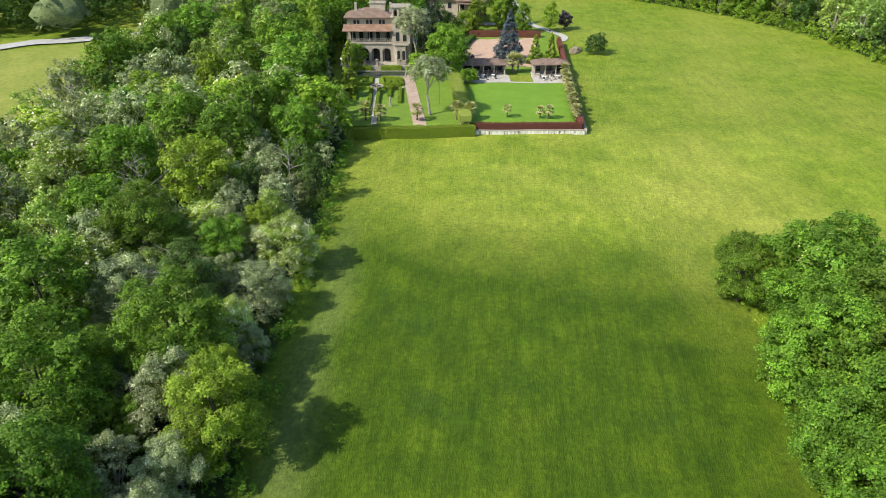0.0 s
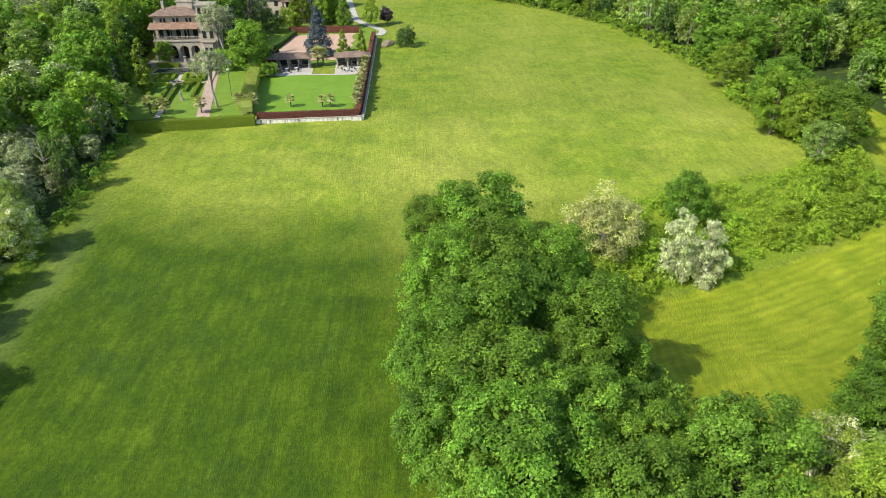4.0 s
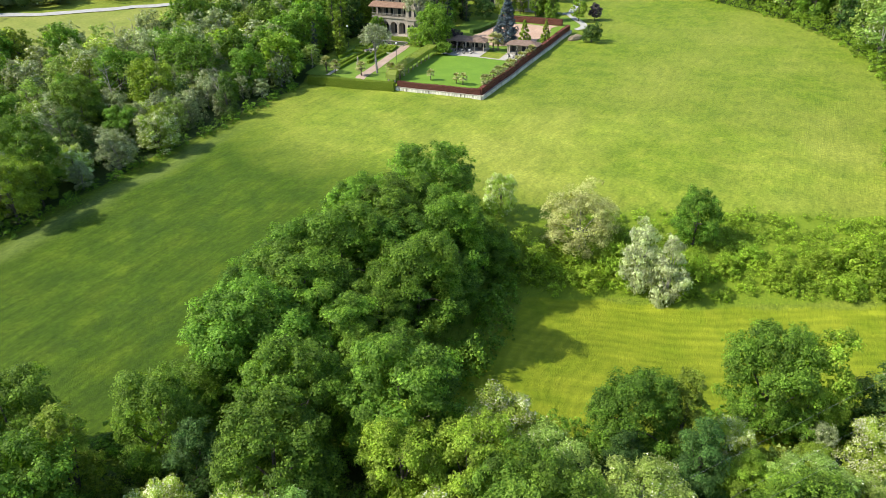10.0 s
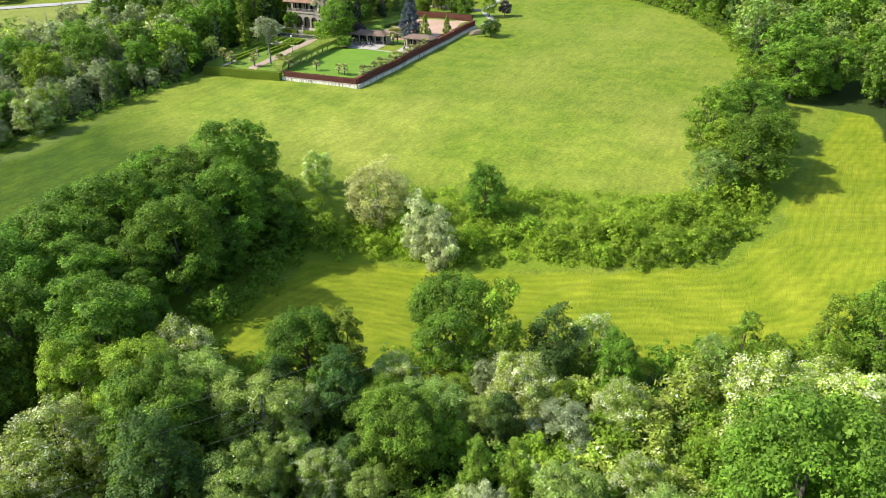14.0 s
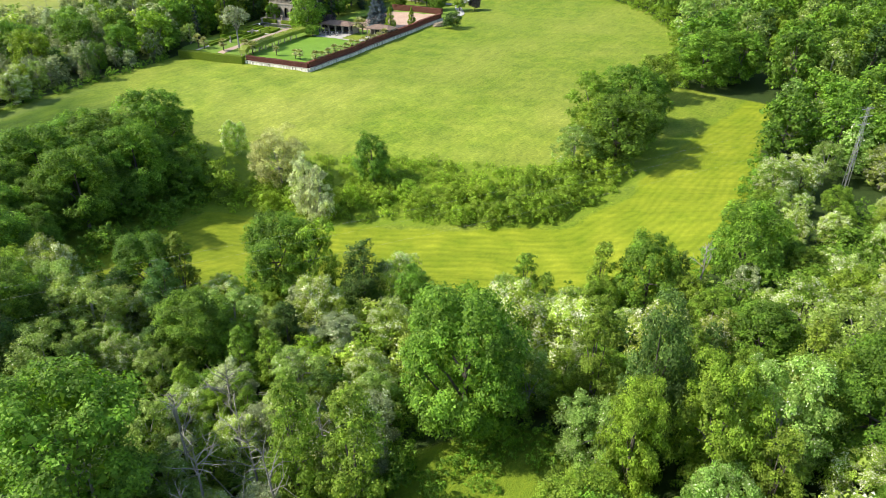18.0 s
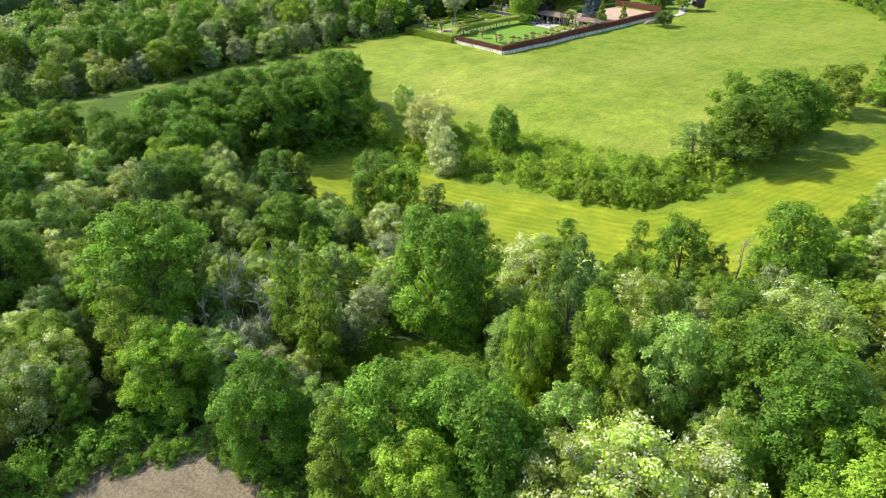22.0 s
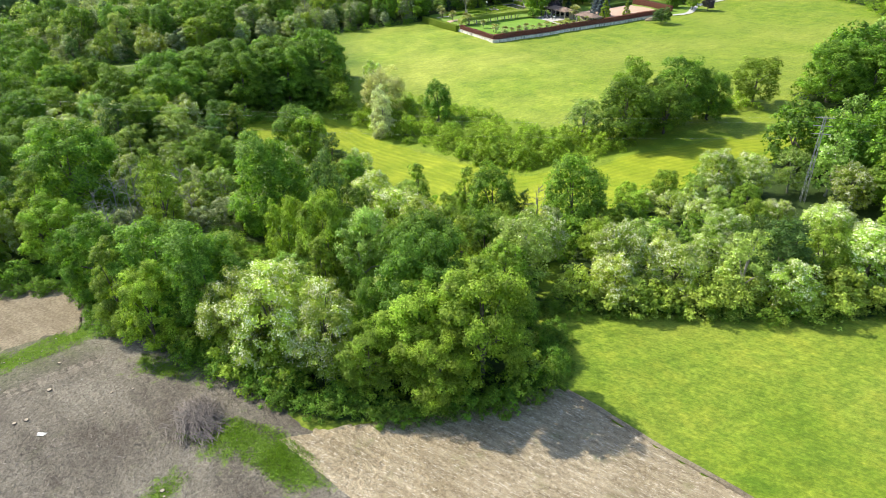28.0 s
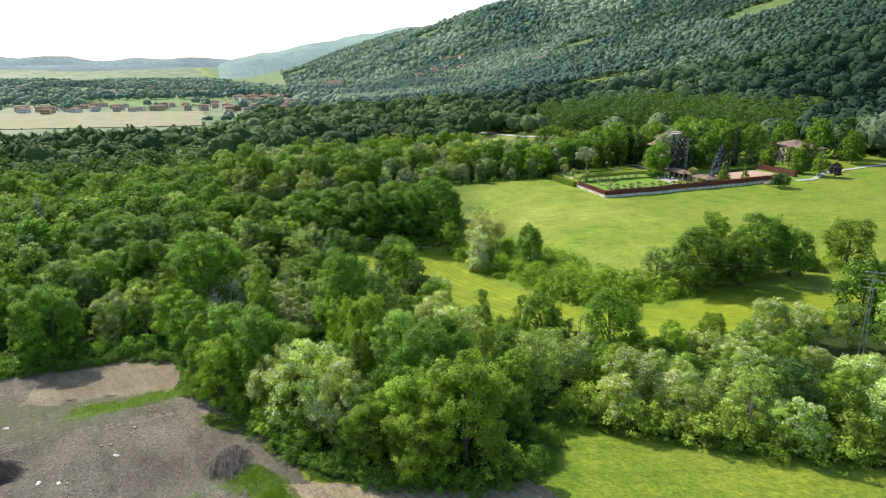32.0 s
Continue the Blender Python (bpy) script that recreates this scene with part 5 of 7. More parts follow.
skirt([(153, 51.5), (160.5, 62.5), (172, 84), (183, 106)], 1.0, "leafy bushes along the bright meadow", 18, (0.7, 1.3), 1.4, LEAF["locust"], True)
wr = np.random.default_rng(61)
undergrowth([(x, y, wr.uniform(0.2, 0.52)) for x, y in BANK_SPOTS[:230]], "bright green brambles covering the bank", LEAF["shrub"], "brambles")
undergrowth([(x, y, wr.uniform(0.2, 0.48)) for x, y in BANK_SPOTS[230:400]], "fresh yellow-green brambles covering the bank", LEAF["bright"], "brambles")
fill = [(x, y) for x, y in zip(wr.uniform(10, 166, 2600), wr.uniform(-2, 66, 2600)) if inside(x, y, SOUTH_WOOD) > 1.5 and inside(x, y, CLEARING) < 0][:430]
undergrowth([(x, y, wr.uniform(0.6, 1.2)) for x, y in fill[:280]], "leafy bushes inside the wooded belt", LEAF["oak"], fine=True)
undergrowth([(x, y, wr.uniform(0.6, 1.2)) for x, y in fill[280:]], "pale bushes inside the wooded belt", LEAF["ash"])
undergrowth([(x, y, wr.uniform(0.5, 1.0)) for x, y in zip(wr.uniform(-60, -18, 120), wr.uniform(6, 124, 120))], "low bushes inside the western wood", LEAF["ash"])
scatter(WEST_WOOD, 5.0, {"aspen": 3, "locust": 1}, 1, "trees of the western wood", (0.45, 0.7), lambda x, y: x > -60 and y < 125, 16, 0.42)

# leafless trees
def bare_tree(x, y, H, seed):
    r = np.random.default_rng(seed)
    ob = empty("dead_tree", x, y, gz(x, y), 0, "bare grey dead tree with thin branches", "tree", "dead trees in the woods")
    bm = bmesh.new()
    top = Vector((r.uniform(-0.6, 0.6), r.uniform(-0.6, 0.6), H))
    tube(bm, [(0, 0, -0.3), top * 0.5 + Vector((0.2, 0, 0)), top], [0.16, 0.1, 0.02], 6)
    part("trunk", bm, BARK_GREY, ob)
    for k in range(12):
        f = r.uniform(0.35, 0.95)
        s0 = top * f
        d = Vector((r.normal(), r.normal(), r.uniform(0.3, 1.1))).normalized() * H * (1.1 - f) * r.uniform(0.4, 0.7)
        bm = bmesh.new()
        tube(bm, [s0, s0 + d * 0.5 + Vector((0, 0, 0.1)), s0 + d], [0.055, 0.035, 0.01], 4)
        for q in range(3):
            e = s0 + d * r.uniform(0.4, 0.9)
            g = (d + Vector((r.normal(), r.normal(), r.normal())) * d.length * 0.6) * 0.4
            tube(bm, [e, e + g], [0.025, 0.008], 3)
        part("branch", bm, BARK_GREY, ob)
    return ob


for k, (x, y, H) in enumerate(((132.5, 62.5, 8), (-66, 117, 13), (-70, 114, 12), (-41, 84, 12), (-36, 123, 11), (104, 8, 11), (110, 10, 11), (95, 5, 10), (99, 11, 10), (113, 7, 10), (101, 15, 8), (106, 12, 9), (108, 18, 8), (103, 20, 7.5), (97, 18, 8), (110, 6, 8.5), (105, 6, 9), (95, 14, 7.5), (100, 24, 7), (-28, 60, 11), (-24, 96, 9), (-62, 108, 9), (-56, 118, 9), (-50, 112, 8), (-68, 100, 9))):
    bare_tree(x, y, H, 300 + k)

# power line
STEEL = plain_mat("galvanised_steel", (0.20, 0.205, 0.20), (0.32, 0.325, 0.315), 6.0, 0.5, 0.1, 0.005, local=True, spec=0.5)
WIRE = plain_mat("aluminium_wire", (0.22, 0.23, 0.23), (0.34, 0.35, 0.35), 6.0, 0.5, 0.0, 0.001, spec=0.5)


def pylon(x, y, H, turn):
    z = gz(x, y)
    ob = empty("power_pylon", x, y, z, turn, "slender grey steel lattice mast carrying power lines", "pylon", "masts of the power line")
    b, t = 0.32, 0.13
    for sx, sy in ((-1, -1), (1, -1), (1, 1), (-1, 1)):
        part("leg", tube(bmesh.new(), [(sx * b, sy * b, -0.3), (sx * t, sy * t, H)], [0.045, 0.03], 4), STEEL, ob)
    for k in range(12):
        z0, z1 = H * k / 12, H * (k + 1) / 12
        w0, w1 = b + (t - b) * k / 12, b + (t - b) * (k + 1) / 12
        bm = bmesh.new()
        for i in range(4):
            c = [(-1, -1), (1, -1), (1, 1), (-1, 1)]
            (ax, ay), (bx, by) = c[i], c[(i + 1) % 4]
            if k % 2:
                (ax, ay), (bx, by) = (bx, by), (ax, ay)
            tube(bm, [(ax * w0, ay * w0, z0), (bx * w1, by * w1, z1)], [0.018, 0.018], 3)
        part("brace", bm, STEEL, ob)
    for zz in (H - 0.3, H - 1.5, H - 2.7):
        part("crossarm", boxes((-1.3, -0.05, zz - 0.05, 1.3, 0.05, zz + 0.05), bevel=0.01), STEEL, ob)
    return ob


A, B, C = (148.5, 101.0), (24.0, -46.0), (236.0, 204.0)
for q in (A, B, C):
    pylon(*q, 13.5 if q == A else 15.5, 49)
for off, dz in ((-1.2, -0.45), (1.2, -0.45), (1.2, -2.85)):
    for p, q in ((A, B), (C, A)):
        hp, hq = gz(*p) + (13.5 if p == A else 15.5) + dz, gz(*q) + (13.5 if q == A else 15.5) + dz
        nx_, ny_ = 0.76 * off, -0.65 * off
        pts = [(p[0] + (q[0] - p[0]) * f + nx_, p[1] + (q[1] - p[1]) * f + ny_, hp + (hq - hp) * f - 3.0 * 4 * f * (1 - f)) for f in np.linspace(0, 1, 25)]
        me = bpy.data.meshes.new("power_line")
        bm = tube(bmesh.new(), pts, [0.005] * 25, 3)
        bm.to_mesh(me)
        bm.free()
        me.materials.append(WIRE)
        tagged(new("power_line", me), "thin metal power line hung between the masts", "wire", "wires of the power line")


# ---- the estate ----
LAWN = plain_mat("mown_lawn", (0.115, 0.225, 0.016), (0.150, 0.275, 0.022), 0.35, 0.85, 0.5, 0.06, fine=6.0)
GARDEN_GRASS = plain_mat("garden_grass", (0.115, 0.200, 0.018), (0.155, 0.250, 0.026), 0.5, 0.85, 0.5, 0.06, fine=6.0)
PINK_GRAVEL = plain_mat("pink_gravel", (0.330, 0.245, 0.195), (0.430, 0.330, 0.275), 0.8, 0.95, 0.3, 0.02)
SAND = plain_mat("reddish_sand", (0.400, 0.270, 0.200), (0.470, 0.335, 0.255), 0.25, 0.95, 0.2, 0.02)
PAVING = plain_mat("pale_paving", (0.360, 0.340, 0.305), (0.470, 0.450, 0.410), 0.9, 0.85, 0.2, 0.01)
GREY_PATH = plain_mat("grey_gravel", (0.330, 0.330, 0.310), (0.440, 0.440, 0.420), 0.7, 0.95, 0.2, 0.02)
def stained_stucco():
    """White stucco with dark runs of water down its face."""
    m, nt, p, out = mat("stained_white_stucco")
    runs = noise_tex(nt, 2.2, 5, 0.7, (1, 1, 0.12))
    c = ramp(nt, runs, [(0.36, (0.150, 0.135, 0.105)), (0.46, (0.580, 0.550, 0.480)), (0.60, (0.820, 0.790, 0.720))])
    c = mix(nt, 0.6, c, ramp(nt, noise_tex(nt, 7.0, 4), [(0.3, (0.7, 0.7, 0.7)), (0.7, (1.2, 1.2, 1.2))]), "MULTIPLY")
    link(nt, c, p.inputs["Base Color"])
    p.inputs["Roughness"].default_value = 0.9
    return m


STUCCO = stained_stucco()
STONE_W = plain_mat("weathered_limestone", (0.290, 0.260, 0.215), (0.410, 0.375, 0.315), 0.9, 0.85, 0.3, 0.02, local=True)
CREAM = plain_mat("villa_cream_plaster", (0.370, 0.325, 0.260), (0.470, 0.420, 0.345), 0.6, 0.9, 0.2, 0.01, local=True)

patch("lawn", [(4.6, 123.2), (26.4, 123.6), (28.8, 151.6), (3.6, 151.4)], 24, 24, LAWN, 0.06, 0.1, "smooth mown rectangular green lawn", "lawn")
patch("garden_lawn", [(-19.5, 122.8), (4.2, 122.8), (2.4, 157), (-22.5, 157)], 24, 24, GARDEN_GRASS, 0.05, 0.1, "formal garden lawn between gravel paths", "lawn")
patch("terrace_paving", [(4.5, 152.0), (15.5, 152.0), (15.5, 158), (4.5, 158)], 10, 8, PAVING, 0.07, 0.0, "pale paving before the pavilion", "paving")
patch("terrace_paving", [(20.8, 152.0), (29.0, 152.0), (29.6, 158), (20.8, 158)], 10, 8, PAVING, 0.07, 0.0, "pale paving before the pavilion", "paving")
patch("paved_edge", [(6.8, 151.3), (28.2, 151.3), (28.2, 152.2), (6.8, 152.2)], 20, 2, PAVING, 0.10, 0.0, "pale paved edge at the head of the lawn", "paving")
patch("sand_court", [(3.6, 166.5), (23.5, 166.0), (26.0, 192.5), (7.4, 192.0)], 20, 24, SAND, 0.12, 0.7, "open court of reddish sand", "court")
patch("court_lawn", [(-6, 158.5), (31, 158.5), (33, 205), (-2, 205)], 30, 30, GARDEN_GRASS, 0.03, 0.2, "garden grass round the sand court", "lawn")
strip("gravel_walk", [(-4.4, 122.6), (-8.2, 157.5)], 2.5, PINK_GRAVEL, 0.11, "straight pink gravel walk to the villa", "path", 0.05)
strip("gravel_walk", [(-13.2, 123), (-15.4, 155.4)], 1.1, PAVING, 0.11, "narrow stone walk on the garden axis", "path", 0.05)
strip("gravel_walk", [(-8.6, 148), (-20.8, 148)], 1.0, PAVING, 0.11, "cross walk through the parterre", "path", 0.05)
strip("drive", [(23.4, 252), (24.2, 240), (25.6, 220), (26.4, 209), (28.6, 204), (31.8, 200), (34.2, 196), (34.6, 192.5), (32.6, 190)], 2.2, GREY_PATH, 0.16, "winding pale gravel drive", "path", 0.1)
strip("drive", [(26.4, 210), (20, 209), (14, 210), (6, 211)], 3.0, GREY_PATH, 0.17, "pale gravel drive to the farmhouse", "path", 0.1)
patch("villa_forecourt", [(-25, 162.9), (-6, 162.9), (-6, 167), (-25, 167)], 12, 8, STONE_W, 1.0, 0.0, "pale gravel forecourt of the villa", "paving")


def leafy_box(name, p, q, width, z0, z1, leaf, label, density=130, size=0.13, seed=1, category="hedge", group="", shift=(0, 0), loose=0.06):
    """A clipped hedge between two points; heights are above the land."""
    rng = np.random.default_rng(seed)
    a, b = np.array(p, float), np.array(q, float)
    L = float(np.hypot(*(b - a)))
    d = (b - a) / L
    s = np.array([-d[1], d[0]])
    seg = max(2, int(L / 1.5))
    n = int(L * (width + 2 * (z1 - z0)) * density / 4)
    u = rng.uniform(0, L, n)
    side = rng.uniform(0, width + 2 * (z1 - z0), n)
    h = z1 - z0
    off = np.where(side < h, -width / 2, np.where(side < h + width, side - h - width / 2, width / 2))
    zz = np.where(side < h, side, np.where(side < h + width, h, side - h - width))
    nr = np.stack([np.where(side < h, -s[0], np.where(side < h + width, 0, s[0])), np.where(side < h, -s[1], np.where(side < h + width, 0, s[1])), ((side >= h) & (side < h + width)).astype(float)], 1)
    base = np.interp(u, np.linspace(0, L, seg + 1), [gz(a[0] + d[0] * L * i / seg + shift[0], a[1] + d[1] * L * i / seg + shift[1]) for i in range(seg + 1)])
    pos = np.stack([a[0] + d[0] * u + s[0] * off, a[1] + d[1] * u + s[1] * off, base + z0 + zz], 1) + rng.normal(size=(n, 3)) * loose
    LV, LQ = kites(rng, pos, unit(nr + rng.normal(size=nr.shape) * 0.45 + np.array([0, 0, 0.25])), size)
    V, Q = [], []
    for i in range(seg + 1):
        c = a + d * L * i / seg
        g = gz(c[0] + shift[0], c[1] + shift[1])
        w = width * 0.47 * (1 + 0.08 * noise.noise((i * 0.7, seed, 0)))
        for k, z in ((-1, z0 - 0.2), (-1, z1 - 0.04), (1, z1 - 0.04), (1, z0 - 0.2)):
            V.append((c[0] + s[0] * w * k, c[1] + s[1] * w * k, g + z))
        if i:
            o = 4 * i
            Q += [(o - 4 + j, o - 4 + (j + 1) % 4, o + (j + 1) % 4, o + j) for j in range(4)]
    Q += [(0, 1, 2, 3), (4 * seg + 3, 4 * seg + 2, 4 * seg + 1, 4 * seg)]
    me = mesh_np(name, np.concatenate([LV, np.array(V)]), np.concatenate([LQ, np.array(Q) + len(LV)]), mats=(leaf,))
    return tagged(new(name, me), label, category, group)


leafy_box("front_hedge", (-16.5, 119.7), (5.9, 120.7), 1.4, 0, 2.0, LEAF["hedge"], "long clipped green hedge along the garden front", seed=2)


def wall_run(p, q, low, high, t=0.35):
    """A retaining wall that follows the land, in bays with a coping."""
    a, b = Vector((*p, 0)), Vector((*q, 0))
    d = (b - a).normalized()
    s = Vector((-d.y, d.x, 0))
    n = max(1, round((b - a).length / 3.2))
    ob = empty("retaining_wall", p[0], p[1], 0, 0, "stained white stucco retaining wall with coping", "wall", "", "structure")
    for i in range(n):
        c0, c1 = a.lerp(b, i / n), a.lerp(b, (i + 1) / n)
        g0, g1 = gz(c0.x - s.x, c0.y - s.y), gz(c1.x - s.x, c1.y - s.y)
        for name, w, z0, z1, m in (("wall_bay", t, low, high, STUCCO), ("coping", t + 0.12, high, high + 0.1, STONE_W)):
            bm = bmesh.new()
            vs = [bm.verts.new(c - a + s * (w / 2) * k + Vector((0, 0, g + z))) for c, g in ((c0, g0), (c1, g1)) for k, z in ((-1, z0), (1, z0), (1, z1), (-1, z1))]
            for f in ((0, 1, 2, 3), (7, 6, 5, 4), (0, 4, 5, 1), (1, 5, 6, 2), (2, 6, 7, 3), (3, 7, 4, 0)):
                bm.faces.new([vs[j] for j in f])
            bmesh.ops.recalc_face_normals(bm, faces=bm.faces[:])
            part(name, bm, m, ob)
    return ob


wall_run((6.0, 121.2), (26.85, 121.5), -0.6, 0.9)
wall_run((27.05, 121.6), (32.1, 186.0), -0.6, 0.85)
leafy_box("red_hedge", (6.2, 122.0), (26.3, 122.3), 0.9, 0.8, 2.15, LEAF["redhedge"], "clipped dark red hedge on the retaining wall", seed=3, shift=(0, -2.2))
leafy_box("red_hedge", (26.2, 122.4), (31.3, 186.0), 0.9, 0.75, 2.3, LEAF["redhedge"], "clipped dark red hedge along the side wall", seed=4, shift=(2.4, 0))
leafy_box("red_hedge", (7.5, 195.2), (27.5, 194.4), 1.0, 0, 1.8, LEAF["redhedge"], "clipped dark red hedge behind the sand court", seed=5)
leafy_box("garden_hedge", (3.4, 179), (8.6, 193), 1.4, 0, 1.2, LEAF["dark"], "dark green clipped hedge beside the sand court", seed=6)
beds = (((-9.6, 154.4), (-14.0, 154.8)), ((-16.6, 154.8), (-21, 155.0)), ((-9.4, 149.4), (-13.2, 149.4)), ((-16.4, 149.4), (-19.6, 149.4)), ((-9.2, 146.6), (-13.2, 146.6)), ((-16.4, 146.6), (-19.4, 146.6)),
        ((-13.6, 149.6), (-14.2, 154.4)), ((-16.2, 149.6), (-16.6, 154.4)), ((-13.3, 128), (-14.0, 146)), ((-14.9, 128), (-15.7, 146)), ((-9.2, 149.6), (-9.8, 154.2)), ((-19.8, 149.6), (-20.6, 154.6)), ((-9.0, 136), (-9.4, 146.4)), ((-18.6, 138), (-19.2, 146.4)),
        ((-10.6, 150.6), (-11.0, 153.4)), ((-12.2, 150.6), (-12.7, 153.4)), ((-17.8, 150.6), (-18.2, 153.4)), ((-11.4, 140), (-11.6, 145)))
for k, (p, q) in enumerate(beds):
    leafy_box("box_hedge", p, q, 0.7, 0, 0.7, LEAF["hedge"], "low box edging of the parterre", seed=20 + k, group="box edgings", density=90)
for k, (p, q) in enumerate((((-10, 162.2), (-15, 162.2)), ((-17.2, 162.2), (-22.6, 162.2)))):
    leafy_box("box_hedge", p, q, 0.9, 0.2, 1.3, LEAF["hedge"], "curved box bed behind the pool", seed=50 + k, group="beds behind the pool")

# arbour between garden and lawn: posts that carry a leafy roof
for k in range(9):
    for off in (-0.8, 0.8):
        y = 123 + k * 2.9
        x = 4.2 - (y - 122) * 0.06 + off
        post = tagged(new("arbour_post", None), "slim stone post of the arbour", "post", "posts of the arbour")
        post.matrix_basis = pose(x, y, gz(x, y))
        part("shaft", boxes((-0.11, -0.11, 0.2, 0.11, 0.11, 1.7), bevel=0.02), STONE_W, post)
        part("foot", boxes((-0.17, -0.17, -0.3, 0.17, 0.17, 0.2), bevel=0.02), STONE_W, post)
leafy_box("arbour_canopy", (4.2, 122.4), (2.4, 151.4), 2.5, 1.6, 2.5, LEAF["vine"], "leafy clipped canopy carried on the arbour posts", seed=8, density=220, loose=0.2)

# parterre pool and round fountain basin
WATER = bpy.data.materials.new("dark_pool_water")
WATER.use_nodes = True
wp2 = WATER.node_tree.nodes["Principled BSDF"]
wp2.inputs["Specular IOR Level"].default_value = 0.12
wp2.inputs["Base Color"].default_value, wp2.inputs["Roughness"].default_value = (0.035, 0.045, 0.04, 1), 0.15


def ring_basin(x, y, r):
    ob = empty("fountain", x, y, gz(x, y), 0, "round stone fountain basin with dark water", "fountain")
    bm = bmesh.new()
    n = 24
    prof = [(r, -0.2), (r, 0.4), (r + 0.05, 0.45), (r - 0.3, 0.45), (r - 0.3, -0.2)]
    rings = [[bm.verts.new((q * math.cos(2 * math.pi * i / n), q * math.sin(2 * math.pi * i / n), z)) for i in range(n)] for q, z in prof]
    for a, b in zip(rings, rings[1:]):
        for i in range(n):
            bm.faces.new((a[i], a[(i + 1) % n], b[(i + 1) % n], b[i]))
    part("basin", bm, STONE_W, ob)
    bm = bmesh.new()
    bmesh.ops.create_cone(bm, cap_ends=True, segments=24, radius1=r - 0.31, radius2=r - 0.31, depth=0.3, matrix=Matrix.Translation((0, 0, 0.12)))
    part("water", bm, WATER, ob, "dark still water")
    bm = bmesh.new()
    tube(bm, [(0, 0, 0.2), (0, 0, 0.8), (0, 0, 0.9), (0, 0, 1.0)], [0.18, 0.1, 0.35, 0.3], 10)
    part("bowl", bm, STONE_W, ob)


ring_basin(-14.8, 148, 1.5)
pool = empty("garden_pool", -15.6, 158.8, gz(-15.6, 158.8) + 0.1, 0, "long low pool with stone rim before the terrace", "pool")
part("rim", boxes((-6.9, -2.6, -0.4, 6.9, -2.35, 0.3), (-6.9, 2.35, -0.4, 6.9, 2.6, 0.3), (-6.9, -2.35, -0.4, -6.65, 2.35, 0.3), (6.65, -2.35, -0.4, 6.9, 2.35, 0.3), bevel=0.02), STONE_W, pool)
part("water", boxes((-6.645, -2.345, -0.3, 6.645, 2.345, 0.18)), WATER, pool, "dark still water")
part("terrace_wall", boxes((-8.5, 3.7, -0.4, 9.4, 4.0, 1.15), bevel=0.02), STONE_W, pool)

# statue and vases of the garden
statue = bmesh.new()
box(statue, -0.3, -0.3, -0.1, 0.3, 0.3, 0.7, 0.02)
tube(statue, [(0, 0, 0.7), (0.02, 0, 1.1), (0, 0, 1.5), (0.02, 0, 1.8), (0, 0, 1.95), (0, 0, 2.1)], [0.26, 0.2, 0.24, 0.2, 0.1, 0.12], 10)
me = bpy.data.meshes.new("statue")
statue.to_mesh(me)
statue.free()
me.materials.append(STONE_W)
tagged(new("statue", me), "pale stone garden figure on a plinth", "statue").matrix_basis = pose(-10.8, 134, gz(-10.8, 134))


def vase(x, y, z):
    ob = empty("garden_vase", x, y, z, 0, "stone vase on a square pedestal", "vase", "vases of the forecourt")
    part("pedestal", boxes((-0.3, -0.3, -0.1, 0.3, 0.3, 0.9), bevel=0.03), STONE_W, ob)
    part("urn", tube(bmesh.new(), [(0, 0, 0.9), (0, 0, 1.0), (0, 0, 1.3), (0, 0, 1.5)], [0.12, 0.2, 0.38, 0.42], 10), STONE_W, ob)


for x in (-19.0, -16.0, -22.4, -10.4):
    vase(x, 163.6, gz(x, 163.6) + 1.0)

# pavilions
CLOTH = plain_mat("dark_canvas", (0.030, 0.032, 0.034), (0.060, 0.062, 0.066), 3.0, 0.9, 0.2, 0.01, local=True)
WHITE_M = plain_mat("white_painted_metal", (0.70, 0.70, 0.68), (0.80, 0.80, 0.78), 2.0, 0.5, 0.05, 0.005, local=True)


def pavilion(x0, y0, w, d, h, cols, label):
    z = gz(x0 + w / 2, y0 + 1) + 0.08
    ob = empty("garden_pavilion", x0, y0, z, 1.5, label, "pavilion", "pavilions by the lawn")
    part("floor", boxes((-0.3, -0.5, -0.5, w + 0.3, d + 0.2, 0.06)), PAVING, ob)
    part("back_wall", boxes((0, d - 0.3, 0.06, w, d, h)), CREAM, ob)
    part("side_wall", boxes((0, d * 0.45, 0.06, 0.3, d - 0.3, h)), CREAM, ob)
    part("side_wall", boxes((w - 0.3, d * 0.45, 0.06, w, d - 0.3, h)), CREAM, ob)
    for i in range(cols):
        x = 0.25 + (w - 0.5) * i / (cols - 1)
        c = part("column", tube(bmesh.new(), [(x, 0.2, 0.25), (x, 0.2, h - 0.2)], [0.17, 0.14], 10), STONE_W, ob)
        part("capital", boxes((x - 0.22, -0.02, h - 0.2, x + 0.22, 0.42, h - 0.02), bevel=0.02), STONE_W, c)
        part("base", boxes((x - 0.22, -0.02, 0.06, x + 0.22, 0.42, 0.25), bevel=0.02), STONE_W, c)
    part("beam", boxes((0, 0.05, h - 0.02, w, 0.35, h + 0.18), bevel=0.01), STONE_W, ob)
    part("roof", hip_roof(0, 0, w, d, h + 0.19, 0.95, 0.5, 0.12), TILES_BROWN, ob)
    for i in range(cols - 1):
        x = (w / (cols - 1)) * (i + 0.5)
        window(ob, x, d - 0.3, 0.3, 1.5, 1.7, "y", WOOD_D)
    return z


pavilion(4.2, 157.6, 10.6, 4.6, 2.3, 5, "open garden pavilion with tiled roof and stone columns")
pavilion(21.3, 157.4, 8.0, 4.0, 2.3, 4, "small open pavilion with tiled roof beside the wall")


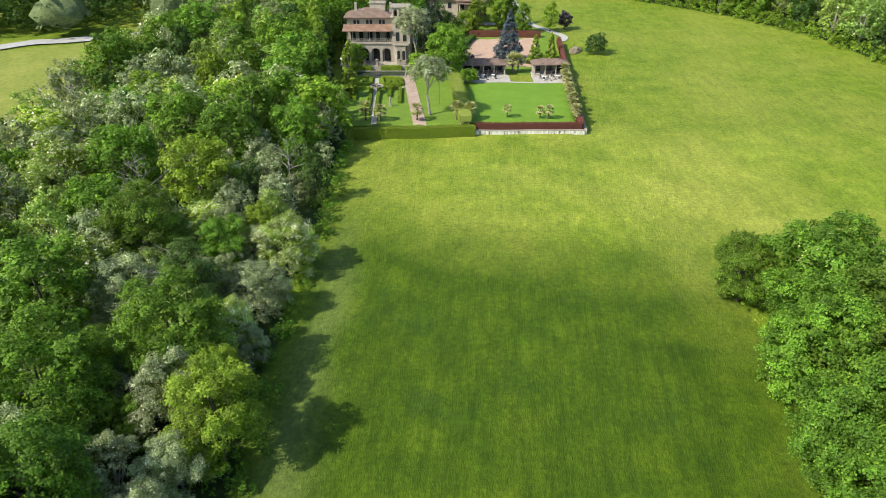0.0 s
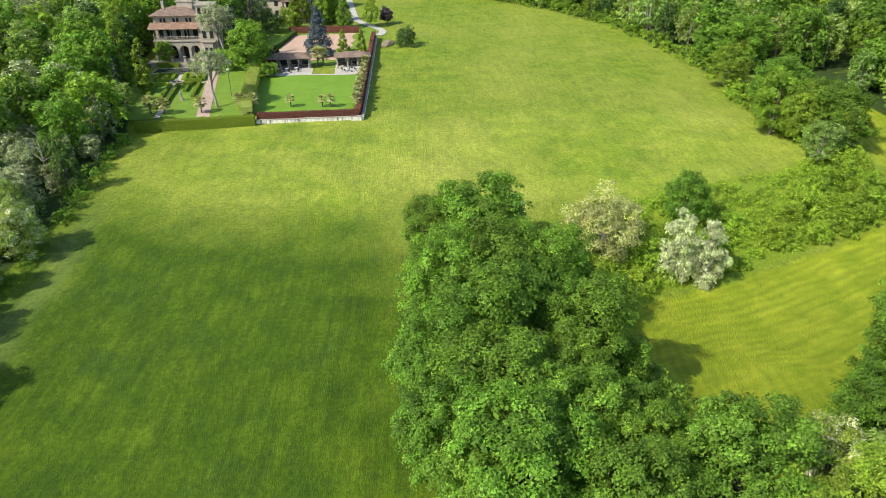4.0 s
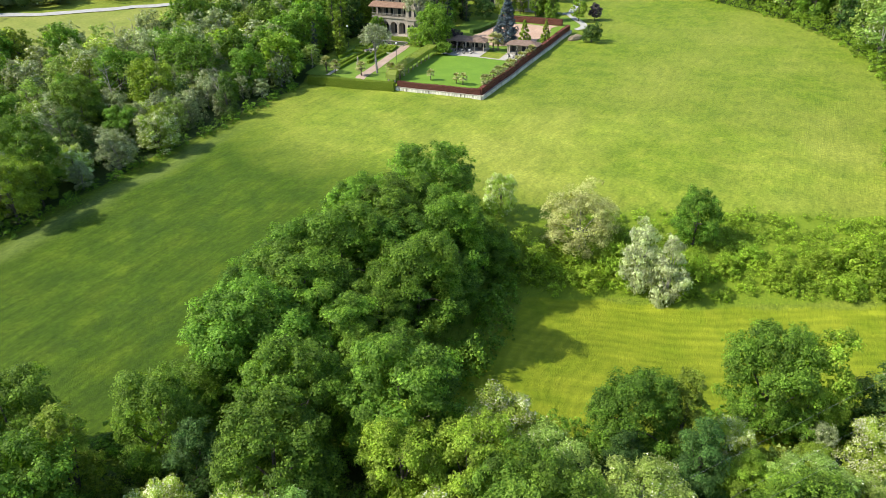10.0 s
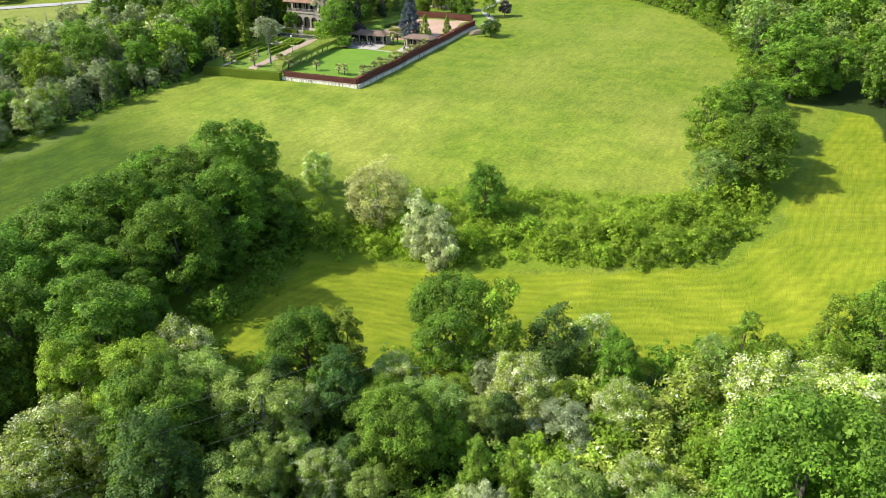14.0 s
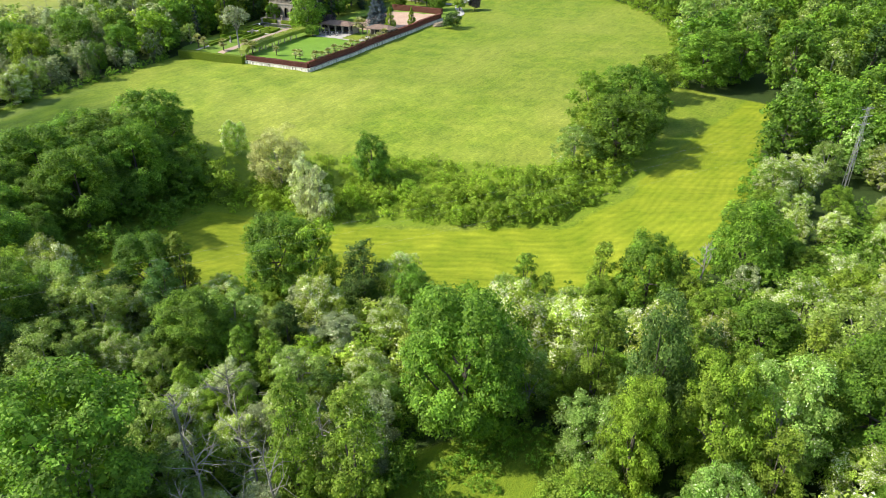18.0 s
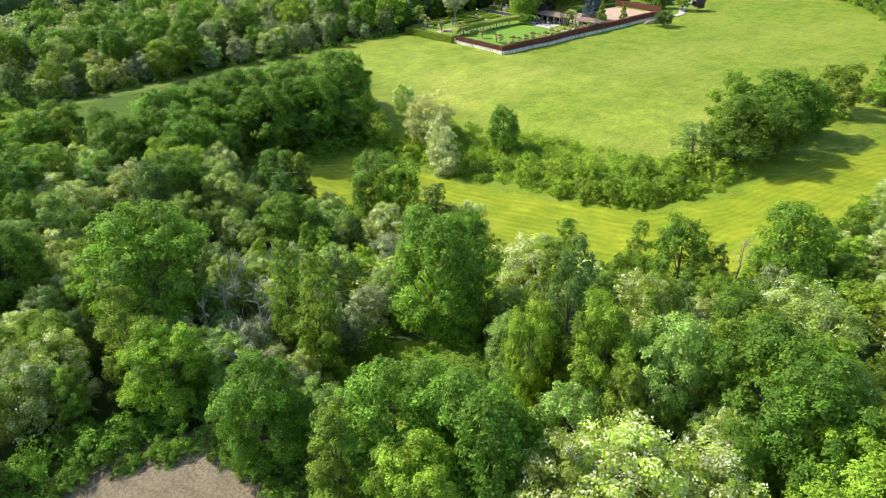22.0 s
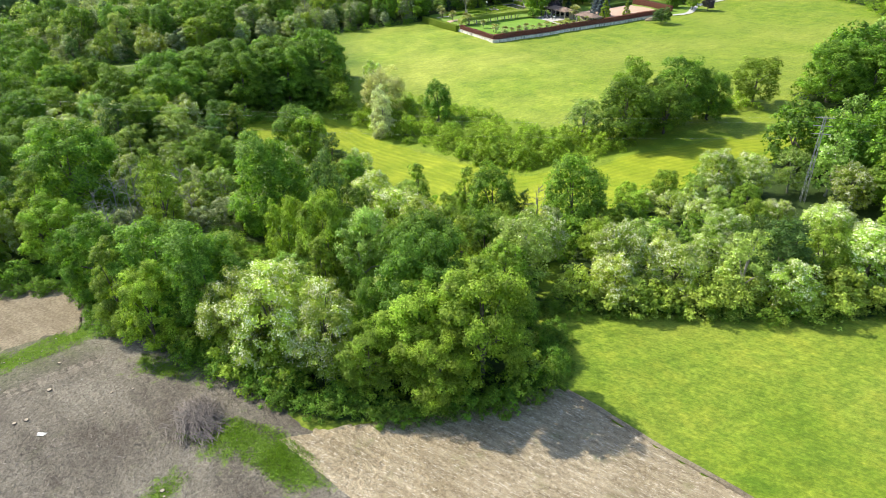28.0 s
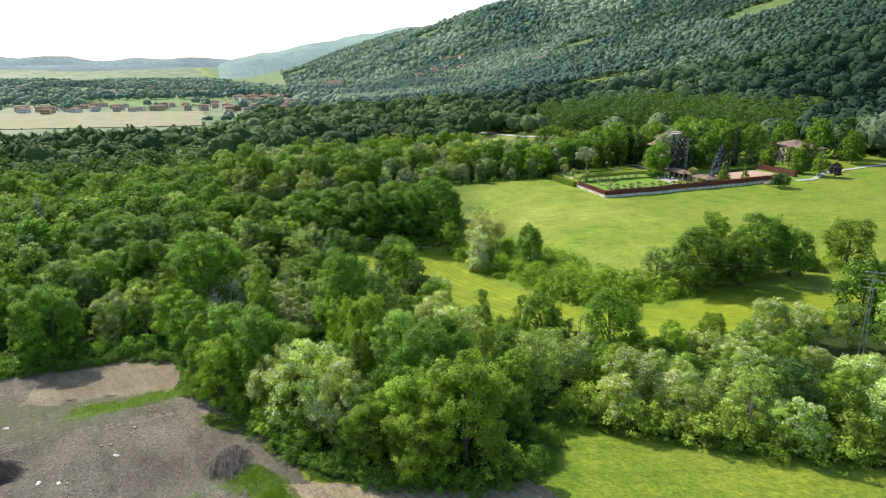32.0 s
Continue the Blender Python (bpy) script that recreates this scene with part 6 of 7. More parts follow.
def parasol(x, y):
    ob = empty("closed_parasol", x, y, gz(x, y) + 0.08, 0, "closed dark garden parasol on a round foot", "parasol", "parasols on the terrace")
    part("foot", tube(bmesh.new(), [(0, 0, 0), (0, 0, 0.1)], [0.3, 0.26], 12), CLOTH, ob)
    part("pole", tube(bmesh.new(), [(0, 0, 0.1), (0, 0, 2.4)], [0.03, 0.03], 6), WHITE_M, ob)
    part("canopy", tube(bmesh.new(), [(0, 0, 0.9), (0, 0, 1.3), (0, 0, 2.1), (0, 0, 2.35)], [0.26, 0.2, 0.12, 0.03], 8), CLOTH, ob)


def table_set(x, y):
    z = gz(x, y) + 0.08
    ob = empty("garden_table", x, y, z, 20, "white round metal garden table", "table", "tables on the terrace")
    part("tabletop", tube(bmesh.new(), [(0, 0, 0.70), (0, 0, 0.74)], [0.5, 0.5], 16), WHITE_M, ob)
    part("leg", tube(bmesh.new(), [(0, 0, 0), (0, 0, 0.05), (0, 0, 0.70)], [0.28, 0.05, 0.05], 8), WHITE_M, ob)
    for k in range(3):
        a = k * 2.09 + x
        c = empty("garden_chair", x + 0.85 * math.cos(a), y + 0.85 * math.sin(a), z, math.degrees(a) - 90, "dark metal garden chair at a white table", "chair", "chairs on the terrace")
        part("seat", boxes((-0.22, -0.22, 0.43, 0.22, 0.22, 0.47), bevel=0.01), CLOTH, c)
        part("backrest", boxes((-0.22, 0.19, 0.5, 0.22, 0.23, 0.92), bevel=0.01), CLOTH, c)
        for sx in (-0.2, 0.2):
            for sy in (-0.2, 0.2):
                part("leg", boxes((sx - 0.02, sy - 0.02, 0, sx + 0.02, sy + 0.02, 0.43)), CLOTH, c)


for x, y in ((6.4, 154), (8.2, 154.4), (10.4, 153.9), (12.4, 154.3), (25, 153.9)):
    parasol(x, y)
for x, y in ((7.3, 155.6), (9.4, 155.7), (11.6, 155.6), (23.4, 154.6), (26.6, 155.2)):
    table_set(x, y)

# palms
PALM_BARK = plain_mat("palm_fibre", (0.120, 0.095, 0.065), (0.230, 0.190, 0.140), 5.0, 0.95, 0.6, 0.03, local=True)


def palm_meshes(H, R, seed):
    rng = np.random.default_rng(seed)
    bm = bmesh.new()
    k = 8
    tube(bm, [(0, 0, -0.2)] + [(0.03 * math.sin(i), 0.03 * math.cos(2 * i), H * (i + 1) / k) for i in range(k)], [0.17] + [0.13 + 0.03 * (i % 2) for i in range(k)], 8)
    t = bpy.data.meshes.new("trunk")
    bm.to_mesh(t)
    bm.free()
    t.materials.append(PALM_BARK)
    V, T = [], []
    for f in range(34):
        a, el = rng.uniform(0, 6.28), rng.uniform(-0.9, 1.4)
        d = Vector((math.cos(a) * math.cos(el), math.sin(a) * math.cos(el), math.sin(el)))
        s = Vector((-math.sin(a), math.cos(a), 0))
        c = Vector((0, 0, H)) + d * R * 0.5
        u = d.cross(s)
        for j in range(9):
            b = (j - 4) * 0.32
            tip = c + (d * math.cos(b) + s * math.sin(b)) * R * 0.55 - Vector((0, 0, 0.12 * R))
            w = (s * math.cos(b) - d * math.sin(b)) * 0.13 * R
            o = len(V)
            V += [c - w * 0.6, c + w * 0.6, tip]
            T.append((o, o + 1, o + 2))
        o = len(V)
        V += [Vector((0, 0, H)) - s * 0.02, Vector((0, 0, H)) + s * 0.02, c]
        T.append((o, o + 1, o + 2))
    return t, mesh_np("crown", [v[:] for v in V], None, T, mats=(LEAF["palm"],))


PALMS = [palm_meshes(1.9, 1.25, s) for s in (1, 2, 3)]


def palm(x, y, s, k=0, group="palms of the garden"):
    ob = empty("fan_palm", x, y, gz(x, y), x * 77, "fan palm with shaggy trunk and yellowish fronds", "palm", group)
    t, c = PALMS[k % 3]
    piece("trunk", t, ob)
    piece("crown", c, ob)
    ob.scale = (s, s, s)


for k, (x, y, s) in enumerate(((-14.9, 125.4, 1.35), (-12.0, 124.8, 1.2), (-5.0, 125.0, 1.25), (2.6, 125.6, 1.3), (5.2, 125.4, 1.3), (12.5, 126.6, 0.95), (18.9, 126.5, 0.9), (20.6, 126.4, 1.0), (16.6, 160.2, 1.75), (17.9, 160.4, 1.6))):
    palm(x, y, s, k)
for k in range(13):
    y = 126.2 + 2.5 * k
    palm(25.5 + 0.081 * (y - 121.5), y, (1.2, 0.95, 1.05)[k % 3], k, "palms along the side wall")

# villa
def prism(bm, poly, y0, y1):
    """A flat outline in x and z, given depth in y."""
    n = len(poly)
    a = [bm.verts.new((x, y0, z)) for x, z in poly]
    b = [bm.verts.new((x, y1, z)) for x, z in poly]
    bm.faces.new(a)
    bm.faces.new(b[::-1])
    for i in range(n):
        bm.faces.new((a[(i + 1) % n], a[i], b[i], b[(i + 1) % n]))


def arcade(x0, x1, z0, z1, centres, w, spring, y0, y1, steps=8):
    """A wall pierced by round arches."""
    bm = bmesh.new()
    edges = [x0]
    for c in centres:
        edges += [c - w / 2, c + w / 2]
    edges.append(x1)
    for i in range(0, len(edges), 2):
        prism(bm, [(edges[i], z0), (edges[i + 1], z0), (edges[i + 1], z1), (edges[i], z1)], y0, y1)
    r = w / 2
    for c in centres:
        pts = [(c - r * math.cos(math.pi * k / steps), spring + r * math.sin(math.pi * k / steps)) for k in range(steps + 1)]
        for (ax, az), (bx, bz) in zip(pts, pts[1:]):
            prism(bm, [(ax, az), (bx, bz), (bx, z1), (ax, z1)], y0, y1)
    bmesh.ops.recalc_face_normals(bm, faces=bm.faces[:])
    return bm


def balustrade(parent, x0, x1, y, z, h=0.9):
    b = part("balustrade", boxes((x0, y - 0.1, z + h - 0.1, x1, y + 0.1, z + h), (x0, y - 0.1, z, x1, y + 0.1, z + 0.1)), STONE_W, parent)
    n = max(3, int((x1 - x0) / 0.42))
    bm = bmesh.new()
    for i in range(n):
        x = x0 + (x1 - x0) * (i + 0.5) / n
        tube(bm, [(x, y, z + 0.1), (x, y, z + 0.35), (x, y, z + h - 0.1)], [0.05, 0.1, 0.05], 6)
    part("baluster_row", bm, STONE_W, b)


VZ = gz(-16, 166) + 0.9
villa = empty("villa", -23.5, 166.7, VZ, 0, "cream three-storey villa with arcades, loggia and tower", "villa")
part("core_wall", boxes((0.1, 2.4, -1.6, 11.1, 11.0, 10.2)), CREAM, villa)
part("arcade", arcade(0, 11.2, 0.0, 4.4, (1.6, 4.3, 7.0, 9.7), 2.1, 2.4, 0.0, 0.45), STONE_W, villa)
part("plinth", boxes((-0.2, -0.3, -1.6, 11.1, 2.39, -0.004)), STONE_W, villa)
part("loggia_floor", boxes((-0.15, -0.2, 4.404, 11.19, 2.38, 4.8), bevel=0.03), STONE_W, villa)
part("side_arch_wall", boxes((0, 0.46, 0, 0.4, 2.39, 4.4)), STONE_W, villa)
for i in range(9):
    x = 0.25 + i * 1.34
    c = part("loggia_column", tube(bmesh.new(), [(x, 0.15, 4.9), (x, 0.15, 7.1)], [0.11, 0.09], 8), STONE_W, villa)
    part("capital", boxes((x - 0.17, -0.02, 7.1, x + 0.17, 0.32, 7.28), bevel=0.02), STONE_W, c)
balustrade(villa, 0.05, 11.1, 0.12, 4.8)
part("loggia_beam", boxes((0, -0.02, 7.284, 11.19, 0.34, 7.5)), WOOD_D, villa)
bm = bmesh.new()
prism(bm, [(-0.8, 7.5), (11.19, 7.5), (11.19, 7.64), (-0.8, 7.64)], 0, 1)
for v in bm.verts:
    v.co = Vector((v.co.x, -0.9 + v.co.y * 3.29, v.co.z + v.co.y * 1.05))
part("porch_roof", bm, TILES, villa, "lean-to roof of terracotta tiles")
for i in range(5):
    window(villa, 1.4 + i * 2.1, 2.4, 4.95, 1.1, 2.2, "y", WOOD_D)
for i in range(4):
    window(villa, 1.6 + i * 2.7, 2.4, 0.05, 1.3, 2.8, "y", WOOD_D)
for i in range(3):
    for k in (-0.42, 0.42):
        x = 2.4 + i * 3.1 + k
        f = part("arched_window", arcade(x - 0.42, x + 0.42, 8.72, 10.0, (x,), 0.6, 9.45, 2.28, 2.399, 6), STONE_W, villa)
        part("pane", boxes((x - 0.3, 2.36, 8.75, x + 0.3, 2.395, 9.75)), GLASS, f)
part("main_roof", hip_roof(0.1, 2.4, 11.1, 11.0, 10.2, 1.7, 0.8), TILES_BROWN, villa, "hipped roof of weathered brown tiles")
part("cornice", boxes((-0.1, 2.2, 10.0, 11.15, 2.399, 10.2)), STONE_W, villa)
# tower
part("tower_wall", boxes((11.2, -0.3, -1.6, 15.5, 6.5, 10.6)), CREAM, villa)
bm = bmesh.new()
bay = [(11.6, -0.31), (12.3, -1.7), (14.4, -1.7), (15.1, -0.31)]
lo_, hi_ = [bm.verts.new((x, y, -1.6)) for x, y in bay], [bm.verts.new((x, y, 4.4)) for x, y in bay]
for i in range(4):
    bm.faces.new((lo_[i], lo_[(i + 1) % 4], hi_[(i + 1) % 4], hi_[i]))
bm.faces.new(hi_)
part("bay_window", bm, STONE_W, villa)
for x in (12.75, 13.95):
    f = part("arched_window", arcade(x - 0.45, x + 0.45, 1.0, 3.6, (x,), 0.7, 2.9, -1.82, -1.702, 6), CREAM, villa)
    part("pane", boxes((x - 0.35, -1.74, 1.0, x + 0.35, -1.705, 3.25)), GLASS, f)
part("bay_cornice", boxes((11.5, -1.9, 4.404, 15.2, -0.31, 4.65), bevel=0.03), STONE_W, villa)
balustrade(villa, 11.7, 15.0, -1.7, 4.65, 0.8)
for x in (12.5, 14.2):
    window(villa, x, -0.3, 5.0, 0.9, 2.3, "y", STONE_W)
    window(villa, x, -0.3, 8.3, 0.8, 1.3, "y", STONE_W)
for yy in (1.2, 3.2, 5.2):
    for zz in (1.0, 5.0, 8.3):
        window(villa, 15.5, yy, zz, 0.9, 1.8, "x", STONE_W, 1)
part("tower_cornice", boxes((10.9, -0.6, 10.604, 15.8, 6.8, 10.85), bevel=0.04), STONE_W, villa)
part("belvedere_front", arcade(11.3, 15.4, 10.854, 12.9, (12.1, 13.35, 14.6), 0.85, 12.0, -0.2, 0.1), CREAM, villa)
part("belvedere_back", boxes((11.3, 4.0, 10.854, 15.4, 4.3, 12.9)), CREAM, villa)
part("belvedere_side", boxes((11.3, 0.104, 10.854, 11.6, 3.996, 12.9)), CREAM, villa)
part("belvedere_side", boxes((15.1, 0.104, 10.854, 15.4, 3.996, 12.9)), CREAM, villa)
part("belvedere_cornice", boxes((11.0, -0.5, 12.904, 15.7, 4.6, 13.15), bevel=0.03), STONE_W, villa)
balustrade(villa, 11.2, 15.5, -0.3, 13.15, 0.75)
part("roof_turret", boxes((5.4, 6.0, 11.0, 9.2, 9.0, 13.0)), CREAM, villa)
part("turret_cornice", boxes((5.2, 5.8, 13.004, 9.4, 9.2, 13.2), bevel=0.03), STONE_W, villa)
balustrade(villa, 5.3, 9.3, 5.95, 13.2, 0.75)
for x in (1.6, 10.2):
    part("chimney", boxes((x, 6.5, 10.8, x + 0.6, 7.2, 13.2), bevel=0.03), STONE_W, villa)
part("steps", boxes((5.9, -0.95, -1.6, 8.1, -0.304, -0.25), (5.7, -1.5, -1.6, 8.3, -0.954, -0.5), (5.5, -2.05, -1.6, 8.5, -1.504, -0.75)), STONE_W, villa)

# farmhouse behind the court
fz = gz(3, 218)
farm = empty("farmhouse", -6.5, 213.5, fz, -8, "long two-storey farmhouse with low brown tiled roofs", "house")
part("wall", boxes((0, 0, -1.5, 11.0, 9, 6.0)), CREAM, farm)
part("wing_wall", boxes((11.004, -1.5, -1.5, 19, 8, 5.6)), CREAM, farm)
part("roof", hip_roof(0, 0, 11, 9, 6.0, 1.9, 0.8), TILES_BROWN, farm)
part("wing_roof", hip_roof(11.004, -1.5, 19, 8, 5.9, 1.8, 0.7), TILES_BROWN, farm)
part("porch_floor", boxes((11.5, -4.0, 2.7, 18.8, -1.504, 2.9)), STONE_W, farm)
for x in (11.7, 15.1, 18.5):
    part("porch_post", boxes((x - 0.15, -3.9, -1.5, x + 0.15, -3.6, 5.4)), WOOD_D, farm)
part("porch_roof", boxes((11.2, -4.4, 5.44, 19.3, -1.504, 5.6)), TILES_BROWN, farm)
for i in range(3):
    for zz in (0.9, 3.7):
        window(farm, 1.8 + i * 3.4, 0, zz, 1.0, 1.4, "y", WOOD_D)
        window(farm, 12.6 + i * 2.5, -1.5, zz - 0.4, 1.1, 1.9, "y", WOOD_D)
        window(farm, 19.0, 0.6 + i * 2.6, zz, 1.0, 1.4, "x", WOOD_D, 1)

# garden lamps
for x, y in ((-22.5, 150), (-0.8, 136)):
    lamp = empty("garden_lamp", x, y, gz(x, y), 0, "slim garden lamp post with white globe", "lamp", "lamps of the garden")
    part("post", tube(bmesh.new(), [(0, 0, -0.2), (0, 0, 5.5)], [0.06, 0.04], 6), CLOTH, lamp)
    bm = bmesh.new()
    bmesh.ops.create_uvsphere(bm, u_segments=12, v_segments=8, radius=0.28, matrix=Matrix.Translation((0, 0, 5.75)))
    part("globe", bm, WHITE_M, lamp, "white glass globe")


# garden trees
def special(name, leaf, x, y, H, R, z0, n, shape, leaves, size, label, bark=BARK, limbs=5, seed=1, lean=0.2, category="tree", group="", **kw):
    rng = np.random.default_rng(seed)
    lobes = lobe_set(rng, n, R, z0, H, shape)
    ob = empty(name, x, y, gz(x, y) - 0.05, 0, label, category, group)
    piece("trunk", trunk_mesh(rng, lobes, max(0.5, z0 * 0.6), H * (0.9 if shape in ("cone", "column") else 0.86), 0.022 * H + 0.03, limbs, bark, lean), ob)
    piece("crown", crown_mesh("crown", rng, lobes, leaves, size, leaf, **kw), ob)
    PLANTED.append((x, y, R))
    return ob


special("umbrella_pine", LEAF["pine"], -2.6, 128.6, 11.4, 4.2, 6.6, 26, "flat", 4200, 0.17, "tall thin pine with a flat pale crown", BARK_GREY, 14, 31, 0.5, bare=0.6)
special("stone_pine", LEAF["pine"], -7.0, 163.6, 15.0, 4.6, 7.5, 30, "flat", 5200, 0.18, "old pine with open grey-green crown beside the villa", BARK_GREY, 12, 32, 0.9, bare=0.4)
special("chestnut_tree", LEAF["oak"], 1.0, 156.0, 11.6, 4.7, 0.6, 44, "round", 9000, 0.22, "dense green chestnut tree above the garden", seed=33, core=0.6)
special("blue_spruce", LEAF["spruce"], 16.6, 171.5, 12.5, 3.9, 0.2, 90, "cone", 7000, 0.20, "tall blue-grey spruce beside the sand court", seed=34)
for k, (x, y, H, R, leaf, label) in enumerate(((-5.4, 158.6, 4.8, 2.9, "bright", "round yellow-green garden tree"), 
                                               (5.0, 161.2, 4.0, 2.4, "purple", "dark purple-leaved small tree"), (35.6, 203, 5.0, 2.0, "purple", "dark purple plum tree by the drive"), (5.6, 151.4, 2.8, 2.1, "oak", "round green shrub by the pavilion"),
                                               (31.0, 200.5, 8.0, 2.4, "bright", "young fresh green garden tree"), (39.8, 177.6, 4.6, 2.9, "dark", "dark green bush beside the wall"), (6.6, 198.5, 6.5, 3.0, "bright", "round yellow-green garden tree"), (-21.1, 165.2, 5.6, 2.3, "oak", "round clipped tree before the villa arcade"),
                                               (2.0, 195.5, 5.6, 3.0, "dark", "dark round bush before the farmhouse"), (10.6, 206, 8.0, 2.4, "narrow", "weeping green tree before the farmhouse"), (-1.5, 203, 7.5, 3.2, "dark", "dark garden tree before the farmhouse"), (16.4, 204, 8.5, 2.4, "narrow", "weeping green tree by the drive"))):
    special("garden_tree", LEAF[leaf], x, y, H, R, 0.6, 24, "round", 3000, 0.18, label, seed=40 + k, group="trees of the garden")
special("garden_conifer", LEAF["narrow"], 22.8, 168.5, 7.4, 2.3, 0.2, 40, "cone", 3800, 0.16, "broad olive-green conifer beside the sand court", seed=36, group="trees of the garden")
special("garden_conifer", LEAF["narrow"], 27.6, 173.5, 6.8, 1.8, 0.2, 34, "cone", 3200, 0.16, "small bronze-green conifer beside the wall", seed=37, group="trees of the garden")
for k, (x, y, H, R) in enumerate(((-19.7, 140.7, 11.5, 1.7), (-26.1, 145.9, 9.5, 1.3), (-27.4, 141, 12, 1.8), (-27, 150, 15, 2.2), (-29, 158, 16, 2.3), (9, 199, 11, 2.0), (17.5, 206, 11, 2.2), (20.5, 208, 10, 2.2), (23, 199, 8, 2.4), (-31, 168, 15, 2.2))):
    special("poplar", LEAF["narrow"], x, y, H, R, 0.4, 30, "column", 6500, 0.17, "tall slender poplar with upright branches", seed=60 + k, group="poplars of the estate")
for k, (x, y, H, R) in enumerate(((-4.6, 165.6, 14, 1.5), (-3.2, 167.6, 14, 1.5), (-4.4, 170.2, 13.5, 1.4), (-22.5, 133, 10, 1.0), (-1.2, 171.5, 12.5, 1.4), (-5.4, 194, 15, 1.6), (-3.0, 192, 14, 1.6))):
    special("cypress", LEAF["cypress"], x, y, H, R, 0.1, 26, "column", 2600, 0.15, "tall narrow dark green cypress", seed=80 + k, group="cypresses of the estate")
plant("ash", -20.4, 127.6, 6.0, 2.3, 0, "old trees round the villa")
for x, y, H, R, kind in ((-22, 117.5, 12, 5.0, "bright"), (-29, 122, 12, 4.5, "oak"), (-31, 132, 13, 4.8, "oak"), (-30, 143, 14, 5, "oak"), (-34, 153, 15, 5, "oak"), (-36, 163, 15, 5, "dark"), (-33, 175, 16, 5.5, "oak"), (-26, 183, 15, 5.2, "oak"), (-16, 186, 15, 5.2, "dark"), (-8, 184, 14, 4.8, "oak"), (-10, 195, 15, 5.2, "oak"), (-20, 198, 16, 5.5, "oak"), (-30, 190, 16, 5.5, "ash"), (-14, 209, 14, 5, "oak"), (-12, 222, 14, 5, "oak"), (-2, 230, 15, 5.2, "oak"), (8, 233, 15, 5.2, "dark"), (17, 228, 12, 4, "oak")):
    plant(kind, x, y, H, R, 1, "old trees round the villa")
# mound of brushwood and earth outside the wall
mound = bmesh.new()
bmesh.ops.create_icosphere(mound, subdivisions=3, radius=1)
for v in mound.verts:
    v.co = Vector((v.co.x * 3.4, v.co.y * 1.6, max(-0.2, v.co.z) * 1.1 + 0.25 * noise.noise(v.co * 3)))
me = bpy.data.meshes.new("earth_mound")
mound.to_mesh(me)
mound.free()
me.materials.append(PALE)
tagged(new("earth_mound", me), "low brown mound of earth and dead grass", "mound").matrix_basis = pose(34.9, 179.6, gz(34.9, 179.6), 0, 0, 70)
# small yellow excavator by the drive
YELLOW = plain_mat("yellow_machine_paint", (0.60, 0.36, 0.03), (0.70, 0.44, 0.05), 2.0, 0.45, 0.05, 0.003, local=True, spec=0.5)
dig = empty("excavator", 17.2, 213.2, gz(17.2, 213.2) + 0.1, 70, "small yellow excavator parked on the drive", "excavator")
part("track", boxes((-1.2, -0.9, 0, 1.2, -0.5, 0.6), bevel=0.15), CLOTH, dig)
part("track", boxes((-1.2, 0.5, 0, 1.2, 0.9, 0.6), bevel=0.15), CLOTH, dig)
part("body", boxes((-1.1, -0.8, 0.62, 0.9, 0.8, 1.5), bevel=0.1), YELLOW, dig)
part("cab", boxes((-0.3, -0.7, 1.504, 0.8, 0.2, 2.5), bevel=0.08), GLASS, dig)
part("boom", tube(bmesh.new(), [(0.9, 0.3, 1.2), (2.0, 0.3, 2.6), (3.2, 0.3, 1.6), (3.3, 0.3, 0.5)], [0.16, 0.15, 0.12, 0.1], 6), YELLOW, dig)


# ---- far woods, town and hills ----
def ball(subdivisions):
    bm = bmesh.new()
    bmesh.ops.create_icosphere(bm, subdivisions=subdivisions, radius=1)
    V, T = np.array([v.co[:] for v in bm.verts]), np.array([[v.index for v in f.verts] for f in bm.faces])
    bm.free()
    T = T[V[T][:, :, 2].mean(1) > -0.62]
    return V, T


def far_tree(rng, body, bumps, sprays, size):
    """A crown of bulging clumps with some leaf sprays on it, one metre in radius and 2.4 high."""
    V, T = body
    tips = unit(rng.normal(size=(bumps, 3)) + np.array([0, 0, 0.4]))
    near = np.sort(np.arccos(np.clip(V @ tips.T, -1, 1)), 1)[:, 0]
    wide = 1.15 / math.sqrt(bumps) * 1.6
    r = 0.74 + 0.30 * np.sqrt(np.clip(1 - (near / wide) ** 2, 0, 1)) + rng.uniform(-0.10, 0.10, len(V))
    form = np.array([1, 1, 1.12]) * rng.uniform(0.85, 1.15, 3)
    P = V * r[:, None] * form + np.array([0, 0, 1.25])
    if not sprays:
        return P, T
    pick = rng.choice(len(V), sprays)
    e = unit(V[pick] + rng.normal(size=(sprays, 3)) * 0.3)
    LV, LT = sprigs(rng, P[pick] + rng.normal(size=e.shape) * 0.12 + e * rng.uniform(-0.02, 0.14, sprays)[:, None], unit(e + rng.normal(size=e.shape) * 0.5), size)
    return np.concatenate([P, LV]), np.concatenate([T, LT + len(P)])


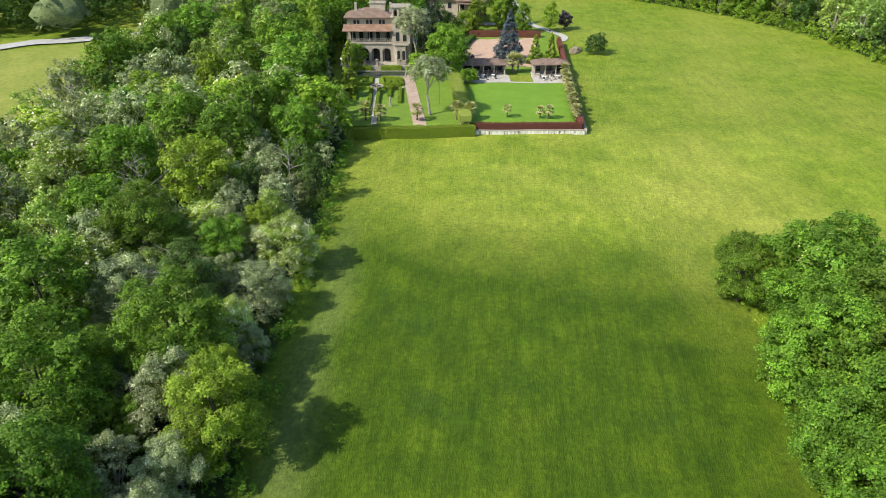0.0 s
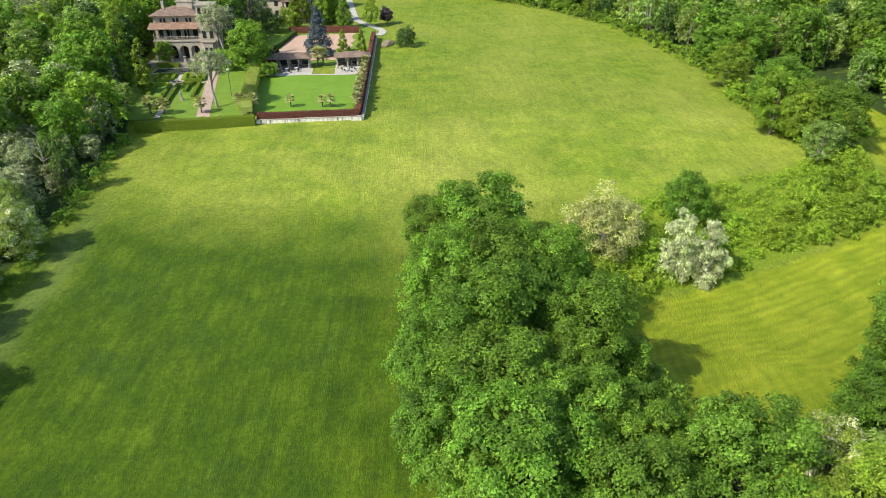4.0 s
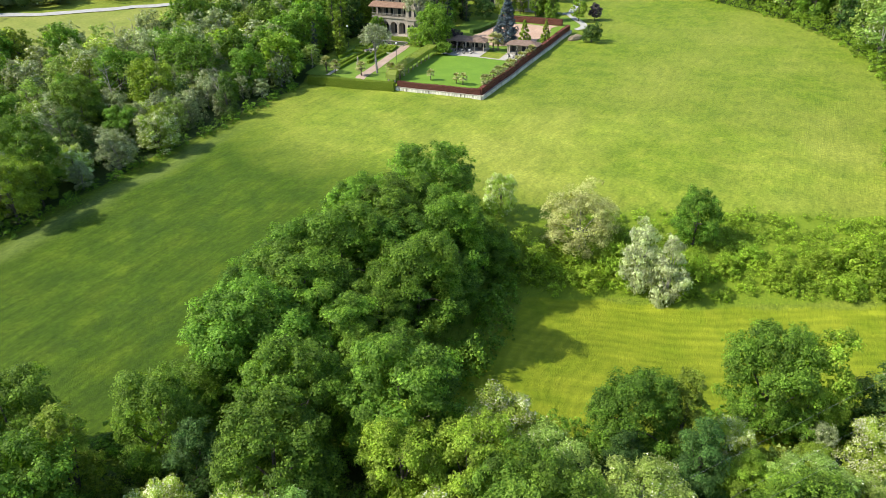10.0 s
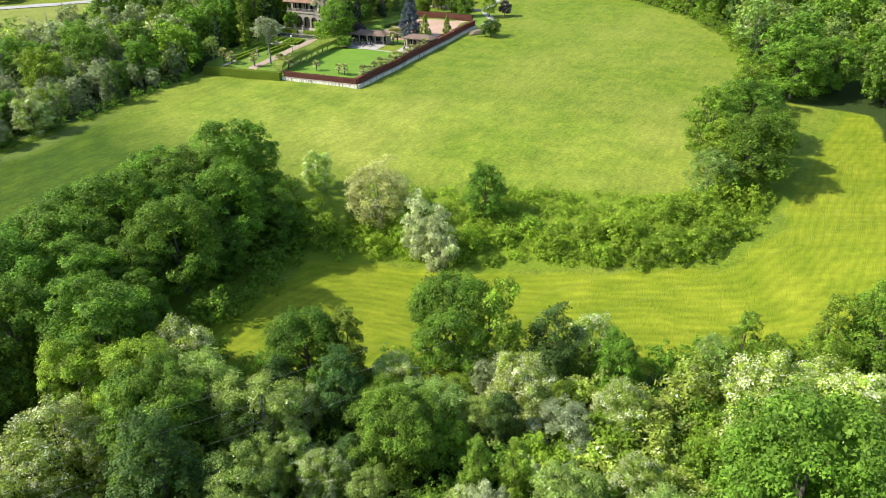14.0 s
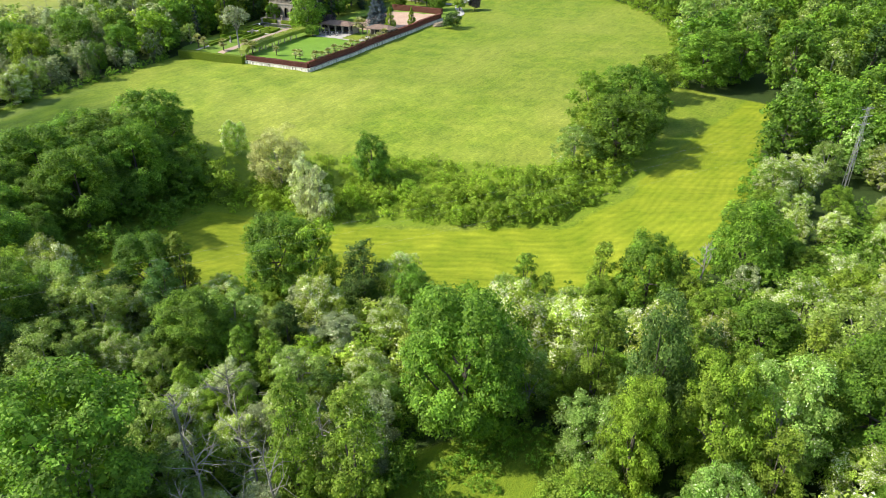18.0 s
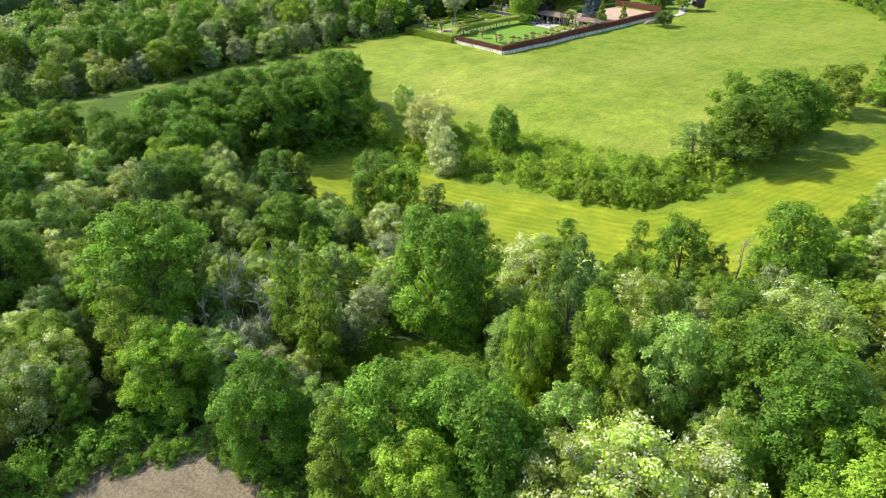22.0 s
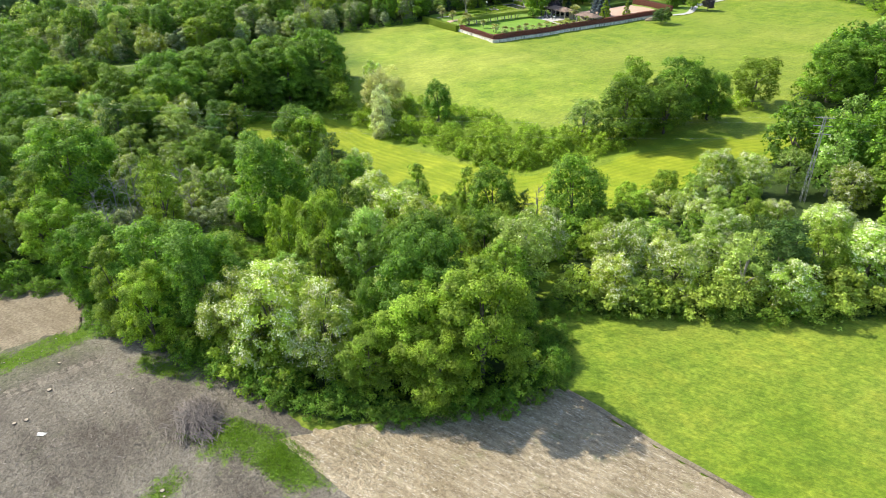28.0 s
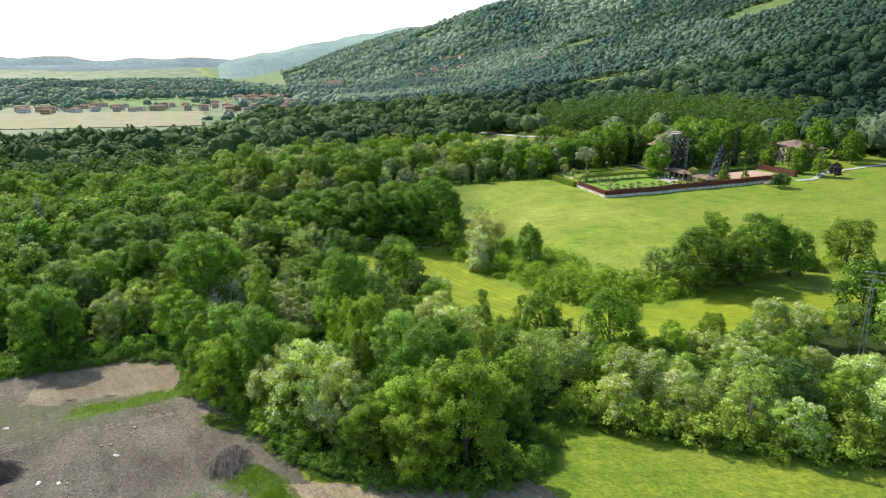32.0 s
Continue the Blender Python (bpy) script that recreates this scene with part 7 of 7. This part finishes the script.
def woodland(name, spots, protos, label, seed, leaf, pale=0.0):
    """Many crowns joined into one: spots are rows of x, y, height, radius."""
    rng = np.random.default_rng(seed)
    Vs, Ts, tone, base = [], [], [], 0
    z = ground(spots[:, 0], spots[:, 1])
    for (x, y, H, R), zz in zip(spots, z):
        V, T = protos[int(rng.integers(len(protos)))]
        a = rng.uniform(0, 6.28)
        c, s = math.cos(a), math.sin(a)
        Vs.append(np.stack([x + R * (c * V[:, 0] - s * V[:, 1]), y + R * (s * V[:, 0] + c * V[:, 1]), zz + V[:, 2] * H / 2.4], 1))
        Ts.append(T + base)
        tone.append(np.full(len(V), np.clip(0.46 + pale + 1.25 * noise.noise((x * 0.007, y * 0.007, 2)) + 0.6 * noise.noise((x * 0.022, y * 0.022, 7)) + rng.normal(0, 0.13), 0, 1)))
        base += len(V)
    me = mesh_np(name, np.concatenate(Vs), None, np.concatenate(Ts), mats=(leaf,), smooth_faces=True)
    attribute(me, "tone", np.concatenate(tone))
    return tagged(new(name, me), label, "woods", kind="stuff")


def spots_in(x0, x1, y0, y1, gap, size, seed, keep):
    rng = np.random.default_rng(seed)
    gx_, gy_ = np.meshgrid(np.arange(x0, x1, gap), np.arange(y0, y1, gap))
    x = gx_.ravel() + rng.uniform(-0.5, 0.5, gx_.size) * gap
    y = gy_.ravel() + rng.uniform(-0.5, 0.5, gx_.size) * gap
    ok = keep(x, y)
    x, y = x[ok], y[ok]
    s = rng.uniform(0.55, 1.35, len(x))
    return np.stack([x, y, size * 1.25 * s * rng.uniform(0.8, 1.25, len(x)), size * 0.62 * s * rng.uniform(0.85, 1.15, len(x))], 1)


def foot_of(x):
    return 235 + 0.16 * np.minimum(x, 0) + 0.12 * np.maximum(x - 60, 0)


def seen(x, y, lo, hi, d0, d1):
    """Within a sector seen from the end of the walk."""
    a = np.degrees(np.arctan2(-(x - 223), y - 18))
    d = np.hypot(x - 223, y - 18)
    return (a > lo) & (a < hi) & (d > d0) & (d < d1)


def gap_noise(x, y, s, seed):
    return np.array([noise.noise((a * s, b * s, seed)) for a, b in zip(x, y)])


BEYOND = [(-215, 178), (-150, 180), (-112, 197), (-72, 213), (-45, 226), (-36, 250), (-60, 285), (-215, 285)]
r1 = np.random.default_rng(77)
def leafy_tree(rng):
    LV, LT, CV, CT, _ = crown_arrays(rng, lobe_set(rng, 11, 1.0, 0.1, 2.35, "round"), 430, 0.085, inner=9, per=6)
    return np.concatenate([LV, CV]), np.concatenate([LT, CT + len(LV)])


MID = [leafy_tree(r1) for _ in range(7)]
MID_FAR = [far_tree(r1, ball(2), 14, 120, 0.16) for _ in range(9)]
LOW = [far_tree(r1, ball(1), 5, 14, 0.30) for _ in range(12)]
CROPS_1 = [(-395, -42), (-400, -290), (-612, -340), (-612, -60)]
WEST_FIELD = [(-94, 108), (-76, 126), (-82, 150), (-78, 200), (-130, 192), (-175, 152), (-165, 112)]
estate = lambda x, y: (x > -30) & (x < 60) & (y < 245)
plain_ok = lambda x, y: (inside(x, y, BEYOND) < -2) & ((inside(x, y, WEST_WOOD) < -2) | (x < -100)) & (inside(x, y, SOUTH_WOOD) < -2) & (inside(x, y, WEST_FIELD) < 1) & (y < foot_of(x) + 20) & ((x < -100) | ((y < -12) & (x < 70)) | ((y > 200) & (x < -26))) & (gap_noise(x, y, 0.012, 3.0) < 0.42) & (np.hypot(x - 223, y - 18) < 420 + 60 * gap_noise(x, y, 0.01, 9.0) + 230 * smooth((y + 25) / 40))
woodland("roadside_woodland", spots_in(-215, -30, 178, 285, 6.6, 9.5, 31, lambda x, y: inside(x, y, BEYOND) > 2), MID, "leafy green woods beyond the country road", 31, LEAF["copse"], 0.1)
plain = spots_in(-540, 60, -300, 240, 7.2, 8.5, 1, plain_ok)
close = np.hypot(plain[:, 0] - 223, plain[:, 1] - 18) < 330
woodland("plain_woodland", plain[close], MID, "dense green woodland on the plain", 1, LEAF["copse"])
woodland("plain_woodland", plain[~close], MID_FAR, "dense green woodland on the plain", 12, LEAF["plain"])
plain_far = lambda x, y: (inside(x, y, CROPS_1) < -3) & (x < -100) & (y < foot_of(x) + 20) & seen(x, y, 60, 118, 430, 500) & (y < 20) & (gap_noise(x, y, 0.012, 3.0) < 0.5)
woodland("plain_woodland", spots_in(-420, -100, -420, 20, 7.5, 7, 11, plain_far), LOW, "dense green woodland on the plain", 11, LEAF["plain"], 0.1)
town_gap = lambda x, y: (inside(x, y, CROPS_1) < -5) & (y < foot_of(x)) & (((gap_noise(x, y, 0.0055, 8.0) > -0.05) & seen(x, y, 60, 116, 1010, 2900)) | ((gap_noise(x, y, 0.02, 8.0) > 0.28) & seen(x, y, 60, 116, 460, 1010)) | ((gap_noise(x, y, 0.01, 8.0) > -0.2) & seen(x, y, 60, 88, 480, 1010)))
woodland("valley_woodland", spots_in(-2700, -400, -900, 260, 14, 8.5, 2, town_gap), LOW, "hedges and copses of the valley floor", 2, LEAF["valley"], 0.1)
slope_1 = lambda x, y: (inside(x, y, BEYOND) < -2) & (y > foot_of(x) + 4) & seen(x, y, 8, 95, 150, 640) & ~estate(x, y) & (gap_noise(x, y, 0.011, 5.0) < 0.36)
woodland("slope_woodland", spots_in(-480, 240, 150, 640, 7.5, 9.5, 3, slope_1), MID_FAR, "mixed green woodland on the lower slope", 3, LEAF["far"])
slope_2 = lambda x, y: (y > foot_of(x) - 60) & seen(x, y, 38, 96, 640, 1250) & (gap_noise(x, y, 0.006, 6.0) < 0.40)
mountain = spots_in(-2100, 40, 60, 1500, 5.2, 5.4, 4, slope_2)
# the farther left shoulder takes the paler palette with more haze in it
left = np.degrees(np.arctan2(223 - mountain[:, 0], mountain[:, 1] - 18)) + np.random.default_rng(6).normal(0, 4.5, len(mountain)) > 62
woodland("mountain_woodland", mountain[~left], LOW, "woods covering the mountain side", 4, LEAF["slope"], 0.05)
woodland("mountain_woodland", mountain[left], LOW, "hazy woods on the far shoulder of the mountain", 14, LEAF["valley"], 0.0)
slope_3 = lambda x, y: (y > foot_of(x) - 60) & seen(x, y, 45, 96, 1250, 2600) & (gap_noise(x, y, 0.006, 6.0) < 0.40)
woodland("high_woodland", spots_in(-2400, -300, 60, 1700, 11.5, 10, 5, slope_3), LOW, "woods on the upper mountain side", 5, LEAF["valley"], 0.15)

BEIGE = plain_mat("dry_crop_field", (0.205, 0.200, 0.100), (0.285, 0.268, 0.160), 0.05, 0.9, 0.2, 0.1)
GREENF = plain_mat("green_crop_field", (0.100, 0.180, 0.040), (0.140, 0.230, 0.050), 0.03, 0.9, 0.2, 0.1)
patch("crop_field", CROPS_1, 20, 20, BEIGE, 0.5, 4.0, "flat pale beige crop field", "field")
patch("crop_field", [(-700, -90), (-760, -260), (-1000, -300), (-980, -30)], 12, 12, GREENF, 0.6, 4.0, "flat green crop field", "field", 2.0)
ASPHALT = plain_mat("pale_road", (0.33, 0.33, 0.32), (0.44, 0.44, 0.425), 0.6, 0.85, 0.1, 0.01)
FIELD_W = plain_mat("west_field_grass", (0.170, 0.215, 0.028), (0.245, 0.268, 0.050), 0.12, 0.9, 0.5, 0.2)
patch("west_field", [(-92, 106), (-67, 150), (-72, 202), (-172, 150)], 24, 20, FIELD_W, 0.15, 1.5, "pale green meadow beyond the western wood", "field")
strip("road", [(-330, 95), (-240, 128), (-150, 158), (-128, 176), (-113, 187), (-92, 194), (-70, 205)], 5.5, ASPHALT, 0.35, "pale grey country road", "road", 0.0)

# houses of the town
def house(w, d, h, plaster, roof, label, cols=3, rows=2):
    ob = empty("house", 0, 0, 0, 0, label, "house", "houses of the town")
    part("wall", boxes((-w / 2, -d / 2, -1.5, w / 2, d / 2, h)), plaster, ob)
    part("roof", hip_roof(-w / 2, -d / 2, w / 2, d / 2, h, min(w, d) * 0.2), roof, ob)
    part("chimney", boxes((w * 0.2, 0.2, h + 0.5, w * 0.2 + 0.6, 0.8, h + min(w, d) * 0.2 + 1.0), bevel=0.02), plaster, ob)
    for j in range(rows):
        for i in range(cols):
            y0 = (i - (cols - 1) / 2) * d / cols
            part("window", boxes((w / 2, y0 - 0.55, 0.9 + j * 2.9, w / 2 + 0.04, y0 + 0.55, 2.4 + j * 2.9)), GLASS, ob)
    return ob


protos = [house(11, 9, 6.2, PLASTER[0], TILES, "cream two-storey house with terracotta hipped roof"), house(16, 10, 6.4, PLASTER[1], TILES, "white two-storey house with terracotta hipped roof", 4),
          house(12, 11, 8.8, PLASTER[2], TILES, "pink three-storey house with terracotta roof", 3, 3), house(20, 9, 5.6, PLASTER[3], TILES_BROWN, "long ochre house with brown tiled roof", 5)]
rng = np.random.default_rng(21)
used = set()


def settle(x, y, k, s=1.0):
    m = pose(x, y, float(ground(x, y)) + 0.3, 0, 0, rng.uniform(-25, 25)) @ Matrix.Diagonal((s, s, 0.92 * s, 1))
    if k in used:
        return copy_thing(protos[k], m)
    used.add(k)
    protos[k].matrix_basis = m
    return protos[k]


placed = []


def quarter(count, ang, dist, s=1.0):
    """Houses scattered over a sector seen from the walk's end."""
    n = 0
    for _ in range(count * 20):
        a, d = radians(rng.uniform(*ang)), rng.uniform(*dist)
        x, y = 223 - math.sin(a) * d, 18 + math.cos(a) * d
        if all((x - p) ** 2 + (y - q) ** 2 > 19 ** 2 for p, q in placed):
            placed.append((x, y))
            settle(x, y, int(rng.integers(4)), s * rng.uniform(0.9, 1.15))
            n += 1
            if n == count:
                return


quarter(12, (99, 110), (880, 990), 0.85)
quarter(16, (86, 91), (900, 1150), 1.0)
quarter(8, (103, 109), (850, 940), 1.0)
quarter(12, (94, 102.5), (850, 960), 0.95)
quarter(26, (88.5, 94), (760, 900), 1.0)
quarter(40, (86.5, 93), (960, 1350), 1.15)
quarter(5, (79.5, 82), (700, 760), 1.3)
quarter(8, (74, 78.5), (1100, 1250), 1.4)
quarter(3, (66.5, 68.5), (1000, 1060), 1.4)
quarter(10, (95, 110), (1300, 1900), 1.6)

# village church on the rise
a, d = radians(85.0), 1250
x, y = 223 - math.sin(a) * d, 18 + math.cos(a) * d
church = empty("church", x, y, float(ground(x, y)), -5, "pale stone village church with a square tower", "church")
part("nave", boxes((-8, -16, -3, 8, 16, 13)), PLASTER[0], church)
part("roof", hip_roof(-8, -16, 8, 16, 13, 4), TILES, church)
part("tower", boxes((8.1, 8, -3, 13, 13, 24)), PLASTER[0], church)
part("spire", hip_roof(8.1, 8, 13, 13, 24, 5, 0.4), TILES_BROWN, church)
for i in range(4):
    window(church, 8.0, -12 + i * 5, 5, 1.6, 4, "x", None, 1)

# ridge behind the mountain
# forest colour shifted to blue: the haze of distance is painted in
RIDGE = plain_mat("hazed_mountain_forest", (0.150, 0.235, 0.230), (0.215, 0.310, 0.285), 0.008, 1.0, 0.6, 8.0)
V, Q = [], []
for j in range(61):
    f = j / 60
    a = radians(94 - 40 * f)
    el = radians(0.2 + 6.6 * f ** 0.75 + 0.35 * noise.noise((j * 0.21, 3.0, 0)) + 0.12 * noise.noise((j * 0.9, 5.0, 0)))
    top = 48 + 3300 * math.tan(el)
    for q, zz in ((-500, -40), (0, top * 0.65), (250, top), (600, -40)):
        V.append((223 - math.sin(a) * (3300 + q), 18 + math.cos(a) * (3300 + q), zz))
Q = [(4 * j + q, 4 * j + q + 4, 4 * j + q + 5, 4 * j + q + 1) for j in range(60) for q in range(3)]
tagged(new("backdrop", mesh_np("backdrop", V, Q, mats=(RIDGE,), smooth_faces=True)), "distant wooded mountain ridge tinted blue-green for haze", "mountain", kind="structure")

# distant ridges, their blue is haze put into the colour
HAZE = plain_mat("hazed_ridge_forest", (0.110, 0.170, 0.190), (0.160, 0.230, 0.245), 0.004, 1.0, 0.0, 0.01)
for i, (dist, h0, h1, s) in enumerate(((4300, 40, 45, 1.0), (4650, 75, 60, 2.3))):
    V, Q = [], []
    m = 90
    for j in range(m + 1):
        a = radians(60 + 70 * j / m)
        hh = h0 + h1 * (0.5 + 0.5 * noise.noise((j * 0.10 * s, i * 7.0, 0))) * (1 + 0.35 * noise.noise((j * 0.5, i, 4)))
        for q, zz in ((-260, -60), (-90, hh * 0.35), (100, hh), (250, -60)):
            V.append((223 - math.sin(a) * (dist + q), 18 + math.cos(a) * (dist + q), zz))
    for j in range(m):
        for q in range(3):
            Q.append((4 * j + q, 4 * j + q + 4, 4 * j + q + 5, 4 * j + q + 1))
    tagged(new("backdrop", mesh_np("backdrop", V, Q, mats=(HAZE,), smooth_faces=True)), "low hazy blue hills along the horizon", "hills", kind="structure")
